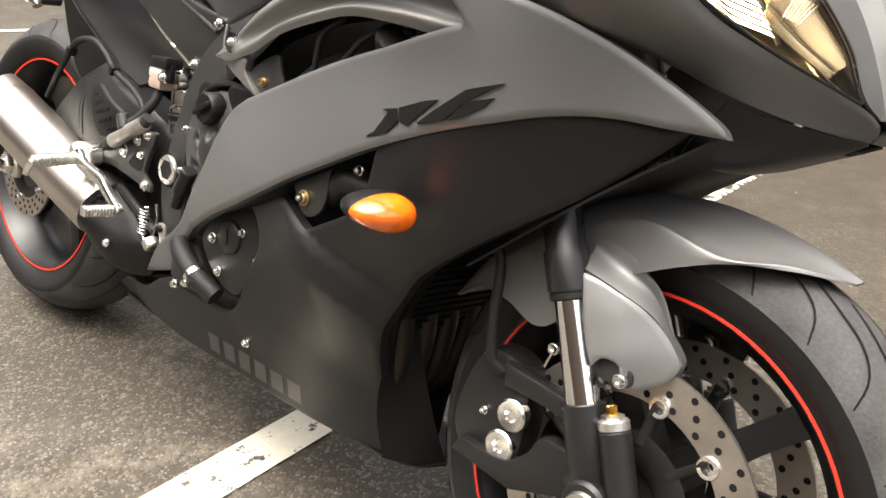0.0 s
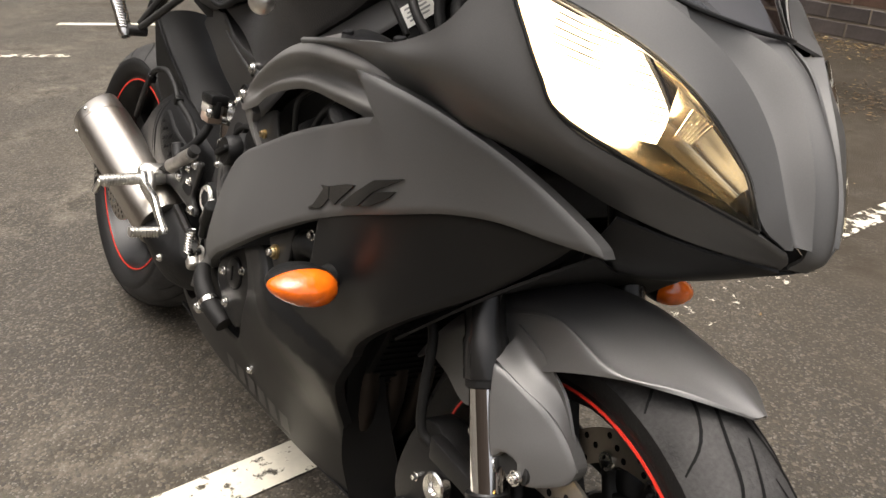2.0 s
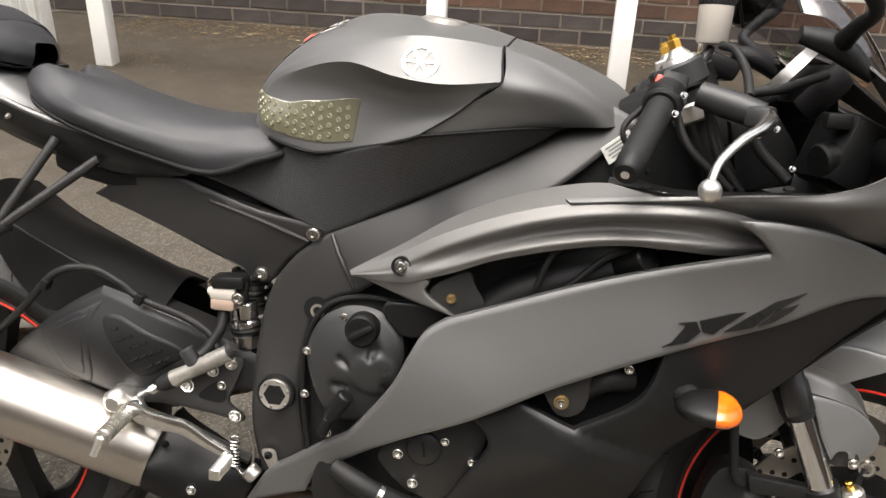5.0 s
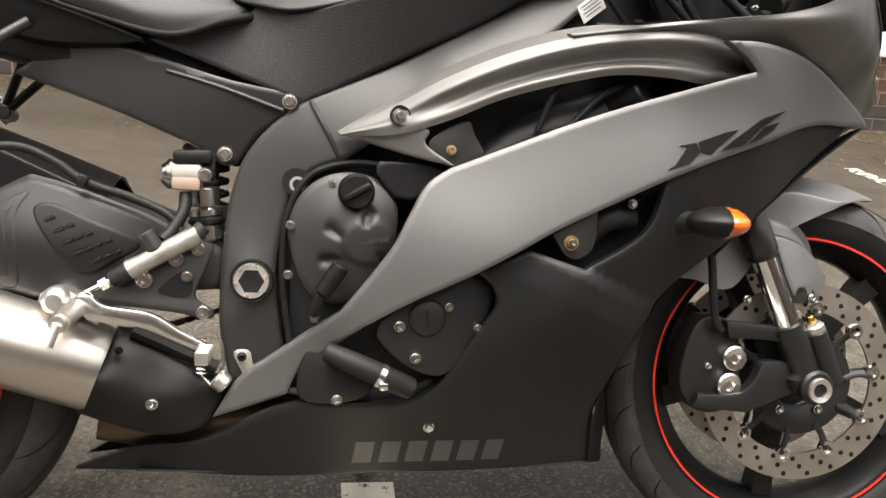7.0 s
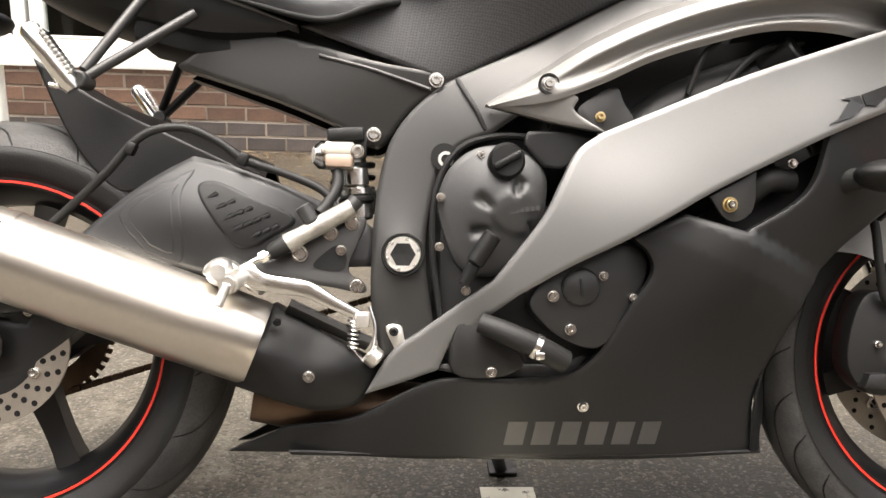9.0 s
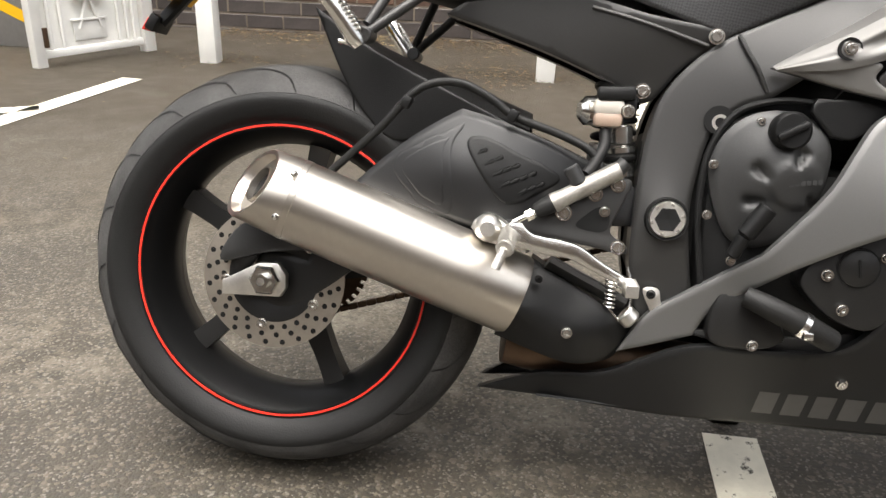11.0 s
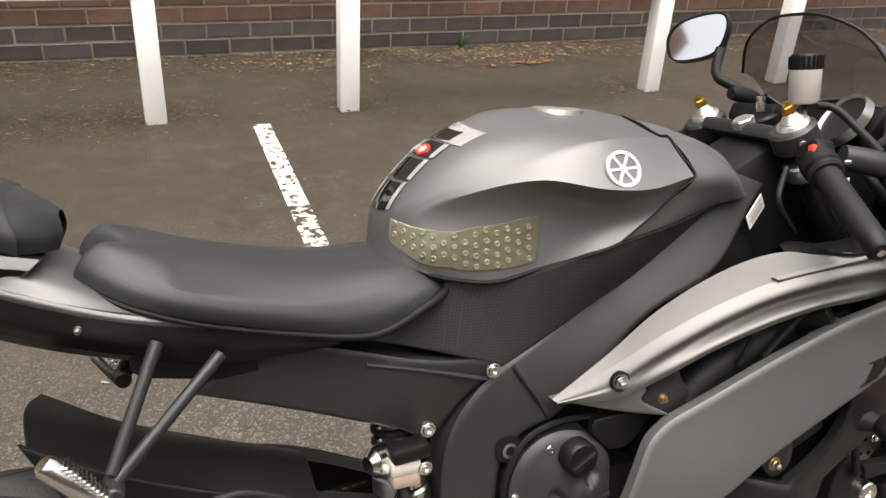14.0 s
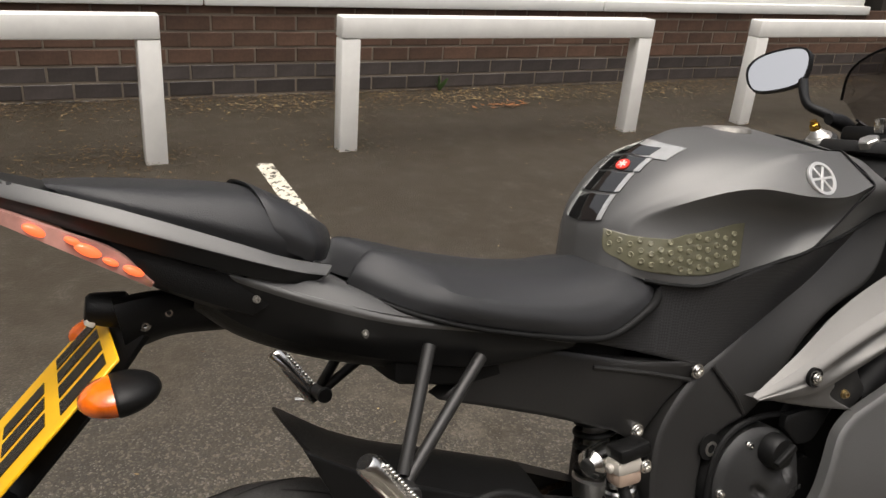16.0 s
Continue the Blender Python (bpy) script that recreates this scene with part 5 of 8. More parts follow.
part("tank_front_cover", grid_skin([F4, F3, F2, FU, F1, F0], 30, 24), GREY, moto, "dark grey cover in front of the fuel tank")
part("cover_gap", tube([(0.043, -0.1425, 0.838), (0.086, -0.1455, 0.867), (0.120, -0.1515, 0.896), (0.1425, -0.1535, 0.912), (0.140, -0.128, 0.934), (0.139, -0.104, 0.956), (0.1405, -0.080, 0.9565), (0.146, -0.03, 0.968), (0.151, CY, 0.976)], 0.0014, 6, 60), DEEP, tank)
part("filler_cap", moved(lathe([(1e-4, 0.006), (0.030, 0.006), (0.036, 0.003), (0.038, -0.004)], 36, "z", closed=False), pose(0.045, CY, 0.9885, 0, 6, 0)), DULLALU, tank, "bright fuel filler cap")
part("tank_seam", tube([(x, y - 0.001, z - 0.001) for x, y, z in T4], 0.0028, 8, 40), DEEP, tank)
part("tank_seam", tube([(x, y - 0.001, z - 0.001) for x, y, z in F4], 0.0028, 8, 30), DEEP, tank)

# round emblem on the tank
tank_skin = BVHTree.FromPolygons([v.co.copy() for v in tank.data.vertices], [list(p.vertices) for p in tank.data.polygons])
e_at, e_nrm, _, _ = tank_skin.ray_cast(Vector((0.038, -0.70, 1.02)), Vector((0.0, 0.987, -0.163)))
e = Matrix.Translation(e_at - Vector((0, 0.002, 0))) @ Vector((0.04, -0.90, 0.45)).to_track_quat("-Y", "Z").to_matrix().to_4x4() @ Matrix.Diagonal((0.93, 1, 0.90, 1))
logo = part("tank_emblem", moved(lathe([(0.0208, -0.0008), (0.0212, -0.0014), (0.0255, -0.0014), (0.0262, -0.0004), (0.0262, 0.003), (0.0208, 0.003)], 40), e), BADGE, tank, "round silver emblem ring with crossed bars")
part("emblem_back", moved(lathe([(1e-4, 0.0004), (0.0212, 0.0004), (0.0212, 0.003)], 36, closed=False), e), GREY, logo)
for k in range(3):
    part("emblem_bar", moved(block((0.0042, 0.0016, 0.042), Matrix.Rotation(radians(60 * k + 30), 4, "Y"), 0.0006, 1), e), BADGE, logo)

# studded grip pad and gloss pads, laid on the tank's skin


def on_tank(start, way):
    hit, nrm, _, _ = tank_skin.ray_cast(Vector(start), Vector(way))
    if hit is None:
        hit, nrm, _, _ = tank_skin.find_nearest(Vector(start) + Vector(way) * 0.9)
    return hit, (nrm if nrm.dot(Vector(way)) < 0 else -nrm)


WRAP = Matrix.Rotation(radians(-30), 4, "Z")


def wrap_y(x, z):
    """How far the tank's skin lies along a slanted sight line, for pads that wrap its rear corner."""
    hit, nrm = on_tank(WRAP @ Vector((x, -1.0, z)), WRAP @ Vector((0, 1, 0)))
    return (WRAP.inverted() @ hit).y


PADSHAPE = [(-0.173, 0.877, 1), (-0.149, 0.871), (-0.127, 0.867), (-0.091, 0.863), (-0.069, 0.867), (-0.033, 0.870), (-0.006, 0.875), (0.0125, 0.875, 1), (0.005, 0.819, 1), (-0.003, 0.817), (-0.040, 0.812), (-0.080, 0.815), (-0.129, 0.825), (-0.155, 0.838), (-0.174, 0.850)]
pad = part("grip_pad", moved(panel(PADSHAPE, lambda x, z: wrap_y(x, z) - 0.0014, 0.0012, 0.007, 0.0012, 0.0006, step=0.006), WRAP), PAD, moto, "yellowish clear studded knee grip pad")
pad_loop = [(p[0], p[1]) for p in PADSHAPE]


def in_loop(x, z, loop):
    odd = False
    for (x0, z0), (x1, z1) in zip(loop, loop[1:] + loop[:1]):
        if (z0 > z) != (z1 > z) and x < x0 + (z - z0) * (x1 - x0) / (z1 - z0):
            odd = not odd
    return odd


for i in range(15):
    for j in range(6):
        x, z = -0.166 + 0.0125 * i, 0.806 + 0.0130 * j + 0.0045 * (i % 2)
        if all(in_loop(x + a, z + b, pad_loop) for a, b in ((0.004, 0), (-0.004, 0), (0, 0.004), (0, -0.004))):
            q, nrm = on_tank(WRAP @ Vector((x, -1.0, z)), WRAP @ Vector((0, 1, 0)))
            part("stud", moved(lathe([(1e-4, -0.0004), (0.0020, -0.0004), (0.0026, -0.0016), (0.0034, -0.0014), (0.0040, 0.0004)], 12, closed=False), Matrix.Translation(q + nrm * 0.0015) @ nrm.to_track_quat("-Y", "Z").to_matrix().to_4x4()), PADDOT, pad)
gloss = []
ridge = catmull(T0[0:5], 60)
def pad_patch(a, b, w, t0, t1, lift):
    """A strip of the tank's crest between two stations, from t0 to t1 of its half width."""
    bm = bmesh.new()
    last = None
    for k in range(a, b + 1):
        p, d = Vector(ridge[k]), Vector(ridge[k + 1]) - Vector(ridge[k - 1])
        out = Vector((-d.z, 0, d.x)).normalized()
        row = []
        for m in range(9):
            t = t0 + (t1 - t0) * m / 8
            q, nrm = on_tank(p + out * 0.1 + Vector((0, t * w, 0)) + d.normalized() * (0.006 * t * t), -out)
            row.append(bm.verts.new(q + nrm * lift))
        if last:
            for m in range(8):
                bm.faces.new((last[m], last[m + 1], row[m + 1], row[m]))
        last = row
    bmesh.ops.recalc_face_normals(bm, faces=bm.faces[:])
    bmesh.ops.solidify(bm, geom=bm.faces[:], thickness=0.0012)
    return bm


# pale edge strips and wedge put the gloss's bright reflections into colour
for a, b, w in ((13, 21, 0.038), (22, 28, 0.040), (29, 35, 0.044)):
    gloss.append(part("tank_pad", pad_patch(a, b, w, -1, 1, 0.0018), PADBLACK, moto, "glossy black tank protector segment with painted sheen at its edges"))
    for t0, t1 in ((-1.0, -0.80), (0.80, 1.0)):
        part("pad_sheen", pad_patch(a, b, w, t0, t1, 0.0024), PADSHEEN, gloss[-1], "pale strip painted as a reflection")
gloss.append(part("tank_pad", pad_patch(36, 45, 0.062, -1, 1, 0.0018), PADSHEEN, moto, "upper tank protector wedge coloured as a pale reflection"))
part("pad_centre", pad_patch(36, 41, 0.034, -1, 1, 0.0026), PADBLACK, gloss[-1])
q, nrm = on_tank(Vector(ridge[31]) + Vector((-0.08, -0.012, 0.08)), (0.7071, 0, -0.7071))
badge_m = Matrix.Translation(q + nrm * 0.0032) @ nrm.to_track_quat("-Y", "Z").to_matrix().to_4x4()
part("pad_badge", moved(lathe([(1e-4, -0.0008), (0.0075, -0.0008), (0.0095, -0.0010), (0.0102, 0.0006)], 28, closed=False), badge_m), RED, gloss[2], "red round badge")
for k in range(3):
    part("badge_bar", moved(block((0.0022, 0.0006, 0.013), Matrix.Rotation(radians(60 * k), 4, "Y"), 0), badge_m @ Matrix.Translation((0, -0.0011, 0))), LABEL, gloss[2], smooth=0)

# nose, headlights, screen
A0 = [(0.235, -0.192, 0.778), (0.370, -0.222, 0.797), (0.450, -0.236, 0.806), (0.522, -0.250, 0.818), (0.578, -0.252, 0.842), (0.611, -0.238, 0.884), (0.638, -0.223, 0.852), (0.674, -0.194, 0.794), (0.724, -0.122, 0.765), (0.783, -0.051, 0.741), (0.796, -0.020, 0.730)]
A1 = [(0.240, -0.198, 0.775), (0.370, -0.224, 0.792), (0.450, -0.232, 0.798), (0.530, -0.250, 0.802), (0.590, -0.244, 0.806), (0.625, -0.226, 0.800), (0.650, -0.206, 0.788), (0.682, -0.174, 0.768), (0.728, -0.108, 0.752), (0.784, -0.044, 0.733), (0.797, -0.018, 0.726)]
A2 = [(0.243, -0.196, 0.771), (0.370, -0.218, 0.788), (0.450, -0.220, 0.786), (0.530, -0.214, 0.777), (0.580, -0.208, 0.766), (0.615, -0.185, 0.760), (0.645, -0.162, 0.752), (0.680, -0.132, 0.740), (0.730, -0.085, 0.730), (0.780, -0.030, 0.722), (0.796, -0.012, 0.720)]
A3 = [(0.246, -0.188, 0.769), (0.370, -0.206, 0.782), (0.450, -0.204, 0.774), (0.530, -0.196, 0.758), (0.580, -0.190, 0.758), (0.615, -0.166, 0.750), (0.645, -0.146, 0.742), (0.688, -0.112, 0.727), (0.732, -0.072, 0.717), (0.776, -0.024, 0.712), (0.790, -0.008, 0.712)]
nose = part("nose_cowl", loft([A0, A1, A2, A3], 90, 22, 0.004), GREY, moto, "matt dark grey nose cowl around the headlights")
part("nose_cowl", loft([[flip(p) for p in r] for r in (A0, A1, A2, A3)], 60, 14, 0.004), GREY, moto, "matt dark grey nose cowl around the headlights")

S0 = [(0.560, -0.135, 0.978), (0.605, -0.105, 0.940), (0.647, -0.072, 0.905), (0.690, -0.020, 0.893), (0.735, 0.000, 0.868), (0.782, 0.000, 0.800), (0.806, 0.000, 0.735)]
S2 = [(0.609, -0.236, 0.893), (0.648, -0.166, 0.877), (0.690, -0.122, 0.857), (0.730, -0.094, 0.829), (0.763, -0.064, 0.788), (0.783, -0.050, 0.750), (0.797, -0.026, 0.733)]
S1 = [(0.585, -0.190, 0.944), (0.628, -0.146, 0.916), (0.676, -0.100, 0.896), (0.720, -0.058, 0.862), (0.756, -0.038, 0.820), (0.784, -0.030, 0.772), (0.800, -0.020, 0.734)]
SR = [(0.572, -0.160, 0.964), (0.612, -0.124, 0.926), (0.650, -0.080, 0.890), (0.690, -0.036, 0.862), (0.728, -0.018, 0.826), (0.764, -0.014, 0.780), (0.796, -0.010, 0.735)]
for rows in ([S1, S2], [[flip(p) for p in r] for r in (S1, S2)]):
    part("headlight_surround", loft(rows, 50, 8, 0.004), GREY, nose, "matt grey strip beside the headlight")
for turn_ in (False, True):
    lines_ = [[flip(p) for p in r] if turn_ else r for r in (S0, SR, S1)]
    top_, deep_, low_ = (catmull(r, 61) for r in lines_)
    part("nose_panel", loft([top_[:23], low_[:23]], 23, 6, 0.003), GREY, nose, "matt grey panel below the windscreen")
    part("air_intake", loft([top_[22:], deep_[22:], low_[22:]], 39, 12, 0.003), GREY, nose, "matt grey hollow of the air intake")
C0 = [(0.560, CY, 0.978), (0.640, CY, 0.930), (0.700, CY, 0.895), (0.745, CY, 0.862), (0.792, CY, 0.800), (0.812, CY, 0.735), (0.800, CY, 0.712)]
C1 = [(0.562, -0.060, 0.968), (0.630, -0.045, 0.925), (0.690, -0.016, 0.888), (0.732, 0.004, 0.862), (0.778, 0.004, 0.800), (0.800, 0.004, 0.735), (0.790, 0.004, 0.712)]
part("air_intake_beak", loft([C1, C0, [flip(p) for p in C1]], 40, 11, 0.004), GREY, nose, "matt grey centre beak between the headlights")

H0 = [(0.615, -0.231, 0.890), (0.638, -0.222, 0.854), (0.658, -0.211, 0.822), (0.675, -0.193, 0.796), (0.724, -0.121, 0.767), (0.783, -0.051, 0.743)]
H2 = [(0.616, -0.230, 0.891), (0.648, -0.163, 0.875), (0.690, -0.119, 0.855), (0.729, -0.092, 0.827), (0.763, -0.062, 0.786), (0.783, -0.050, 0.744)]
H1 = [(0.617, -0.232, 0.890), (0.652, -0.204, 0.860), (0.688, -0.166, 0.832), (0.722, -0.130, 0.804), (0.756, -0.088, 0.774), (0.785, -0.051, 0.7435)]


def shifted(rows, dx, dy, dz):
    return [[(p[0] + dx, p[1] + dy, p[2] + dz) for p in r] for r in rows]


for s in (-1, 1):
    rows = [H0, H1, H2] if s < 0 else [[flip(p) for p in r] for r in (H0, H1, H2)]
    lamp = part("headlight", loft(shifted(rows, 0.001, 0.001 * s, 0.001), 40, 14, 0), LENS, moto, "lit twin-bulb headlight behind a clear lens" if s < 0 else "clear headlight lens")
    lamp.visible_shadow = False
    taper = (0.10, 0.80, 1.0, 1.0, 1.0, 0.45)

    def sunk(row, dx, dy, dz):
        return [(p[0] + dx * k, p[1] - dy * s * k, p[2] + dz * k) for p, k in zip(row, taper)]

    edge_a, edge_b = sunk(rows[0], -0.040, 0.022, 0.0), sunk(rows[2], -0.055, 0.075, -0.012)
    part("reflector", loft([rows[0], edge_a, edge_b, rows[2]], 40, 28, 0), REFLECT, lamp, "mirror-bright reflector bowl")
    near_edge = shifted(rows, -0.003, -0.002 * s, 0.0)
    back_a, back_b = sunk(rows[0], -0.048, 0.026, 0.0), sunk(rows[2], -0.064, 0.084, -0.012)
    part("headlight_bucket", loft([near_edge[0], back_a, back_b, near_edge[2]], 30, 24, 0.002), PLASTIC, lamp, "black back of the headlight bowl")
    part("lens_rim", tube(catmull(rows[0], 30), 0.0016, 6), BLACK, lamp)
    part("lens_rim", tube(catmull(rows[2], 30), 0.0016, 6), BLACK, lamp)
    def at(p):
        return p if s < 0 else flip(p)
    part("lamp_divider", tube([at((0.640, -0.085, 0.862)), at((0.668, -0.068, 0.826)), at((0.703, -0.062, 0.780))], 0.003, 8, 12), PLASTIC, lamp, "dark bar between the two lamps")
    if s < 0:
        # the lit low-beam reflector: a flight of narrow facets that face forward and up
        inner_, outer_ = catmull([(0.634, -0.076, 0.866), (0.664, -0.066, 0.826), (0.698, -0.060, 0.784)], 3), catmull([(0.616, -0.218, 0.884), (0.646, -0.205, 0.838), (0.672, -0.178, 0.796)], 3)
        ins, outs = catmull(inner_, 15), catmull(outer_, 15)
        for k in range(14):
            bm = bmesh.new()
            a0, a1, b0, b1 = (Vector(p) for p in (ins[k], ins[k + 1], outs[k], outs[k + 1]))
            a1, b1 = a0.lerp(a1, 0.95), b0.lerp(b1, 0.95)
            lift = Vector((0.0022, 0, 0.0010))
            bm.faces.new([bm.verts.new(p) for p in (a0, a0.lerp(b0, 0.5) + Vector((-0.006, 0, -0.003)), b0, b1 + lift, a1.lerp(b1, 0.5) + lift + Vector((-0.006, 0, -0.003)), a1 + lift)])
            part("lit_facet", bm, BEAM, lamp, "brightly lit low-beam reflector facet", smooth=0)
        part("low_beam_bulb", moved(lathe([(1e-4, -0.016), (0.008, -0.013), (0.010, 0), (0.008, 0.013), (1e-4, 0.016)], 20, closed=False), Matrix.Translation((0.652, -0.120, 0.848))), BULB, lamp, "glowing bulb")
    bowl = [[at((0.706, -0.112, 0.790)), at((0.730, -0.084, 0.772)), at((0.762, -0.056, 0.752))], [at((0.690, -0.085, 0.806)), at((0.716, -0.062, 0.786)), at((0.752, -0.045, 0.764))], [at((0.706, -0.106, 0.838)), at((0.732, -0.078, 0.812)), at((0.764, -0.050, 0.776))]]
    part("high_beam_bowl", loft(bowl, 20, 14, 0.001), REFLECT, lamp)
    for k in range(7):
        t = k / 6
        part("lens_rib", tube([at((0.712 + 0.012 * t, -0.098 + 0.006 * t, 0.800 - 0.004 * t)), at((0.716 + 0.016 * t, -0.090 + 0.008 * t, 0.826 - 0.010 * t))], 0.0011, 6), REFLECT, lamp)

G0 = [(0.556, -0.140, 0.980), (0.605, -0.108, 0.942), (0.647, -0.075, 0.907), (0.690, -0.022, 0.896), (0.706, CY, 0.895)]
G1 = [(0.545, -0.142, 0.995), (0.585, -0.112, 0.985), (0.615, -0.080, 0.975), (0.635, -0.028, 0.972), (0.640, CY, 0.972)]
G2 = [(0.525, -0.140, 1.012), (0.545, -0.112, 1.030), (0.556, -0.080, 1.040), (0.562, -0.028, 1.046), (0.564, CY, 1.047)]
G3 = [(0.495, -0.128, 1.020), (0.478, -0.105, 1.062), (0.468, -0.075, 1.086), (0.458, -0.026, 1.104), (0.455, CY, 1.107)]
half = [g + [flip(p) for p in g[-2::-1]] for g in (G0, G1, G2, G3)]
screen = part("windscreen", loft(half, 50, 18, 0), SCREEN, moto, "smoked plastic windscreen")
part("screen_edge", tube(catmull(half[3], 50), 0.0025, 8), PLASTIC, screen)
part("screen_base", tube(catmull(half[0], 50), 0.0024, 8), BLACK, screen)
for p in ((0.562, -0.124, 0.981), (0.646, -0.078, 0.909)):
    part("screen_screw", moved(lathe([(1e-4, -0.004), (0.006, -0.003), (0.008, 0.001)], 14, closed=False), Matrix.Translation(p) @ Vector((0.4, -0.8, 0.5)).to_track_quat("-Y", "Z").to_matrix().to_4x4()), PLASTIC, screen)

# underside of the nose and inner dark panels
part("nose_underside", loft([[(0.690, -0.112, 0.722), (0.735, -0.066, 0.714), (0.790, -0.010, 0.712)], [(0.650, -0.080, 0.660), (0.700, -0.040, 0.668), (0.770, 0.0, 0.700)], [(0.650, 0.12, 0.660), (0.700, 0.08, 0.668), (0.770, 0.04, 0.700)], [(0.690, 0.152, 0.722), (0.735, 0.106, 0.714), (0.790, 0.05, 0.712)]], 20, 16, 0.003), BLACK, nose, "black underside of the nose")
part("jaw_panel", loft([[(0.700, -0.134, 0.690), (0.600, -0.140, 0.610), (0.480, -0.15, 0.50)], [(0.670, -0.05, 0.660), (0.570, -0.06, 0.60), (0.45, -0.07, 0.52)], [(0.670, 0.07, 0.660), (0.570, 0.07, 0.60), (0.45, 0.07, 0.52)], [(0.700, 0.150, 0.690), (0.600, 0.14, 0.610), (0.480, 0.15, 0.50)]], 24, 18, 0.003), DEEP, moto, "dark inner panel behind the front wheel")
rad = part("radiator", block((0.03, 0.19, 0.26), pose(0.360, 0.01, 0.43, 0, 20, 0), 0.006), DEEP, moto, "dark finned radiator behind the front wheel")
for k in range(22):
    part("radiator_fin", block((0.004, 0.17, 0.0025), pose(0.3755 + 0.0039 * (k - 11), 0.01, 0.425 + 0.0108 * (k - 11), 0, 20, 0), 0), DEEP, rad, smooth=0)
for k in range(4):
    y = -0.10 + 0.066 * k
    part("exhaust_header", tube([(0.31, y * 0.8, 0.46), (0.345, y * 0.7, 0.36), (0.32, y * 0.55, 0.25), (0.20, y * 0.4, 0.205), (0.0, y * 0.3, 0.20)], 0.017, 14, 24), HEADER, moto, "browned steel exhaust header pipe")
IN = [(0.286, -0.160, 0.7985), (0.325, -0.192, 0.7985), (0.380, -0.220, 0.799), (0.530, -0.244, 0.816)]
INN = [(0.290, -0.140, 0.800), (0.320, -0.128, 0.800), (0.390, -0.125, 0.790), (0.560, -0.130, 0.800)]
cover_in = part("inner_cowl_cover", loft([IN, INN, [(x, -0.105, z - 0.06) for x, y, z in INN]], 30, 12, 0.003), PLASTIC, moto, "black inner cowl cover")
for p in ((0.484, -0.226, 0.816), (0.330, -0.190, 0.800), (0.310, -0.150, 0.801)):
    part("push_rivet", moved(lathe([(1e-4, -0.003), (0.006, -0.002), (0.007, 0.001)], 14, closed=False), Matrix.Translation(p) @ Vector((0, -0.3, 1)).to_track_quat("-Y", "X").to_matrix().to_4x4()), PLASTIC, cover_in)
part("inner_cowl_cover", loft([[flip(p) for p in IN], [flip(p) for p in INN]], 30, 8, 0.003), PLASTIC, moto, "black inner cowl cover")
part("steering_head", block((0.16, 0.13, 0.26), pose(0.40, CY * 0.7, 0.80, 0, -24, 0), 0.02), DEEP, moto, "dark steering head area")
part("headlight_back", join(block((0.06, 0.08, 0.09), pose(0.570, -0.120, 0.856, 0, 20, 20), 0.012), drum((0.56, -0.140, 0.850), (0.535, -0.150, 0.845), 0.022, 16, bevel=0.003), block((0.03, 0.03, 0.02), pose(0.548, -0.15, 0.895), 0.004)), PLASTIC, moto, "black headlight housing back with plugs")
part("headlight_back", block((0.07, 0.09, 0.11), pose(0.588, 0.16, 0.868, 0, 20, -20), 0.012), PLASTIC, moto, "black headlight housing back")
part("inner_duct_panel", slab([(0.440, 0.882, 1), (0.500, 0.894, 1), (0.530, 0.850), (0.530, 0.806, 1), (0.462, 0.790, 1)], -0.085, -0.060, 0.004), PLASTIC, moto, "black duct panel beside the steering head")
part("cowl_stay", tube([(0.43, CY, 0.88), (0.52, CY, 0.90), (0.60, CY, 0.91)], 0.02, 10, 8), DEEP, moto)

# mirrors: the far one faces the rider, the near one is folded forward
def mirror_at(m, foot, knee, label):
    """A rounded shell with a sheet of mirror glass facing local -x."""
    out = [(-0.066, 0.004), (-0.060, 0.034), (-0.030, 0.046), (0.030, 0.044), (0.062, 0.026), (0.066, -0.004), (0.048, -0.034), (0.004, -0.042), (-0.048, -0.034)]
    loop = rounded(out, 0.008)
    shell = [[(x, y * k, z * k) for y, z in loop] for x, k in ((-0.002, 0.97), (-0.002, 1.03), (0.010, 1.05), (0.024, 0.88), (0.034, 0.55), (0.038, 0.12))]
    bm = bmesh.new()
    rings = [[bm.verts.new(p) for p in ring] for ring in shell]
    for a, b in zip(rings, rings[1:]):
        for k in range(len(a)):
            bm.faces.new((a[k], a[(k + 1) % len(a)], b[(k + 1) % len(a)], b[k]))
    bm.faces.new(rings[-1])
    bmesh.ops.recalc_face_normals(bm, faces=bm.faces[:])
    mirror = part("mirror", moved(bm, m), PLASTIC, moto, label)
    bm = bmesh.new()
    bm.faces.new([bm.verts.new((0.0, y, z)) for y, z in loop])
    bmesh.ops.recalc_face_normals(bm, faces=bm.faces[:])
    part("mirror_glass", moved(bm, m), MIRROR, mirror, "bright mirror glass", smooth=0)
    end = m @ Vector((0.020, -0.045, -0.012))
    part("mirror_stalk", tube([foot, Vector(foot).lerp(Vector(knee), 0.5), knee, end], [0.013, 0.0100, 0.0088, 0.011], 12, 14), PLASTIC, mirror)
    part("mirror_foot", tube([Vector(foot) + Vector((-0.045, 0, 0.012)), Vector(foot), Vector(foot) + Vector((0.045, 0, -0.032))], [0.012, 0.019, 0.010], 12, 10, squash=0.8), PLASTIC, mirror)


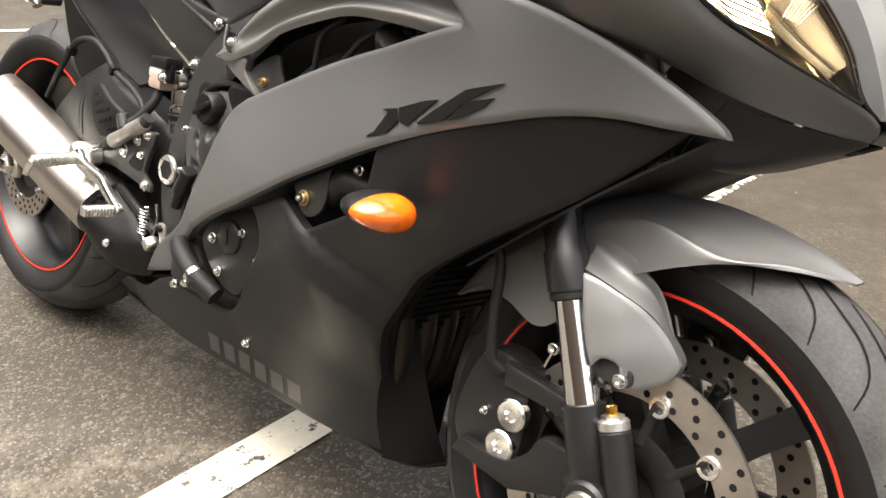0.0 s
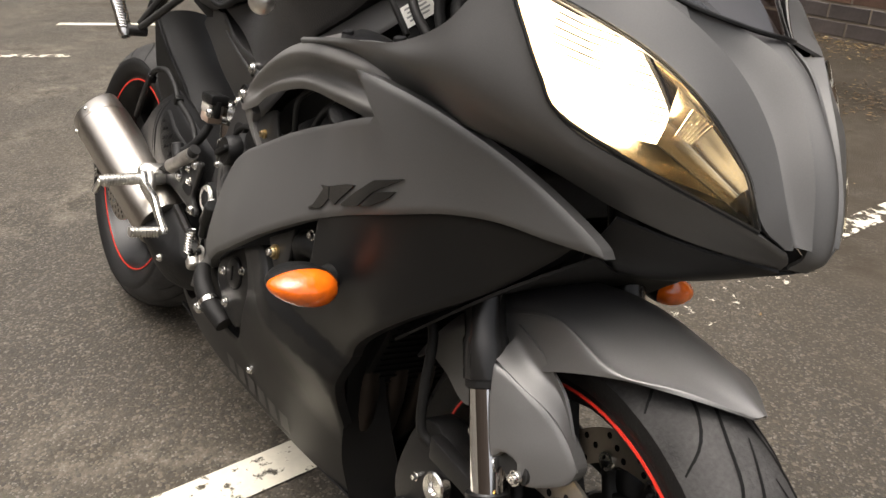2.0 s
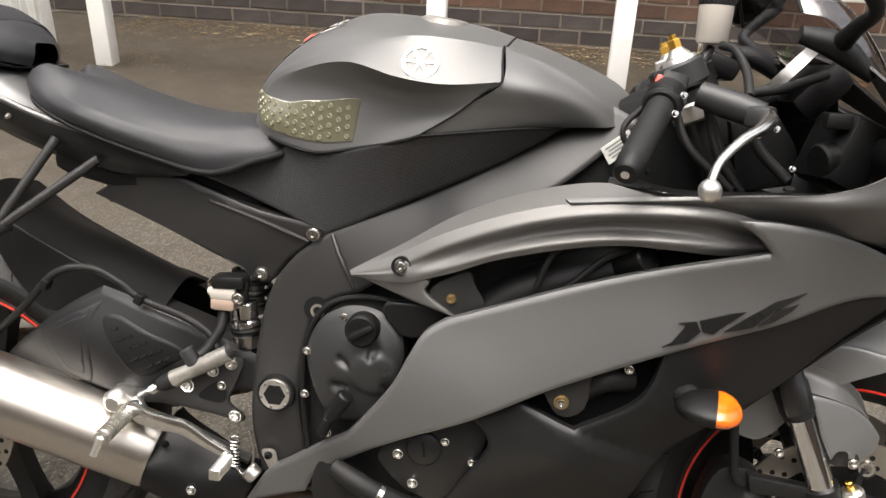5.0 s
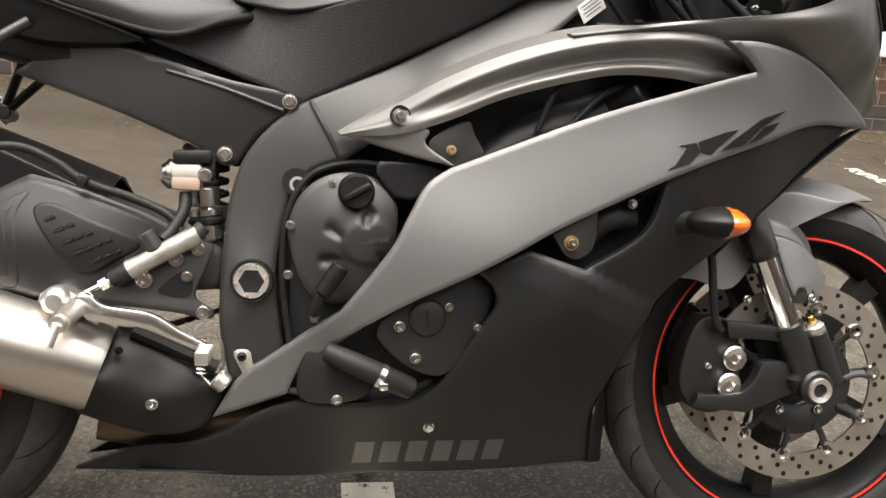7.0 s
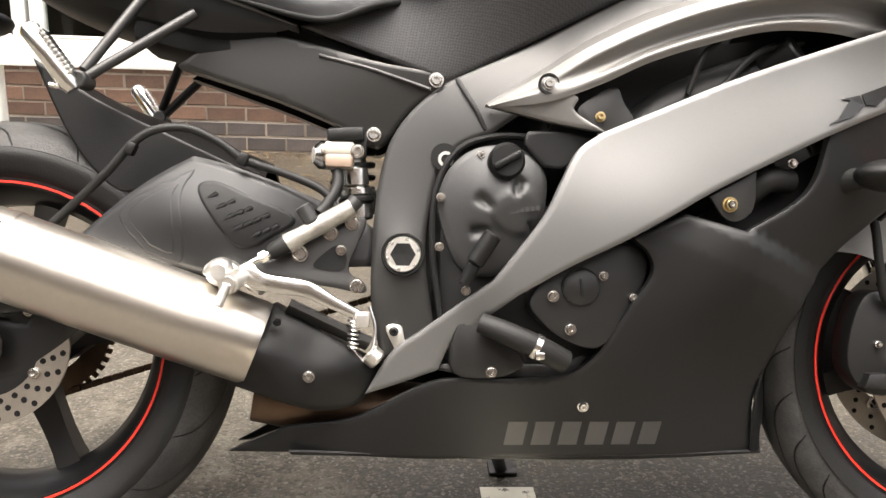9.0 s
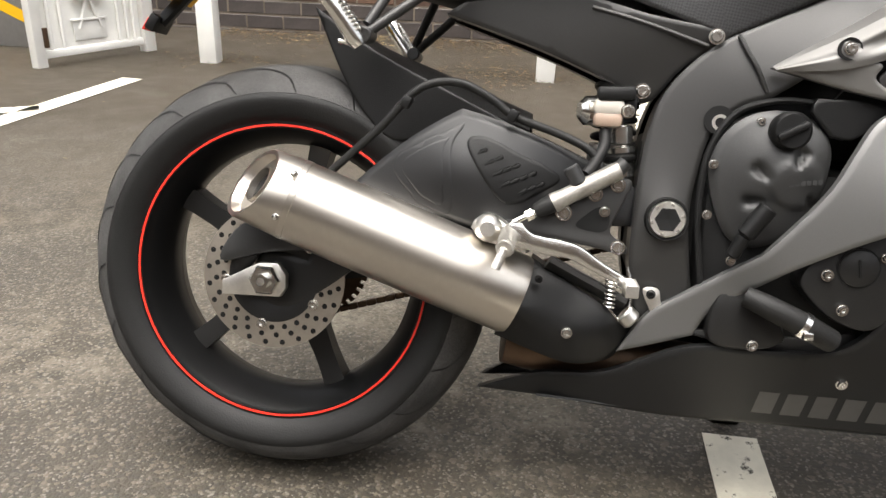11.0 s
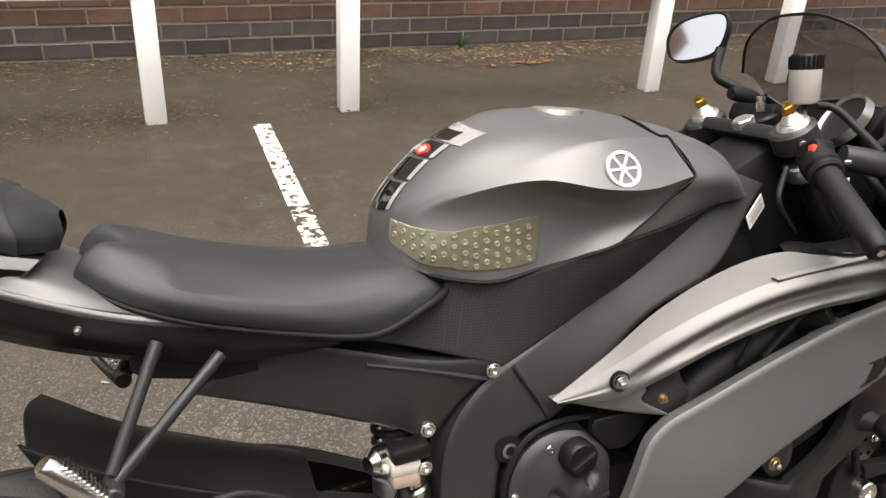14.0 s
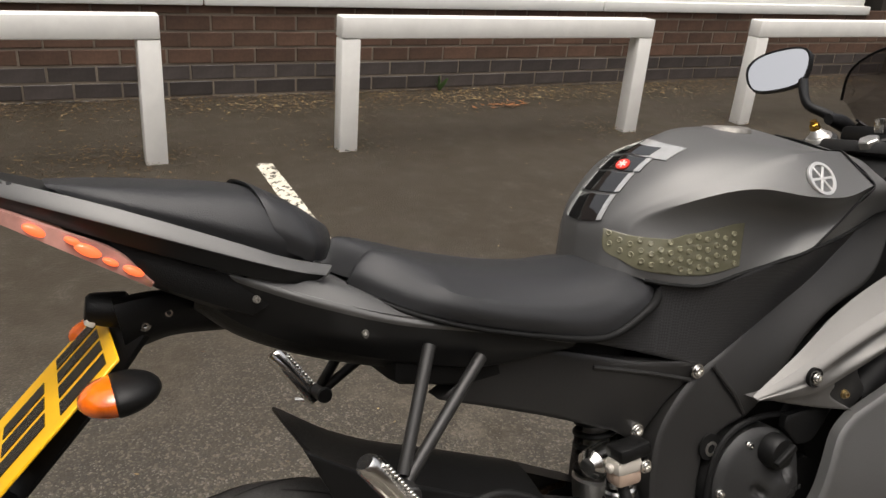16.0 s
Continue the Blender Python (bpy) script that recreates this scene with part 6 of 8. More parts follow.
mirror_at(Matrix.Translation((0.555, 0.368, 1.081)) @ pose(0, 0, 0, -8, 20, 15), (0.535, 0.190, 0.972), (0.520, 0.265, 1.015), "black oval mirror with bright glass on a stalk")
mirror_at(Matrix.Translation((0.524, -0.274, 1.080)) @ pose(0, 0, 0, 15, 0, 205) @ Matrix.Diagonal((0.80, 0.74, 0.86, 1)), (0.534, -0.153, 0.981), (0.541, -0.232, 1.020), "black oval mirror folded forward on its stalk")

# indicators at the front
for s in (-1, 1):
    def at(p):
        return p if s < 0 else (p[0] + 0.095, -p[1], p[2] + 0.018)
    def pod(x0, x1):
        bm = bmesh.new()
        bmesh.ops.create_uvsphere(bm, u_segments=24, v_segments=14, radius=1)
        for v in bm.verts:
            c = v.co.copy()
            v.co = Vector((c.x, c.y, c.z * (1 - 0.25 * c.y * s)))
            v.co.x = c.x * (x1 if c.x > 0 else x0)
        return moved(bm, Matrix.Translation(at((0.436, -0.250, 0.548))) @ pose(0, 0, 0, 0, 0, 12 * s) @ Matrix.Diagonal((1, 0.0385, 0.0200, 1)))
    ind = part("front_indicator", pod(0.048, 0.010), PLASTIC, moto, "black indicator pod with orange lens")
    part("indicator_lens", moved(pod(0.008, 0.030), Matrix.Translation((0.001, 0, 0))), ORANGE, ind, "orange indicator lens")
    part("indicator_stem", tube([at((0.405, -0.185, 0.545)), at((0.420, -0.225, 0.547))], [0.019, 0.011], 14), RUBBER, ind)

# cockpit
for s in (-1, 1):
    a = Vector(fork_top[s])
    d = (Vector(fork_low[s]) - a).normalized()
    cap = part("fork_cap", join(drum(a + d * 0.004, a - d * 0.010, 0.0245, 28, 0.022, bevel=0.002), drum(a - d * 0.009, a - d * 0.022, 0.017, 24, 0.010, bevel=0.002)), ALU, moto, "bright fork cap with gold adjuster")
    part("cap_adjuster", join(drum(a - d * 0.021, a - d * 0.034, 0.0088, 6, bevel=0.001), drum(a - d * 0.034, a - d * 0.040, 0.0055, 8)), GOLD, cap, "gold anodised preload adjuster")
    part("clip_on_clamp", drum(a + d * 0.050, a + d * 0.075, 0.033, 28, bevel=0.003), ALU, moto, "aluminium handlebar clamp")
tl, tr = Vector(fork_top[1]), Vector(fork_top[-1])
mid = (tl + tr) / 2
clamp = part("triple_clamp", join(drum(tr + Vector((-0.006, 0, 0.002)), tr + Vector((0.010, 0, -0.028)), 0.033, 28, bevel=0.004), drum(tl + Vector((-0.006, 0, 0.002)), tl + Vector((0.010, 0, -0.028)), 0.033, 28, bevel=0.004), block((0.058, 0.17, 0.022), Matrix.Translation(mid + Vector((0.004, 0, -0.016))) @ pose(0, 0, 0, 2, 24, -5), 0.006)), CAST, moto, "black cast top triple clamp")
part("stem_nut", drum(mid + Vector((-0.012, -0.01, -0.006)), mid + Vector((-0.018, -0.01, 0.008)), 0.017, 6, bevel=0.002), ALU, clamp, "bright steering stem nut")
part("ignition_lock", drum(mid + Vector((0.045, 0.005, -0.02)), mid + Vector((0.034, 0.005, 0.010)), 0.023, 24, bevel=0.004), PLASTIC, clamp, "black ignition lock")
part("ignition_key", block((0.004, 0.018, 0.026), Matrix.Translation(mid + Vector((0.030, 0.005, 0.026))), 0.002), STEEL, clamp)
bolt((0.356, -0.111, 0.930), clamp, 0.0055, face=(-0.4, -0.9, 0))
for s in (-1, 1):
    def at(p):
        return p if s < 0 else (p[0] + 0.02, 2 * CY - p[1], p[2])
    A, B = Vector(at((0.356, -0.120, 0.925))), Vector(at((0.295, -0.289, 0.831)))
    d = (B - A).normalized()
    long = (B - A).length
    bar = part("handlebar", tube([A, B - d * 0.02], 0.011, 14), CAST, moto, "black clip-on handlebar")
    g0 = A + d * (long - 0.140)
    rings = [(0.0165 + (0.0006 if k % 2 else -0.0004), g0 + d * (0.128 * k / 26)) for k in range(27)]
    part("grip", tube([p for _, p in rings], [r for r, _ in rings], 20), RUBBER, bar, "worn black rubber grip")
    part("grip_flange", drum(g0 - d * 0.010, g0, 0.0235, 24, bevel=0.003), RUBBER, bar)
    part("bar_end", drum(B - d * 0.014, B + d * 0.012, 0.0170, 24, 0.0150, bevel=0.003), PLASTIC, bar, "black bar-end weight")
    part("bar_end_screw", drum(B + d * 0.0115, B + d * 0.0135, 0.005, 12), STEEL, bar)
    if s < 0:
        h = g0 - d * 0.030
        hub = part("switch_housing", join(drum(h + d * 0.020, h - d * 0.006, 0.0245, 20, bevel=0.004), block((0.034, 0.034, 0.046), Matrix.Translation(h + Vector((0.004, 0.004, 0.004))) @ pose(0, 0, 0, -25, 10, 0), 0.006)), PLASTIC, moto, "black throttle and switch housing")
        part("kill_switch", block((0.012, 0.010, 0.018), Matrix.Translation((0.335, -0.150, 0.925)) @ pose(0, 0, 0, -20, 20, 0), 0.002), REDSW, hub, "red kill switch")
        for p in ((0.360, -0.182, 0.912), (0.352, -0.186, 0.890)):
            bolt(p, hub, 0.004, face=(0.3, -0.9, 0.2))
        mc = part("brake_master_cylinder", join(tube([(0.385, -0.150, 0.915), (0.420, -0.165, 0.905), (0.455, -0.178, 0.895)], [0.016, 0.018, 0.016], 14, 10), block((0.030, 0.034, 0.026), pose(0.452, -0.180, 0.894, 0, 0, -30), 0.006)), CAST, moto, "black front brake master cylinder")
        part("brake_lever", tube([(0.459, -0.186, 0.894), (0.452, -0.215, 0.888), (0.436, -0.246, 0.880), (0.412, -0.272, 0.868), (0.388, -0.295, 0.846), (0.378, -0.312, 0.824)], [0.0115, 0.0125, 0.0100, 0.0080, 0.0068, 0.0062], 14, 30, squash=0.75), STEEL, mc, "polished aluminium brake lever with ball end")
        bm = bmesh.new()
        bmesh.ops.create_uvsphere(bm, u_segments=20, v_segments=12, radius=0.0125)
        part("lever_ball", moved(bm, Matrix.Translation((0.378, -0.316, 0.818))), ALU, mc)
        part("lever_pivot", drum((0.455, -0.186, 0.884), (0.455, -0.186, 0.906), 0.009, 14, bevel=0.002), STEEL, mc)
        rs = part("fluid_reservoir", lathe([(1e-4, 0.980), (0.018, 0.980), (0.0210, 0.984), (0.0222, 1.028), (1e-4, 1.028)], 28, "z", (0.408, -0.056, 0), closed=False), MILKY, moto, "milky brake fluid reservoir with black cap")
        part("reservoir_cap", lathe([(1e-4, 1.050), (0.0190, 1.050), (0.0212, 1.047), (0.0218, 1.027), (1e-4, 1.027)], 28, "z", (0.408, -0.056, 0), closed=False), PLASTIC, rs, "ribbed black screw cap")
        tagged(part("cap_ribs", join(*[block((0.003, 0.003, 0.018), pose(0.408 + 0.0218 * math.cos(q), -0.056 + 0.0218 * math.sin(q), 1.038), 0) for q in np.arange(20) * math.tau / 20]), PLASTIC, rs, smooth=0), "fine grip ribs", kind="stuff")
        part("reservoir_hose", tube([(0.418, -0.072, 0.978), (0.432, -0.092, 0.972), (0.443, -0.122, 0.945), (0.440, -0.165, 0.916)], 0.0058, 12, 18), RUBBER, rs, "black reservoir hose")
        part("reservoir_bracket", tube([(0.408, -0.056, 0.975), (0.395, -0.070, 0.955), (0.370, -0.085, 0.950)], 0.006, 8, 8), CAST, rs)
    else:
        part("switch_housing", drum(g0 - d * 0.035, g0 - d * 0.006, 0.024, 20, bevel=0.004), PLASTIC, moto, "black switch housing")
        part("clutch_lever", tube([at((0.450, -0.180, 0.897)), at((0.440, -0.246, 0.880)), at((0.390, -0.295, 0.846)), at((0.378, -0.312, 0.824))], [0.010, 0.009, 0.007, 0.0065], 12, 20), STEEL, moto, "polished clutch lever")
gauge = part("instrument", block((0.045, 0.18, 0.080), pose(0.556, CY, 0.928, 0, 42, 0), 0.014), PLASTIC, moto, "black instrument cluster")
gm = Matrix.Translation((0.512, -0.030, 0.950)) @ Vector((-0.75, 0.20, 0.63)).to_track_quat("Z", "Y").to_matrix().to_4x4()
part("tachometer_ring", moved(lathe([(0.040, 0.0), (0.044, 0.004), (0.046, -0.012), (0.040, -0.012)], 36, "z"), gm), ALU, gauge, "bright tachometer ring")
part("tachometer_face", moved(lathe([(1e-4, -0.002), (0.040, -0.002)], 36, "z", closed=False), gm), CAST, gauge, smooth=0)
part("dash_panel", block((0.05, 0.10, 0.03), pose(0.440, 0.060, 0.955, 0, 20, 0), 0.008), PLASTIC, moto, "black dash panel")
for k, (p, r) in enumerate((([(0.44, -0.15, 0.92), (0.49, -0.13, 0.93), (0.55, -0.08, 0.95)], 0.0065), ([(0.36, -0.12, 0.90), (0.38, -0.15, 0.85), (0.44, -0.14, 0.80)], 0.0055), ([(0.40, -0.13, 0.90), (0.42, -0.14, 0.84), (0.47, -0.13, 0.78)], 0.006), ([(0.33, -0.11, 0.90), (0.30, -0.13, 0.86), (0.34, -0.12, 0.81)], 0.004), ([(0.47, -0.10, 0.90), (0.46, -0.15, 0.86), (0.50, -0.16, 0.82)], 0.007))):
    part("control_cable", tube(p, r, 10, 18), RUBBER, moto, "black control cable")
bolt((0.480, -0.150, 0.880), moto, 0.004, face=(0.2, -0.9, 0.2))
bolt((0.500, -0.170, 0.835), moto, 0.0035, face=(0.2, -0.9, 0.2))
lab = block((0.046, 0.001, 0.026), Matrix.Translation((0.302, -0.0855, 0.838)) @ pose(0, 0, 0, 0, 0, 18) @ pose(0, 0, 0, 5, -37, 0), 0)
sticker = part("sticker", lab, LABEL, moto, "small white printed sticker", smooth=0)
for k in range(4):
    part("print_bar", block((0.036 - 0.006 * (k % 2), 0.0006, 0.0022), Matrix.Translation((0.302, -0.0862, 0.838)) @ pose(0, 0, 0, 0, 0, 18) @ pose(0, 0, 0, 5, -37, 0) @ Matrix.Translation((0, 0, 0.008 - 0.005 * k)), 0), INK, sticker, smooth=0)

# seats and tail
R4 = [(-0.159, -0.045, 0.806), (-0.165, -0.068, 0.793), (-0.200, -0.090, 0.780), (-0.268, -0.094, 0.757), (-0.355, -0.096, 0.776), (-0.448, -0.098, 0.802), (-0.510, -0.088, 0.824), (-0.547, -0.070, 0.841), (-0.572, -0.042, 0.853), (-0.574, -0.036, 0.842)]
RS = [(-0.158, -0.041, 0.809), (-0.168, -0.064, 0.805), (-0.206, -0.088, 0.794), (-0.278, -0.098, 0.778), (-0.365, -0.103, 0.795), (-0.455, -0.105, 0.820), (-0.504, -0.091, 0.838), (-0.542, -0.073, 0.857), (-0.570, -0.047, 0.866), (-0.575, -0.036, 0.850)]
R3 = [(-0.161, -0.036, 0.812), (-0.176, -0.056, 0.813), (-0.218, -0.078, 0.808), (-0.290, -0.092, 0.799), (-0.375, -0.098, 0.813), (-0.460, -0.099, 0.837), (-0.495, -0.083, 0.853), (-0.529, -0.064, 0.873), (-0.560, -0.046, 0.880), (-0.574, -0.036, 0.856)]
R2 = [(-0.168, -0.030, 0.816), (-0.186, -0.046, 0.821), (-0.225, -0.062, 0.822), (-0.292, -0.072, 0.818), (-0.372, -0.074, 0.828), (-0.455, -0.070, 0.849), (-0.490, -0.062, 0.868), (-0.528, -0.050, 0.884), (-0.552, -0.038, 0.886), (-0.570, -0.028, 0.856)]
R1 = [(-0.190, -0.012, 0.824), (-0.208, -0.020, 0.828), (-0.237, -0.028, 0.829), (-0.296, -0.036, 0.830), (-0.370, -0.038, 0.841), (-0.445, -0.036, 0.860), (-0.495, -0.034, 0.877), (-0.525, -0.030, 0.886), (-0.544, -0.026, 0.884), (-0.560, -0.018, 0.850)]
R0 = [(-0.212, CY, 0.833), (-0.227, CY, 0.836), (-0.250, CY, 0.836), (-0.305, CY, 0.838), (-0.370, CY, 0.848), (-0.440, CY, 0.863), (-0.490, CY, 0.874), (-0.510, CY, 0.873), (-0.520, CY, 0.866), (-0.532, CY, 0.840)]
seat = part("rider_seat", creased(([R4, RS, R3], [R3, R2, R1, R0]), (8, 16), 60), SEAT, moto, "black vinyl rider seat with a creased side edge")
for s_ in (-1, 1):
    rim_ = [(x + 0.004, y - 0.002, z - 0.002) for x, y, z in R4[:4]] + [(x, y - 0.001, z - 0.004) for x, y, z in R4[4:9]]
    part("seat_piping", tube(rim_ if s_ < 0 else [flip(p) for p in rim_], [0.0052, 0.0062, 0.0060, 0.0050, 0.0035, 0.0030, 0.0030, 0.0030, 0.0030], 10, 60), DEEP, seat, "thick black rubber edge of the seat")
P3 = [(-0.586, -0.010, 0.882), (-0.600, -0.040, 0.886), (-0.625, -0.060, 0.892), (-0.670, -0.072, 0.908), (-0.755, -0.068, 0.944), (-0.815, -0.050, 0.966), (-0.855, -0.020, 0.984)]
P2 = [(-0.580, -0.010, 0.899), (-0.596, -0.040, 0.904), (-0.620, -0.062, 0.914), (-0.670, -0.076, 0.930), (-0.755, -0.068, 0.958), (-0.815, -0.048, 0.976), (-0.856, -0.018, 0.986)]
P1 = [(-0.582, -0.004, 0.916), (-0.598, -0.024, 0.926), (-0.622, -0.040, 0.940), (-0.672, -0.052, 0.962), (-0.755, -0.046, 0.976), (-0.815, -0.034, 0.984), (-0.857, -0.012, 0.988)]
P0 = [(-0.584, CY, 0.918), (-0.598, CY, 0.930), (-0.620, CY, 0.946), (-0.670, CY, 0.968), (-0.750, CY, 0.980), (-0.812, CY, 0.986), (-0.858, CY, 0.989)]
pillion = part("pillion_seat", grid_skin([P3, P2, P1, P0], 40, 16), SEAT, moto, "black vinyl pillion seat with a strap")
part("seat_recess", loft([[(-0.490, -0.088, 0.811), (-0.580, -0.0895, 0.840), (-0.690, -0.072, 0.884)], [(-0.500, -0.060, 0.812), (-0.580, -0.066, 0.858), (-0.660, -0.064, 0.894)], [(-0.500, CY, 0.810), (-0.580, CY, 0.857), (-0.660, CY, 0.888)], [(-0.500, 0.100, 0.812), (-0.580, 0.106, 0.858), (-0.660, 0.104, 0.894)], [(-0.490, 0.128, 0.811), (-0.580, 0.1295, 0.840), (-0.690, 0.112, 0.884)]], 14, 15, 0.003), GREY, pillion, "matt grey recess between the seats")
strap = [tuple(p + (q - p) * t for p, q in zip(r[2], r[3])) for r, t in ((P3, 0.35), (P2, 0.38), (P1, 0.50), (P0, 0.55))]
strap = catmull(strap + [flip(p) for p in strap[-2::-1]], 40)
part("seat_strap", loft([[(p[0] + a, p[1] + (p[1] - CY) * g, p[2] - 0.55 * a + g * 0.06) for p in strap] for a, g in ((-0.020, 0.01), (-0.018, 0.07), (0.018, 0.07), (0.020, 0.01))], 40, 10, 0.002), SEAT, pillion, "black strap across the pillion seat")
U0 = [(-0.600, -0.070, 0.885), (-0.648, -0.078, 0.900), (-0.706, -0.078, 0.925), (-0.804, -0.064, 0.965), (-0.900, -0.030, 0.998), (-0.930, 0.000, 1.006)]
U1 = [(-0.610, -0.080, 0.878), (-0.648, -0.088, 0.890), (-0.706, -0.086, 0.912), (-0.804, -0.072, 0.950), (-0.900, -0.034, 0.984), (-0.935, 0.000, 0.996)]
U2 = [(-0.625, -0.072, 0.870), (-0.655, -0.080, 0.876), (-0.710, -0.076, 0.894), (-0.800, -0.062, 0.930), (-0.895, -0.028, 0.970), (-0.930, 0.002, 0.986)]
UM = between(U1, U2, 0.12)
for s_ in (-1, 1):
    rows_ = [U0, U1, UM] if s_ < 0 else [[flip(p) for p in r] for r in (U0, U1, UM)]
    cowl = part("tail_cowl", loft(rows_, 40, 9, 0.003), GREY, moto, "matt grey tail cowl under the pillion seat")
    low_ = [UM, U2] if s_ < 0 else [[flip(p) for p in r] for r in (UM, U2)]
    part("tail_cowl_side", loft(low_, 40, 8, 0.003), BLACK, cowl, "black lower side of the tail cowl")
    end_ = [(-0.600, -0.070, 0.885), (-0.607, -0.081, 0.8785), (-0.614, -0.081, 0.874), (-0.625, -0.072, 0.870), (-0.616, -0.060, 0.874)]
    bm = bmesh.new()
    bm.faces.new([bm.verts.new(p if s_ < 0 else flip(p)) for p in end_])
    bmesh.ops.solidify(bm, geom=bm.faces[:], thickness=0.002)
    part("cowl_end", bm, GREY, cowl, smooth=0)
    if s_ < 0:
        tail = cowl
part("tail_top", loft([U0, [(x, y * 0.2, z - 0.004) for x, y, z in U0], [flip(p) for p in U0]], 30, 9, 0.003), BLACK, tail)
V0 = [(-0.300, -0.080, 0.752), (-0.420, -0.088, 0.792), (-0.532, -0.090, 0.822), (-0.620, -0.088, 0.856), (-0.680, -0.074, 0.880), (-0.722, -0.060, 0.898)]
V1 = [(-0.300, -0.081, 0.750), (-0.420, -0.090, 0.789), (-0.532, -0.093, 0.818), (-0.620, -0.090, 0.851), (-0.680, -0.075, 0.876), (-0.722, -0.060, 0.894)]
V2 = [(-0.306, -0.080, 0.746), (-0.420, -0.084, 0.764), (-0.532, -0.082, 0.790), (-0.620, -0.076, 0.818), (-0.680, -0.062, 0.848), (-0.724, -0.056, 0.884)]
V3 = [(-0.330, -0.074, 0.742), (-0.430, -0.068, 0.742), (-0.540, -0.058, 0.768), (-0.625, -0.050, 0.797), (-0.690, -0.050, 0.830), (-0.735, -0.040, 0.868)]
lower_tail = part("tail_side_panel", loft([V0, V1, between(V1, V2, 0.16)], 44, 8, 0.003), GREY, moto, "matt grey tail edge strip under the seat")
part("tail_lower_panel", loft([between(V1, V2, 0.16), V2, V3], 44, 14, 0.003), BLACK, moto, "matt black lower tail side panel")
part("tail_side_panel", loft([[flip(p) for p in r] for r in (V0, V1, V2, V3)], 30, 12, 0.003), GREY, moto, "matt grey tail side panel")
bolt((-0.681, -0.0712, 0.861), lower_tail, 0.0038, DULLALU)
bolt((-0.574, -0.0860, 0.811), lower_tail, 0.0040, DULLALU, face=(-0.18, -0.9, -0.39))
part("seat_deck", loft([V0, [(x, -0.03, z - 0.004) for x, y, z in V0], [flip((x, -0.03, z - 0.004)) for x, y, z in V0], [flip(p) for p in V0]], 24, 12, 0.003), GREY, moto, "matt grey deck between the seats")
under = [(x, -0.015, z - 0.020) for x, y, z in V3]
part("undertail", loft([V3, under, [flip(p) for p in under], [flip(p) for p in V3]], 30, 12, 0.003), PLASTIC, moto, "black plastic undertail")
X0 = [(-0.640, -0.070, 0.872), (-0.712, -0.066, 0.892), (-0.790, -0.056, 0.926), (-0.860, -0.034, 0.960)]
X1 = [(-0.690, -0.055, 0.840), (-0.735, -0.052, 0.862), (-0.778, -0.046, 0.886), (-0.830, -0.030, 0.930)]
part("tail_inner", loft([X0, X1, [flip(p) for p in X1], [flip(p) for p in X0]], 24, 12, 0.003), PLASTIC, moto, "black inner tail panel")
Y0 = [(-0.775, -0.060, 0.888), (-0.803, -0.060, 0.922), (-0.840, -0.056, 0.942), (-0.895, -0.034, 0.968), (-0.925, 0.000, 0.982)]
Y1 = [(-0.777, -0.056, 0.884), (-0.812, -0.056, 0.906), (-0.852, -0.050, 0.930), (-0.902, -0.028, 0.958), (-0.932, 0.004, 0.974)]
for s in (-1, 1):
    rows = (Y0, Y1) if s < 0 else ([flip(p) for p in Y0], [flip(p) for p in Y1])
    tl_ob = part("tail_light", loft(rows, 30, 6, 0.006), TAILRED, moto, "lit red tail light under the tail cowl")
    for k, t, size in ((3, 0.35, 0.8), (6, 0.6, 0.6), (9, 0.5, 1.0), (11, 0.3, 0.6), (14, 0.5, 0.9), (18, 0.5, 0.7)):
        a, b = catmull(rows[0], 24), catmull(rows[1], 24)
        c = a[k] * (1 - t) + b[k] * t
        glow = bmesh.new()
        bmesh.ops.create_uvsphere(glow, u_segments=14, v_segments=8, radius=1)
        part("tail_lamp", moved(glow, Matrix.Translation(c) @ pose(0, 0, 0, 0, 30, 0) @ Matrix.Diagonal((0.013 * size, 0.0052, 0.0055 * size, 1))), TAILGLOW, tl_ob)

# number plate hanger, plate, rear indicators
hanger = part("plate_hanger", join(tube([(-0.690, CY, 0.825), (-0.755, CY, 0.838), (-0.805, CY, 0.832)], [0.012, 0.020, 0.024], 12, 10, squash=1.8), tube([(-0.792, CY, 0.830), (-0.838, CY, 0.768), (-0.924, CY, 0.676)], [0.014, 0.011, 0.010], 10, 10, squash=1.7)), PLASTIC, moto, "black tail tidy bracket")
part("plate_lamp", join(drum((-0.795, CY, 0.848), (-0.835, CY, 0.856), 0.020, 18, 0.016, bevel=0.004)), PLASTIC, hanger)
part("plate_lamp_lens", block((0.010, 0.022, 0.008), pose(-0.832, CY, 0.842, 0, 30, 0), 0.002), LABEL, hanger)
for p in ((-0.758, -0.002, 0.845), (-0.782, -0.004, 0.835)):
    bolt(p, hanger, 0.006)
PL = Matrix.Translation((-0.874, CY, 0.772)) @ pose(0, 0, 0, 0, 46, 0)
plate = part("number_plate", moved(block((0.003, 0.225, 0.165), None, 0.001, 1), PL), YELLOW, hanger, "yellow number plate with dark bars")
for r, z in ((0, 0.040), (1, -0.040)):
    for k in range(4 if r == 0 else 3):
        part("plate_bar", moved(block((0.001, 0.036, 0.060), None, 0), PL @ Matrix.Translation((-0.0022, -0.075 + 0.05 * k + 0.02 * r, z))), DARKDECAL, plate, smooth=0)
shoe = part("reflector_holder", block((0.016, 0.050, 0.026), pose(-0.930, CY, 0.672, 0, 30, 0), 0.003), PLASTIC, hanger, "black reflector holder")
part("plate_reflector", block((0.004, 0.046, 0.020), pose(-0.940, CY, 0.6695, 0, 30, 0), 0.001), RED, shoe, "red reflector below the plate")
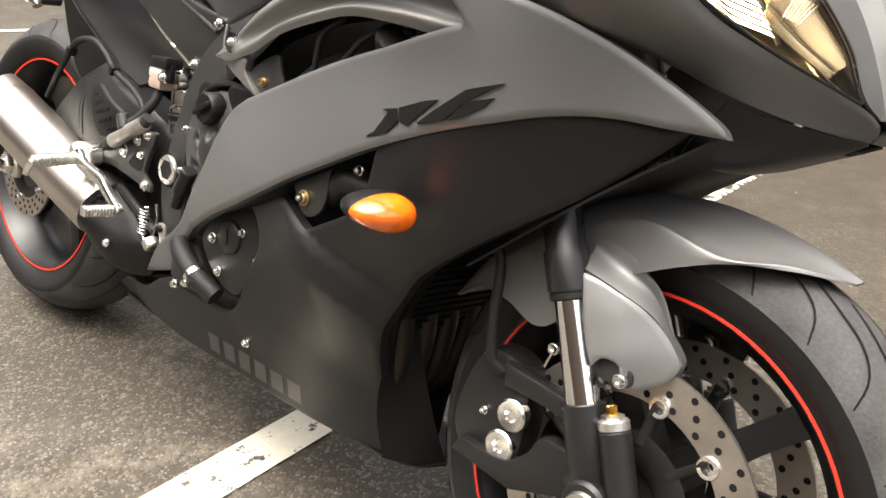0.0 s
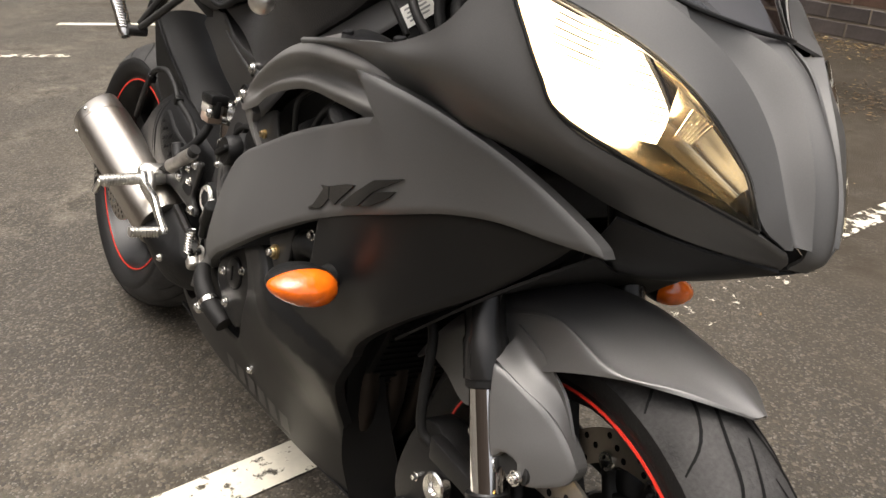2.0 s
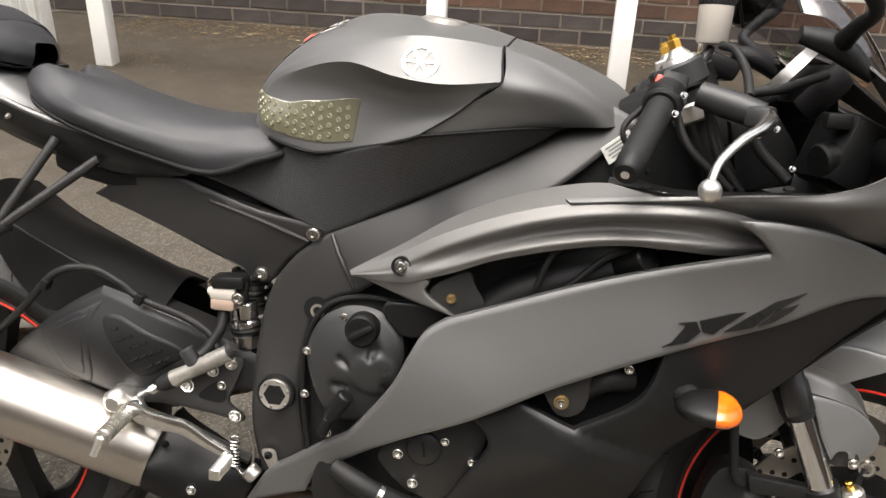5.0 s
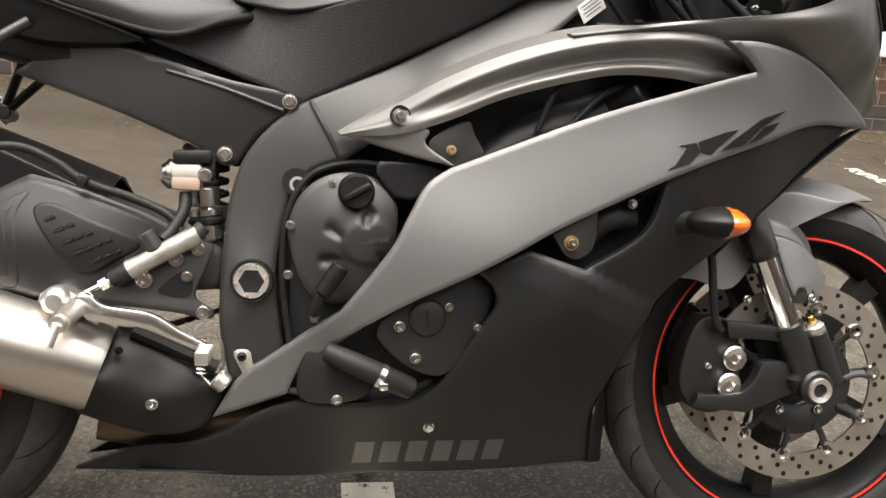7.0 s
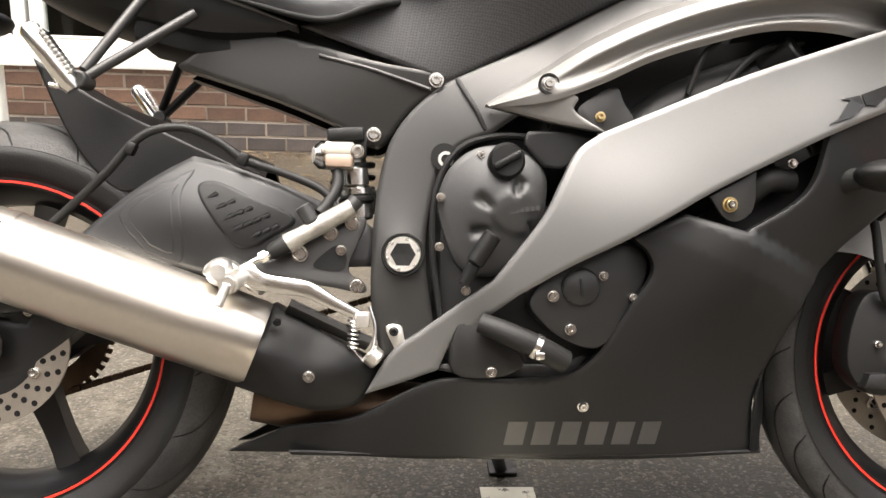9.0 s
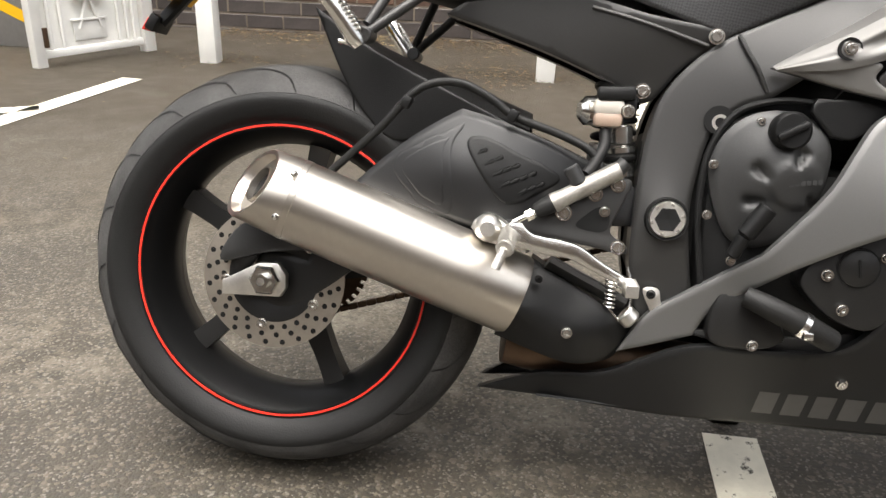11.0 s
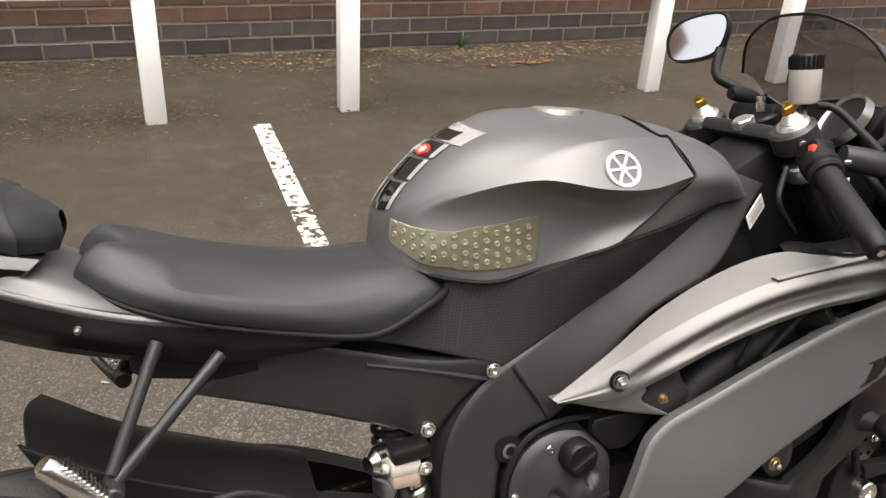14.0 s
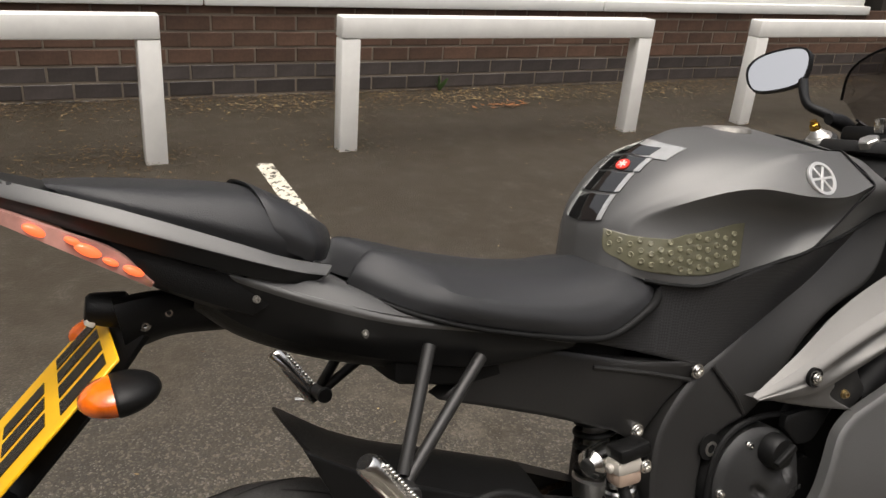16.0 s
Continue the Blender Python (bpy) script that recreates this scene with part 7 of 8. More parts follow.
for s in (-1, 1):
    def at(p):
        return p if s < 0 else flip(p)
    bm = bmesh.new()
    bmesh.ops.create_uvsphere(bm, u_segments=22, v_segments=14, radius=1)
    m = Matrix.Translation(at((-0.820, -0.102, 0.800))) @ pose(0, 0, 0, 0, -6, 0) @ Matrix.Diagonal((0.84, 0.84, 0.88, 1))
    for v in bm.verts:
        v.co.x *= 0.046 if v.co.x > 0 else 0.014
        v.co.y *= 0.045
        v.co.z *= 0.021
    part("rear_indicator", moved(bm, m), PLASTIC, hanger, "black rear indicator with orange lens")
    bm = bmesh.new()
    bmesh.ops.create_uvsphere(bm, u_segments=22, v_segments=14, radius=1)
    for v in bm.verts:
        v.co.x = min(v.co.x, 0.15) * 0.038
        v.co.y *= 0.043
        v.co.z *= 0.020
    part("rear_indicator_lens", moved(bm, m @ Matrix.Translation((-0.003, 0, 0))), ORANGE, hanger, "orange rear indicator lens")

# passenger foot pegs on their struts
for s in (-1, 1):
    def at(p):
        return p if s < 0 else (p[0] + 0.01, -p[1] + 0.03, p[2] + 0.005)
    st = part("passenger_bracket", tube([at((-0.500, -0.086, 0.785)), at((-0.560, -0.135, 0.668))], [0.0075, 0.0070], 10), FRAME, moto, "black triangular passenger peg bracket")
    part("bracket_strut", tube([at((-0.436, -0.086, 0.760)), at((-0.556, -0.135, 0.660))], [0.0075, 0.0070], 10), FRAME, st)
    part("bracket_knuckle", drum(at((-0.560, -0.120, 0.655)), at((-0.560, -0.158, 0.652)), 0.011, 14, bevel=0.002), FRAME, st)
    a, b = Vector(at((-0.568, -0.160, 0.645))), Vector(at((-0.612, -0.172, 0.708)))
    peg = part("passenger_peg", tube([a - (b - a) * 0.12, a, a + (b - a) * 0.5, b, b + (b - a) * 0.06], [0.009, 0.0125, 0.0115, 0.0125, 0.009], 14), STEEL, moto, "folded aluminium passenger foot peg")
    for k in range(11):
        part("peg_tooth", block((0.005, 0.024, 0.0035), Matrix.Translation(a + (b - a) * (0.12 + 0.075 * k) + Vector((0.0115, 0, 0.006))), 0.0008, 1), STEEL, peg)
    part("peg_spring", tube([at((-0.572, -0.158, 0.640)), at((-0.590, -0.165, 0.642))], 0.0035, 8), STEEL, peg)

# swingarm, hugger, rear brake
SW = [(-0.640, 0.345, 1), (-0.705, 0.352), (-0.722, 0.300), (-0.690, 0.268), (-0.640, 0.280), (-0.560, 0.345), (-0.470, 0.412), (-0.400, 0.410), (-0.290, 0.420), (-0.190, 0.425, 1), (-0.190, 0.475), (-0.262, 0.512), (-0.350, 0.546), (-0.420, 0.566), (-0.445, 0.562), (-0.520, 0.510), (-0.600, 0.430)]
sw_y = plate_spline([(-0.69, 0.31, -0.100), (-0.60, 0.37, -0.108), (-0.45, 0.42, -0.114), (-0.43, 0.56, -0.098), (-0.43, 0.49, -0.120), (-0.30, 0.42, -0.108), (-0.27, 0.51, -0.095), (-0.19, 0.45, -0.085), (-0.34, 0.48, -0.118)])
swing = part("swingarm", panel(SW, sw_y, 0.055, 0.018, 0.012, 0.010, step=0.010), SWING, moto, "black cast aluminium swingarm")
part("swingarm", mirrored(panel(SW, sw_y, 0.045, 0.03, 0.012, 0.010)), SWING, moto, "black cast aluminium swingarm")
PAN = [(-0.520, 0.494), (-0.436, 0.546), (-0.428, 0.544), (-0.441, 0.512), (-0.436, 0.430), (-0.475, 0.434), (-0.493, 0.448)]
part("swingarm_panel", panel(PAN, lambda x, z: sw_y(x, z) - 0.0022, 0.004, 0.016, 0.0035, 0.0025, step=0.008), SWING, swing, "raised black panel moulded on the swingarm")
INNER = [(-0.508, 0.492), (-0.448, 0.529), (-0.452, 0.508), (-0.447, 0.441), (-0.472, 0.444), (-0.486, 0.455)]
part("swingarm_panel", panel(INNER, lambda x, z: sw_y(x, z) - 0.0034, 0.003, 0.016, 0.003, 0.0015, step=0.008), SWING, swing, "sunken black centre of a moulded swingarm panel")
VENT = [(-0.420, 0.519), (-0.400, 0.534), (-0.350, 0.514), (-0.306, 0.496), (-0.294, 0.481), (-0.318, 0.464), (-0.348, 0.447), (-0.376, 0.455)]
vent = part("swingarm_plate", panel(VENT, lambda x, z: sw_y(x, z) - 0.005, 0.006, 0.016, 0.005, 0.004, step=0.008), PLASTIC, swing, "ribbed black plate on the swingarm")
for i in range(4):
    for j in range(4):
        x, z = -0.3995 + 0.0225 * i + 0.0115 * j, 0.5125 - 0.0085 * i - 0.0135 * j
        if in_loop(x - 0.012, z - 0.003, VENT) and in_loop(x + 0.012, z + 0.004, VENT):
            part("plate_slot", moved(block((0.0170, 0.003, 0.0062), None, 0.0026, 2), Matrix.Translation((x, sw_y(x, z) - 0.0042, z)) @ pose(0, 0, 0, 0, -32, 0)), DEEP, vent)
part("hugger", loft([[(-0.640, -0.075, 0.690), (-0.560, -0.080, 0.635), (-0.450, -0.082, 0.585), (-0.340, -0.075, 0.545)], [(-0.648, 0.0, 0.702), (-0.560, 0.0, 0.652), (-0.450, 0.0, 0.612), (-0.340, 0.0, 0.57)], [(-0.640, 0.075, 0.690), (-0.560, 0.080, 0.635), (-0.450, 0.082, 0.585), (-0.340, 0.075, 0.545)]], 24, 11, 0.004), PLASTIC, moto, "black plastic rear hugger")
part("hugger_side", panel([(-0.648, 0.695, 1), (-0.560, 0.640), (-0.440, 0.585), (-0.340, 0.540, 1), (-0.420, 0.540), (-0.520, 0.520), (-0.565, 0.548), (-0.605, 0.605)], lambda x, z: -0.083, 0.006, 0.03, 0.004, 0.002), PLASTIC, moto, "black hugger side")
part("brake_hose", tube([(-0.610, -0.105, 0.470), (-0.540, -0.118, 0.535), (-0.490, -0.118, 0.590), (-0.440, -0.112, 0.602), (-0.395, -0.110, 0.585), (-0.360, -0.110, 0.562), (-0.300, -0.108, 0.543), (-0.258, -0.112, 0.524), (-0.240, -0.115, 0.500)], 0.0058, 10, 44), RUBBER, moto, "black rear brake hose clipped to the swingarm")
for p in ((-0.362, -0.111, 0.563), (-0.505, -0.118, 0.572)):
    part("hose_clip", block((0.013, 0.017, 0.017), Matrix.Translation(p) @ pose(0, 0, 0, 0, 25, 0), 0.003), PLASTIC, swing)
part("rear_caliper", join(slab([(-0.760, 0.335), (-0.735, 0.385), (-0.680, 0.405), (-0.625, 0.392), (-0.628, 0.362), (-0.690, 0.352)], -0.125, -0.075, 0.006)), CAST, moto, "black rear brake caliper")
adj = part("chain_adjuster", slab([(-0.752, 0.309, 1), (-0.752, 0.289, 1), (-0.667, 0.292, 1), (-0.659, 0.305), (-0.659, 0.324, 1), (-0.672, 0.340, 1), (-0.699, 0.338, 1)], -0.132, -0.118, 0.002), ALU, moto, "bright aluminium chain adjuster plate")
part("axle_nut", join(lathe([(0.010, -0.014), (0.019, -0.014), (0.022, -0.010), (0.022, 0.0), (0.010, 0.0)], 6, centre=(-0.687, -0.132, 0.316)), lathe([(0.006, -0.024), (0.0105, -0.024), (0.0105, 0.0), (0.006, 0.0)], 20, centre=(-0.687, -0.132, 0.316))), STEEL, adj, "steel axle nut")

# exhaust
a, b = Vector((-0.338, -0.112, 0.322)), Vector((-0.640, -0.158, 0.432))
d = (b - a).normalized()
can_r = [0.054, 0.056, 0.0570, 0.0565, 0.0555]
pts = [a + (b - a) * t for t in (0, 0.02, 0.3, 0.7, 1.0)]
can = part("exhaust_silencer", tube(pts, can_r, 48), TITAN, moto, "brushed titanium exhaust silencer")
part("silencer_band", drum(b - d * 0.004, b + d * 0.005, 0.0564, 48, bevel=0.001), TITAN, can)
# the end is cut aslant: a rim, a recessed face and the outlet
slant = Vector((-0.66, -0.54, 0.52)).normalized()
o1 = d.orthogonal().normalized()
o2 = d.cross(o1)


def cut_ring(bm, r, back):
    ring = []
    for k in range(48):
        q = k * math.tau / 48
        w = (o1 * math.cos(q) + o2 * math.sin(q)) * r
        ring.append(bm.verts.new(b + d * (0.062 - back - w.dot(slant) / d.dot(slant)) + w))
    return ring


bm = bmesh.new()
rings = [[bm.verts.new(b + d * 0.004 + (o1 * math.cos(k * math.tau / 48) + o2 * math.sin(k * math.tau / 48)) * 0.0556) for k in range(48)], cut_ring(bm, 0.0525, 0.003), cut_ring(bm, 0.0510, 0.0), cut_ring(bm, 0.0455, 0.001), cut_ring(bm, 0.0435, 0.014), cut_ring(bm, 0.028, 0.018)]
for p, q in zip(rings, rings[1:]):
    for k in range(48):
        bm.faces.new((p[k], p[(k + 1) % 48], q[(k + 1) % 48], q[k]))
bm.faces.new(rings[-1])
bmesh.ops.recalc_face_normals(bm, faces=bm.faces[:])
part("silencer_end_cap", bm, TITAN, can, "slanted brushed metal end cap")
tip = b + d * 0.046
face_m = Matrix.Translation(tip) @ slant.to_track_quat("Z", "Y").to_matrix().to_4x4()
part("tail_pipe", moved(lathe([(0.0240, 0.010), (0.0265, 0.010), (0.0275, -0.006), (0.0240, -0.006)], 28, "z"), face_m), TITAN, can)
part("tail_pipe_hole", moved(lathe([(1e-4, 0.000), (0.0242, 0.000)], 28, "z", closed=False), face_m), DEEP, can, smooth=0)
for p in ((-0.648, -0.214, 0.415), (-0.628, -0.205, 0.470)):
    part("rivet", moved(lathe([(1e-4, -0.003), (0.004, -0.002), (0.005, 0.001)], 12, closed=False), Matrix.Translation(p)), STEEL, can)
SH = [(-0.322, 0.374, 1), (-0.262, 0.342), (-0.176, 0.292, 1), (-0.190, 0.262), (-0.210, 0.240), (-0.260, 0.236), (-0.320, 0.254), (-0.364, 0.268, 1), (-0.350, 0.315)]
sh_y = plate_spline([(-0.34, 0.36, -0.118), (-0.35, 0.28, -0.140), (-0.34, 0.32, -0.166), (-0.26, 0.33, -0.120), (-0.27, 0.285, -0.142), (-0.22, 0.29, -0.128), (-0.18, 0.29, -0.098), (-0.21, 0.245, -0.105)])
shield = part("exhaust_shield", panel(SH, sh_y, 0.04, 0.014, 0.010, 0.008, step=0.008), PLASTIC, moto, "black exhaust heat shield")
bolt((-0.268, -0.143, 0.284), shield, 0.0075)
bolt((-0.310, -0.140, 0.352), shield, 0.005, PLASTIC)
part("exhaust_chamber", join(tube([(-0.355, -0.045, 0.238), (-0.30, -0.035, 0.232), (-0.20, -0.01, 0.220), (0.0, 0.0, 0.205)], [0.030, 0.036, 0.042, 0.04], 20, 14)), RUST, moto, "browned steel exhaust chamber")

# footrest plate, brake pedal, master cylinder
HEEL = [(-0.212, 0.490), (-0.200, 0.484), (-0.210, 0.455), (-0.222, 0.420), (-0.200, 0.402), (-0.204, 0.390), (-0.250, 0.398), (-0.330, 0.405), (-0.390, 0.395), (-0.405, 0.412), (-0.392, 0.428), (-0.330, 0.430), (-0.296, 0.448), (-0.250, 0.476)]
heel = part("footrest_plate", slab(HEEL, -0.118, -0.108, 0.003, 0.008), FRAME, moto, "black footrest hanger plate")
part("plate_window", slab([(-0.268, 0.424), (-0.240, 0.418), (-0.226, 0.424), (-0.226, 0.444), (-0.238, 0.452), (-0.256, 0.440)], -0.1188, -0.117, 0, 0.006), DEEP, heel)
for x, z, r in ((-0.218, 0.482, 0.0095), (-0.246, 0.468, 0.0095), (-0.285, 0.440, 0.0105), (-0.211, 0.400, 0.0095), (-0.232, 0.446, 0.007)):
    bolt((x, -0.119, z), heel, r)
part("pedal_pivot", join(lathe([(1e-4, -0.012), (0.010, -0.012), (0.014, -0.008), (0.018, -0.002), (0.019, 0.010), (1e-4, 0.010)], 28, centre=(-0.381, -0.150, 0.415), closed=False), slab([(-0.404, 0.414), (-0.388, 0.432), (-0.360, 0.424), (-0.352, 0.402), (-0.376, 0.394)], -0.148, -0.118, 0.003)), ALU, heel, "aluminium pedal pivot")
PED = [(-0.354, 0.421), (-0.340, 0.428), (-0.322, 0.415), (-0.290, 0.410), (-0.262, 0.404), (-0.230, 0.384), (-0.196, 0.366), (-0.200, 0.357), (-0.236, 0.370), (-0.272, 0.386), (-0.296, 0.388), (-0.320, 0.392), (-0.342, 0.398)]
pedal = part("brake_pedal", slab(PED, -0.172, -0.160, 0.003, 0.008), STEEL, moto, "polished aluminium rear brake pedal")
part("pedal_toe", tube([(-0.205, -0.166, 0.362), (-0.200, -0.190, 0.362), (-0.197, -0.225, 0.362)], 0.007, 10, 8), ALU, pedal, "ribbed pedal toe piece")
for k in range(10):
    part("toe_rib", block((0.016, 0.003, 0.016), pose(-0.198, -0.180 - 0.005 * k, 0.362), 0.001, 1), ALU, pedal)
foot = part("rider_peg", tube([(-0.352, -0.150, 0.412), (-0.354, -0.240, 0.402)], [0.010, 0.0095], 12), ALU, moto, "ribbed aluminium rider foot peg")
for k in range(14):
    part("peg_ring", lathe([(0.007, -0.0015), (0.0118, -0.0015), (0.0118, 0.0015), (0.007, 0.0015)], 14, centre=(-0.353, -0.164 - 0.0052 * k, 0.4105 - 0.0006 * k)), ALU, foot)
part("peg_feeler", tube([(-0.354, -0.238, 0.402), (-0.362, -0.244, 0.378)], 0.0055, 10), ALU, foot)
part("pedal_clamp", tube([(-0.354, -0.150, 0.424), (-0.340, -0.152, 0.404), (-0.325, -0.158, 0.394)], [0.009, 0.011, 0.008], 10, 8), ALU, pedal)
mcr = part("rear_master_cylinder", tube([(-0.218, -0.128, 0.502), (-0.252, -0.130, 0.482), (-0.282, -0.131, 0.464), (-0.300, -0.131, 0.453)], [0.012, 0.0125, 0.0115, 0.0135], 18), DULLALU, moto, "cast aluminium rear brake master cylinder")
part("cylinder_boot", tube([(-0.300, -0.131, 0.453), (-0.316, -0.132, 0.444), (-0.322, -0.132, 0.440)], [0.0125, 0.0115, 0.009], 14), RUBBER, mcr)
part("push_rod", join(tube([(-0.320, -0.133, 0.441), (-0.350, -0.140, 0.424)], 0.0045, 10), drum((-0.326, -0.134, 0.438), (-0.334, -0.136, 0.433), 0.008, 6)), STEEL, mcr)
part("banjo_fitting", drum((-0.268, -0.132, 0.480), (-0.282, -0.132, 0.502), 0.011, 14, bevel=0.002), CAST, mcr)
part("cylinder_cap", drum((-0.222, -0.128, 0.500), (-0.212, -0.126, 0.512), 0.010, 12), CAST, mcr)
res = part("rear_fluid_reservoir", join(block((0.040, 0.030, 0.020), pose(-0.238, -0.095, 0.582, 0, 0, 0), 0.006), drum((-0.256, -0.095, 0.582), (-0.264, -0.095, 0.580), 0.0065, 14, bevel=0.002)), MILKY, moto, "cloudy brake fluid reservoir with black cap")
part("brake_fluid", block((0.038, 0.029, 0.020), pose(-0.238, -0.095, 0.566, 0, 0, 0), 0.006), RESIN, res, "amber lower half of the reservoir")
part("reservoir_cap", join(block((0.050, 0.034, 0.019), pose(-0.230, -0.095, 0.600, 0, -4, 0), 0.005), block((0.020, 0.010, 0.030), pose(-0.212, -0.098, 0.585), 0.003)), PLASTIC, res)
bolt((-0.214, -0.108, 0.578), res, 0.009)
part("reservoir_tube", tube([(-0.240, -0.095, 0.552), (-0.240, -0.105, 0.530), (-0.252, -0.118, 0.505), (-0.262, -0.128, 0.492)], 0.008, 10, 14), RUBBER, res)
sh = part("rear_shock", drum((-0.225, -0.02, 0.66), (-0.222, -0.02, 0.46), 0.018, 20), ALU, moto, "bright rear shock absorber")
part("shock_body", join(drum((-0.221, -0.062, 0.560), (-0.219, -0.062, 0.535), 0.020, 24, bevel=0.002), drum((-0.219, -0.062, 0.533), (-0.217, -0.062, 0.520), 0.023, 24, bevel=0.003), drum((-0.217, -0.062, 0.512), (-0.214, -0.062, 0.488), 0.022, 24, bevel=0.003)), STEEL, sh, "bright shock adjuster rings")
part("shock_ring", drum((-0.217, -0.062, 0.521), (-0.216, -0.062, 0.511), 0.0245, 24, bevel=0.003), PLASTIC, sh)
part("spring_seat", drum((-0.224, -0.02, 0.50), (-0.224, -0.02, 0.535), 0.034, 24, bevel=0.003), ALU, sh)
part("shock_spring", tube([(-0.224 + 0.028 * math.cos(q), -0.02 + 0.028 * math.sin(q), 0.535 + 0.0028 * q) for q in np.arange(0, 42, 0.4)], 0.0048, 8), PLASTIC, sh)
part("shock_reservoir", drum((-0.276, -0.070, 0.577), (-0.225, -0.050, 0.577), 0.020, 24, bevel=0.009), STEEL, sh, "bright shock reservoir end")
part("link_rod", tube([(-0.300, -0.110, 0.372), (-0.194, -0.100, 0.322)], [0.008, 0.008], 8, squash=1.6), FRAME, moto, "dark link rod")
spr = []
for k in range(60):
    q = k * 0.9
    spr.append((-0.214 + 0.008 * math.cos(q), -0.112 + 0.008 * math.sin(q), 0.362 - 0.0008 * k))
part("return_spring", tube(spr, 0.0013, 6), STEEL, moto, "small coiled return spring")
part("spring_hook", tube([(-0.214, -0.112, 0.315), (-0.198, -0.112, 0.300), (-0.188, -0.110, 0.315), (-0.186, -0.105, 0.345), (-0.194, -0.104, 0.372)], 0.0022, 8, 20), STEEL, moto)
part("mounting_tab", slab([(-0.172, 0.346), (-0.152, 0.348), (-0.146, 0.328), (-0.134, 0.312), (-0.152, 0.306), (-0.162, 0.322)], -0.112, -0.108, 0.001, 0.006), ALU, moto, "bright metal mounting tab")
bolt((-0.161, -0.113, 0.340), moto, 0.006, PLASTIC)
part("brake_switch", drum((-0.194, -0.110, 0.312), (-0.180, -0.110, 0.300), 0.014, 14, bevel=0.003), ALU, moto)

# engine
part("crankcase", block((0.42, 0.22, 0.24), pose(0.10, 0, 0.40, 0, 0, 0), 0.03), DEEP, moto, "dark engine casting")
part("cylinder_block", block((0.22, 0.22, 0.24), pose(0.18, 0, 0.58, 0, -20, 0), 0.03), DEEP, moto, "dark engine casting")
part("gearbox_casing", block((0.20, 0.16, 0.22), pose(-0.09, 0, 0.45, 0, 0, 0), 0.03), DEEP, moto, "dark engine casting")
part("cylinder_head", block((0.24, 0.16, 0.12), pose(0.01, 0, 0.585, 0, 0, 0), 0.03), DEEP, moto, "dark engine casting")
part("airbox", block((0.34, 0.15, 0.16), pose(0.16, 0, 0.735, 0, -18, 0), 0.03), DEEP, moto, "black airbox under the tank")
part("under_seat_box", block((0.34, 0.11, 0.10), pose(-0.36, 0.0, 0.745, 0, 12, 0), 0.02), DEEP, moto, "black box under the seat")
CL = [(-0.105, 0.500), (-0.098, 0.546), (-0.070, 0.578), (-0.030, 0.590), (0.012, 0.580), (0.036, 0.545), (0.030, 0.490), (0.005, 0.440), (-0.040, 0.414), (-0.080, 0.432)]
cl_y = plate_spline([(-0.10, 0.50, -0.128), (-0.03, 0.585, -0.128), (0.03, 0.52, -0.140), (-0.03, 0.43, -0.130), (-0.03, 0.51, -0.148), (0.0, 0.53, -0.150)])
POCKETS = ((-0.046, 0.512, -38, 0.020), (-0.004, 0.532, -115, 0.020), (-0.052, 0.474, 8, 0.020), (0.018, 0.478, 130, 0.016))


def clutch_shape(x, z):
    """The domed cover with a raised middle plate and tapered finger pockets pressed in round it."""
    y = cl_y(x, z)
    y -= 0.004 / (1 + math.exp((math.hypot((x + 0.002) / 1.15, z - 0.500) - 0.030) / 0.0018))
    for px, pz, q, long in POCKETS:
        a = radians(q)
        u, v = (x - px) * math.cos(a) + (z - pz) * math.sin(a), -(x - px) * math.sin(a) + (z - pz) * math.cos(a)
        wide = 0.0062 * (1 - 0.45 * u / long)
        y += 0.0085 * math.exp(-((u / (0.62 * long)) ** 4) - (v / max(wide, 0.002)) ** 2)
    return y


clutch = part("clutch_cover", panel(CL, clutch_shape, 0.035, 0.0052, 0.010, 0.010, step=0.008), CAST, moto, "black cast clutch cover with finger pockets")
for k in range(6):
    part("cast_mark", block((0.005, 0.001, 0.006), Matrix.Translation((-0.012 + 0.0066 * k, clutch_shape(0.0, 0.500) - 0.0003, 0.500 + 0.001 * k)), 0), CAST, clutch, smooth=0)
cap = part("oil_filler_cap", join(lathe([(1e-4, -0.012), (0.020, -0.012), (0.0235, -0.008), (0.024, 0.010), (1e-4, 0.010)], 28, centre=(-0.020, -0.146, 0.565), closed=False), block((0.040, 0.012, 0.009), pose(-0.020, -0.160, 0.565, 0, -30, 0), 0.003)), PLASTIC, clutch, "black oil filler cap")
for x, z in ((-0.051, 0.574), (-0.103, 0.518), (-0.104, 0.453), (-0.068, 0.396)):
    bolt((x, -0.127, z), clutch, 0.006)
part("engine_seal", tube([(-0.10, -0.112, 0.36), (-0.112, -0.112, 0.45), (-0.108, -0.112, 0.53), (-0.08, -0.112, 0.583), (-0.03, -0.114, 0.602), (0.03, -0.120, 0.60)], 0.0045, 8, 30), DEEP, moto)
part("wiring_plug", join(drum((-0.036, -0.155, 0.470), (-0.060, -0.152, 0.432), 0.012, 14, bevel=0.002), drum((-0.060, -0.152, 0.432), (-0.072, -0.148, 0.404), 0.009, 12, bevel=0.002)), PLASTIC, moto, "grey wiring plug on the engine")
TM = [(0.012, 0.384), (0.030, 0.412), (0.070, 0.440), (0.125, 0.462), (0.160, 0.452), (0.164, 0.420), (0.145, 0.382), (0.108, 0.328), (0.060, 0.334), (0.024, 0.362)]
tm = part("timing_cover", slab(TM, -0.154, -0.100, 0.005, 0.008), CASTDARK, moto, "black cast timing cover with round plug")
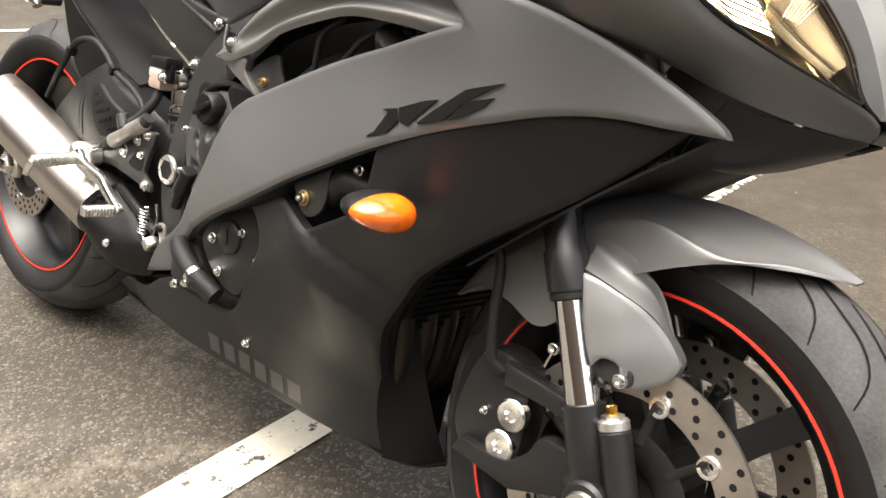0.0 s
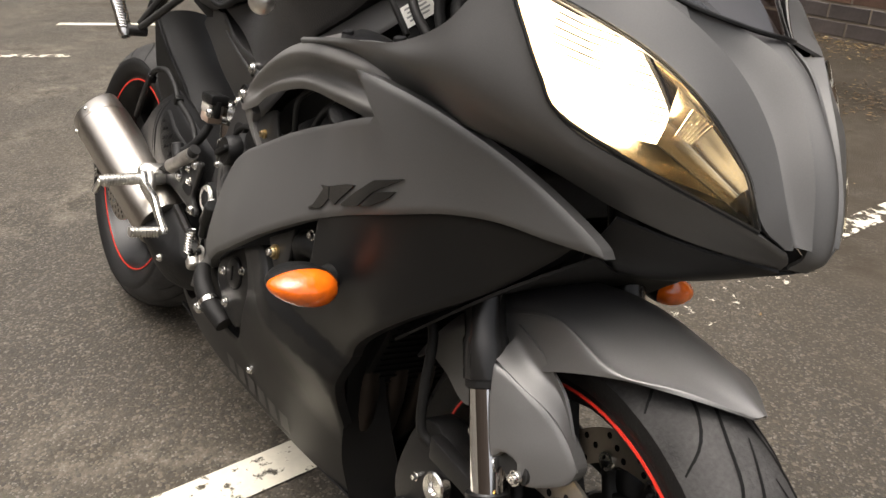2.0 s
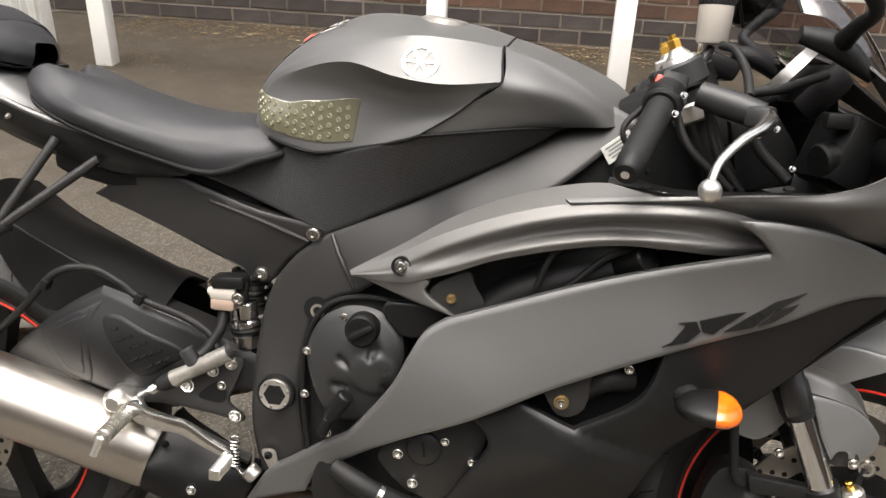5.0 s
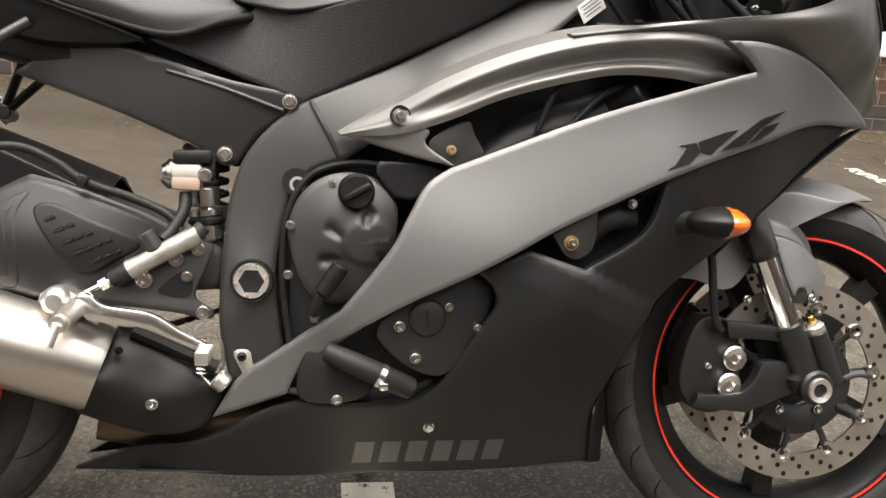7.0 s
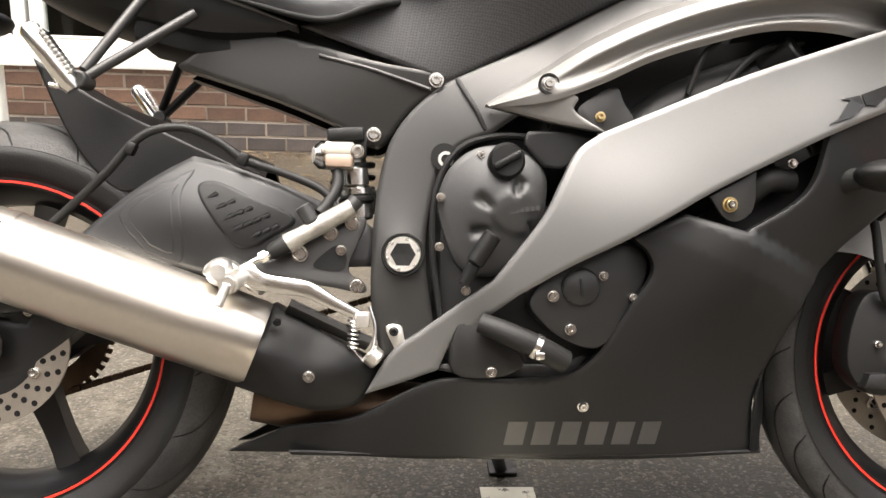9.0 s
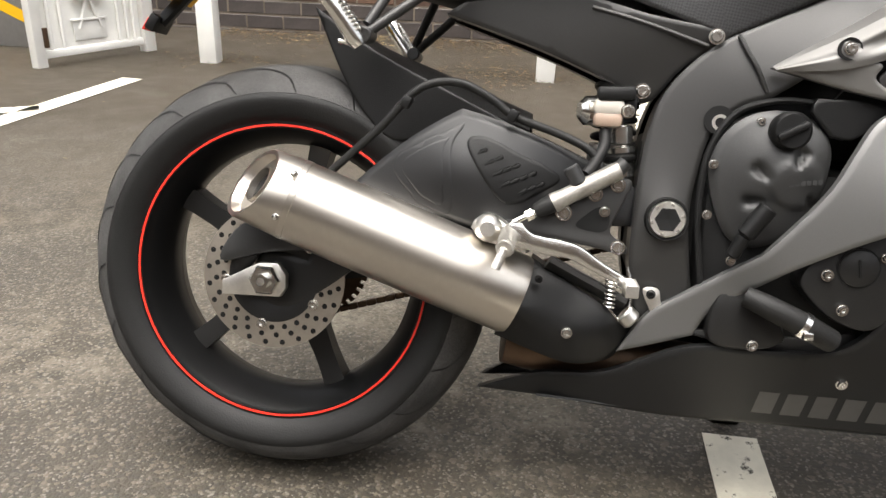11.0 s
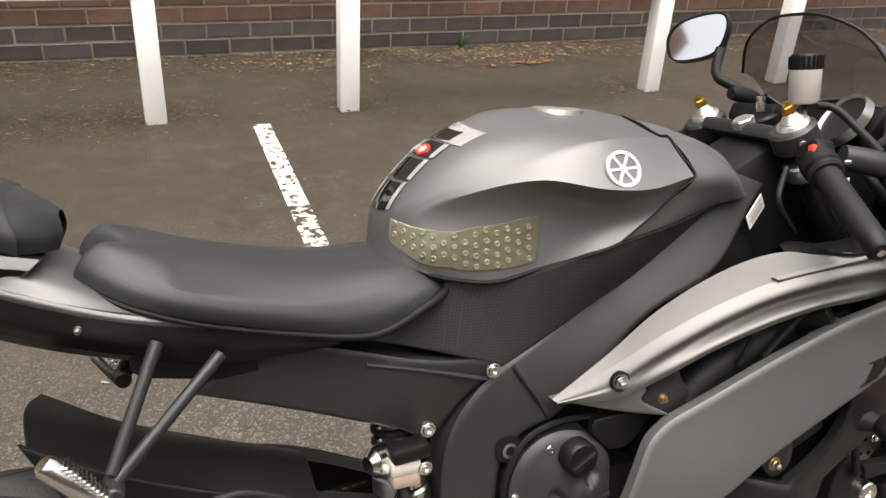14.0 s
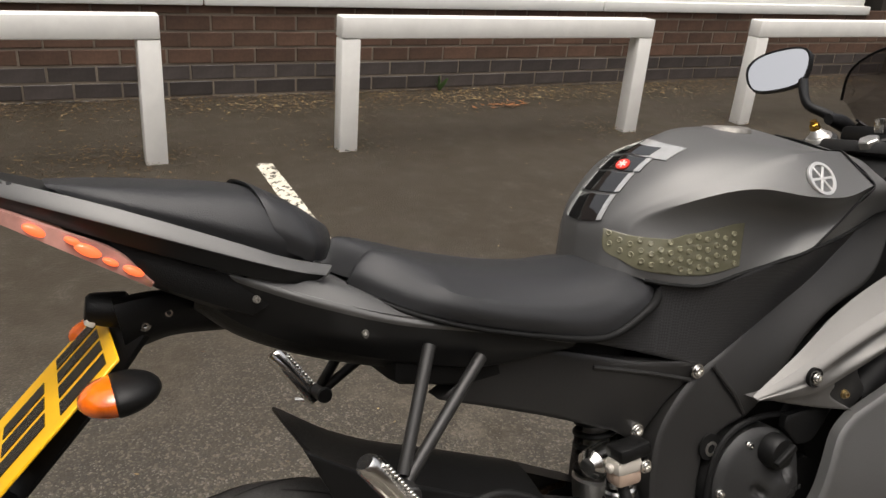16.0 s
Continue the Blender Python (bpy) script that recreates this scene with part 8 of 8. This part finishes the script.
part("timing_plug", join(lathe([(1e-4, -0.003), (0.021, -0.003), (0.0235, -0.001), (0.0235, 0.002), (1e-4, 0.002)], 32, centre=(0.078, -0.156, 0.404), closed=False)), CASTDARK, tm)
part("plug_gap", lathe([(0.0238, -0.001), (0.0256, -0.001), (0.0256, 0.001), (0.0238, 0.001)], 32, centre=(0.078, -0.1548, 0.404)), DEEP, tm)
part("plug_slot", block((0.003, 0.002, 0.022), pose(0.078, -0.1595, 0.404, 0, -8, 0), 0), DEEP, tm, smooth=0)
for x, z, r in ((0.042, 0.392, 0.0075), (0.065, 0.350, 0.0075), (0.107, 0.419, 0.006), (-0.036, 0.294, 0.007), (0.146, 0.392, 0.005)):
    bolt((x, -0.156, z), tm, r)
wp = part("coolant_hose", tube([(-0.050, -0.150, 0.356), (-0.020, -0.160, 0.345), (0.020, -0.162, 0.328), (0.060, -0.150, 0.308)], [0.013, 0.0150, 0.0155, 0.015], 16, 16), RUBBER, moto, "thick black coolant hose with bright clip")
part("hose_clamp", join(tube([(0.016, -0.161, 0.3295), (0.023, -0.161, 0.326)], 0.0172, 24), block((0.012, 0.014, 0.010), pose(0.022, -0.176, 0.318), 0.002)), STEEL, wp, "bright hose clip")
part("pump_cover", join(slab([(-0.080, 0.350), (-0.050, 0.362), (-0.015, 0.340), (0.010, 0.300), (-0.030, 0.282), (-0.085, 0.290)], -0.135, -0.100, 0.006)), CASTDARK, moto, "black pump cover")
part("lower_seal", slab([(-0.110, 0.292), (-0.060, 0.300), (0.060, 0.300), (0.100, 0.320), (0.090, 0.290), (0.0, 0.276)], -0.110, -0.100, 0.002), CAST, moto)
part("duct_flap", panel([(0.010, 0.606, 1), (0.060, 0.606), (0.100, 0.598, 1), (0.060, 0.560), (0.030, 0.560, 1), (0.005, 0.590)], lambda x, z: -0.140, 0.01, 0.02, 0.004, 0.003), PLASTIC, moto, "black duct flap")
part("side_stand", join(tube([(-0.02, 0.10, 0.22), (0.02, 0.20, 0.10), (0.035, 0.245, 0.062)], 0.011, 10), block((0.05, 0.045, 0.008), pose(0.036, 0.250, 0.066, 15, 0, 0), 0.003)), CAST, moto, "black side stand")
part("drain_hook", tube([(-0.02, 0.0, 0.19), (-0.018, 0.0, 0.160), (-0.030, -0.005, 0.150)], 0.006, 8, 8), CAST, moto)

# ---- litter along the wall and the bricks, last ----
def litter(name, count, seed, spread, size, mats, label, category):
    """Dead leaves and twigs: small bent blades lying on the ground."""
    rng = random.Random(seed)
    verts, faces, slots = [], [], []
    for _ in range(count):
        x, y = spread(rng)
        long, wide, turn = size * rng.uniform(0.4, 1.5), size * rng.uniform(0.08, 0.5), rng.uniform(0, math.tau)
        lift = rng.uniform(0.002, 0.014)
        c, s = math.cos(turn), math.sin(turn)
        at = len(verts)
        for u, v, w in ((-1, 0, rng.uniform(0, 0.5)), (-0.2, -1, 0), (1, 0, rng.uniform(0, 0.7)), (-0.2, 1, 0), (0.1, 0, 0.5)):
            verts.append((x + c * u * long - s * v * wide, y + s * u * long + c * v * wide, lift + w * size * 0.4))
        for f in ((0, 1, 4), (1, 2, 4), (2, 3, 4), (3, 0, 4)):
            faces.append(tuple(at + i for i in f))
            slots.append(rng.randrange(len(mats)) if f == (0, 1, 4) else -1)
            if slots[-1] < 0:
                slots[-1] = slots[-2]
    me = bpy.data.meshes.new(name)
    me.from_pydata(verts, [], faces)
    for m in mats:
        me.materials.append(m)
    me.polygons.foreach_set("material_index", slots)
    return tagged(new(name, me), label, category, kind="stuff")


LEAF = [material("dead_leaf_" + n, c, 0.8, 0, 120, 0.3, patch=0.3, patch_scale=30) for n, c in (("brown", (0.06, 0.035, 0.016)), ("tan", (0.17, 0.115, 0.05)), ("dark", (0.03, 0.02, 0.011)), ("straw", (0.30, 0.235, 0.12)))]
litter("leaf_litter", 9000, 3, lambda r: (r.uniform(-2.6, 6.0), min(4.372, 4.40 - abs(r.gauss(0, 0.26)))), 0.013, [LEAF[0], LEAF[0], LEAF[2], LEAF[2], LEAF[1]], "brown dead leaves and soil along the wall foot", "leaf litter")
litter("straw_litter", 700, 5, lambda r: (r.choice((0.45, 1.5, 2.5, 1.9, -1.6, 3.4)) + r.gauss(0, 0.28), min(4.36, 4.15 + r.gauss(0, 0.13))), 0.017, [LEAF[3], LEAF[1], LEAF[1]], "pale dry stalks and leaves near the wall", "leaf litter")
litter("post_litter", 1900, 8, lambda r: (r.choice((-0.5, -0.75, 0.58, 2.35, -2.2, 3.3, -0.55)) + r.gauss(0, 0.20), 3.27 + r.gauss(0, 0.16)), 0.012, [LEAF[0], LEAF[2], LEAF[2], LEAF[1]], "mossy brown litter round the fence posts", "leaf litter")
litter("loose_leaves", 260, 12, lambda r: (r.uniform(-3, 5), r.uniform(0.9, 4.0)), 0.008, [LEAF[1], LEAF[0], LEAF[3]], "few scattered dry leaf scraps on asphalt", "leaf litter")
litter("fallen_leaf", 46, 21, lambda r: (1.93 + r.gauss(0, 0.09), 3.90 + r.gauss(0, 0.05)), 0.030, [material("orange_dead_leaf", (0.24, 0.095, 0.03), 0.8, 0, 80, 0.3), LEAF[0]], "heap of orange-brown fallen leaves", "leaf litter")

GREEN = material("weed_leaf", (0.045, 0.085, 0.022), 0.6, 0, 90, 0.3)
weed = thing("weed", None, None, "small green weed growing at the wall foot", "plant", m=pose(1.66, 4.33, 0.0))
rng = random.Random(4)
for k in range(9):
    a, h = rng.uniform(0, math.tau), rng.uniform(0.05, 0.11)
    bm = loft([[(0, -0.002, 0), (0.3 * h * math.cos(a), 0.25 * h * math.sin(a) - 0.018, h * 0.6), (0.6 * h * math.cos(a), 0.4 * h * math.sin(a) - 0.002, h)], [(0, 0.002, 0), (0.3 * h * math.cos(a), 0.25 * h * math.sin(a) + 0.018, h * 0.62), (0.6 * h * math.cos(a), 0.4 * h * math.sin(a) + 0.002, h)]], 8, 4, 0.001)
    part("leaf", bm, GREEN, weed)


def bricks(parent, x0, x1, y, z0, courses, shift, top_blue):
    """Courses of bricks in half bond, proud of the mortar."""
    pitch, rise = 0.2605, 0.0965
    shared = {}
    rng = random.Random(7)
    for k in range(courses):
        z = z0 - rise * k
        mat = BLUEBRICK if k >= top_blue else BRICK
        x = shift + (pitch / 2 if k % 2 else 0)
        x -= math.ceil((x - x0) / pitch) * pitch
        while x < x1 - 0.02:
            a, b = max(x, x0), min(x + pitch, x1)
            w = b - a - 0.011
            if w > 0.03:
                key = (round(w, 3), mat.name)
                if key not in shared:
                    bm = bmesh.new()
                    bmesh.ops.create_cube(bm, size=1, matrix=Matrix.Diagonal((w, 0.04, rise - 0.012, 1)))
                    front = [e for e in bm.edges if all(v.co.y < 0 for v in e.verts)]
                    bmesh.ops.bevel(bm, geom=front, offset=0.004, segments=1, affect="EDGES")
                    shared[key] = mesh_from(bm, "brick", mat, 0)
                ob = new("brick", shared[key])
                ob.parent = parent
                ob.location = ((a + b) / 2, y + 0.02 + rng.uniform(-0.0015, 0.0015), z - rise / 2)
                ob.rotation_euler = (rng.uniform(-0.006, 0.006), rng.uniform(-0.004, 0.004), rng.uniform(-0.006, 0.006))
            x += pitch


bricks(core, -3.7, 6.45, WALL_Y - 0.003, 0.594, 7, 0.257 - 0.2605, 4)
bricks(pier, 6.55, 8.6, WALL_Y - 0.2935, 0.594 + 0.0965, 8, 6.55, 5)
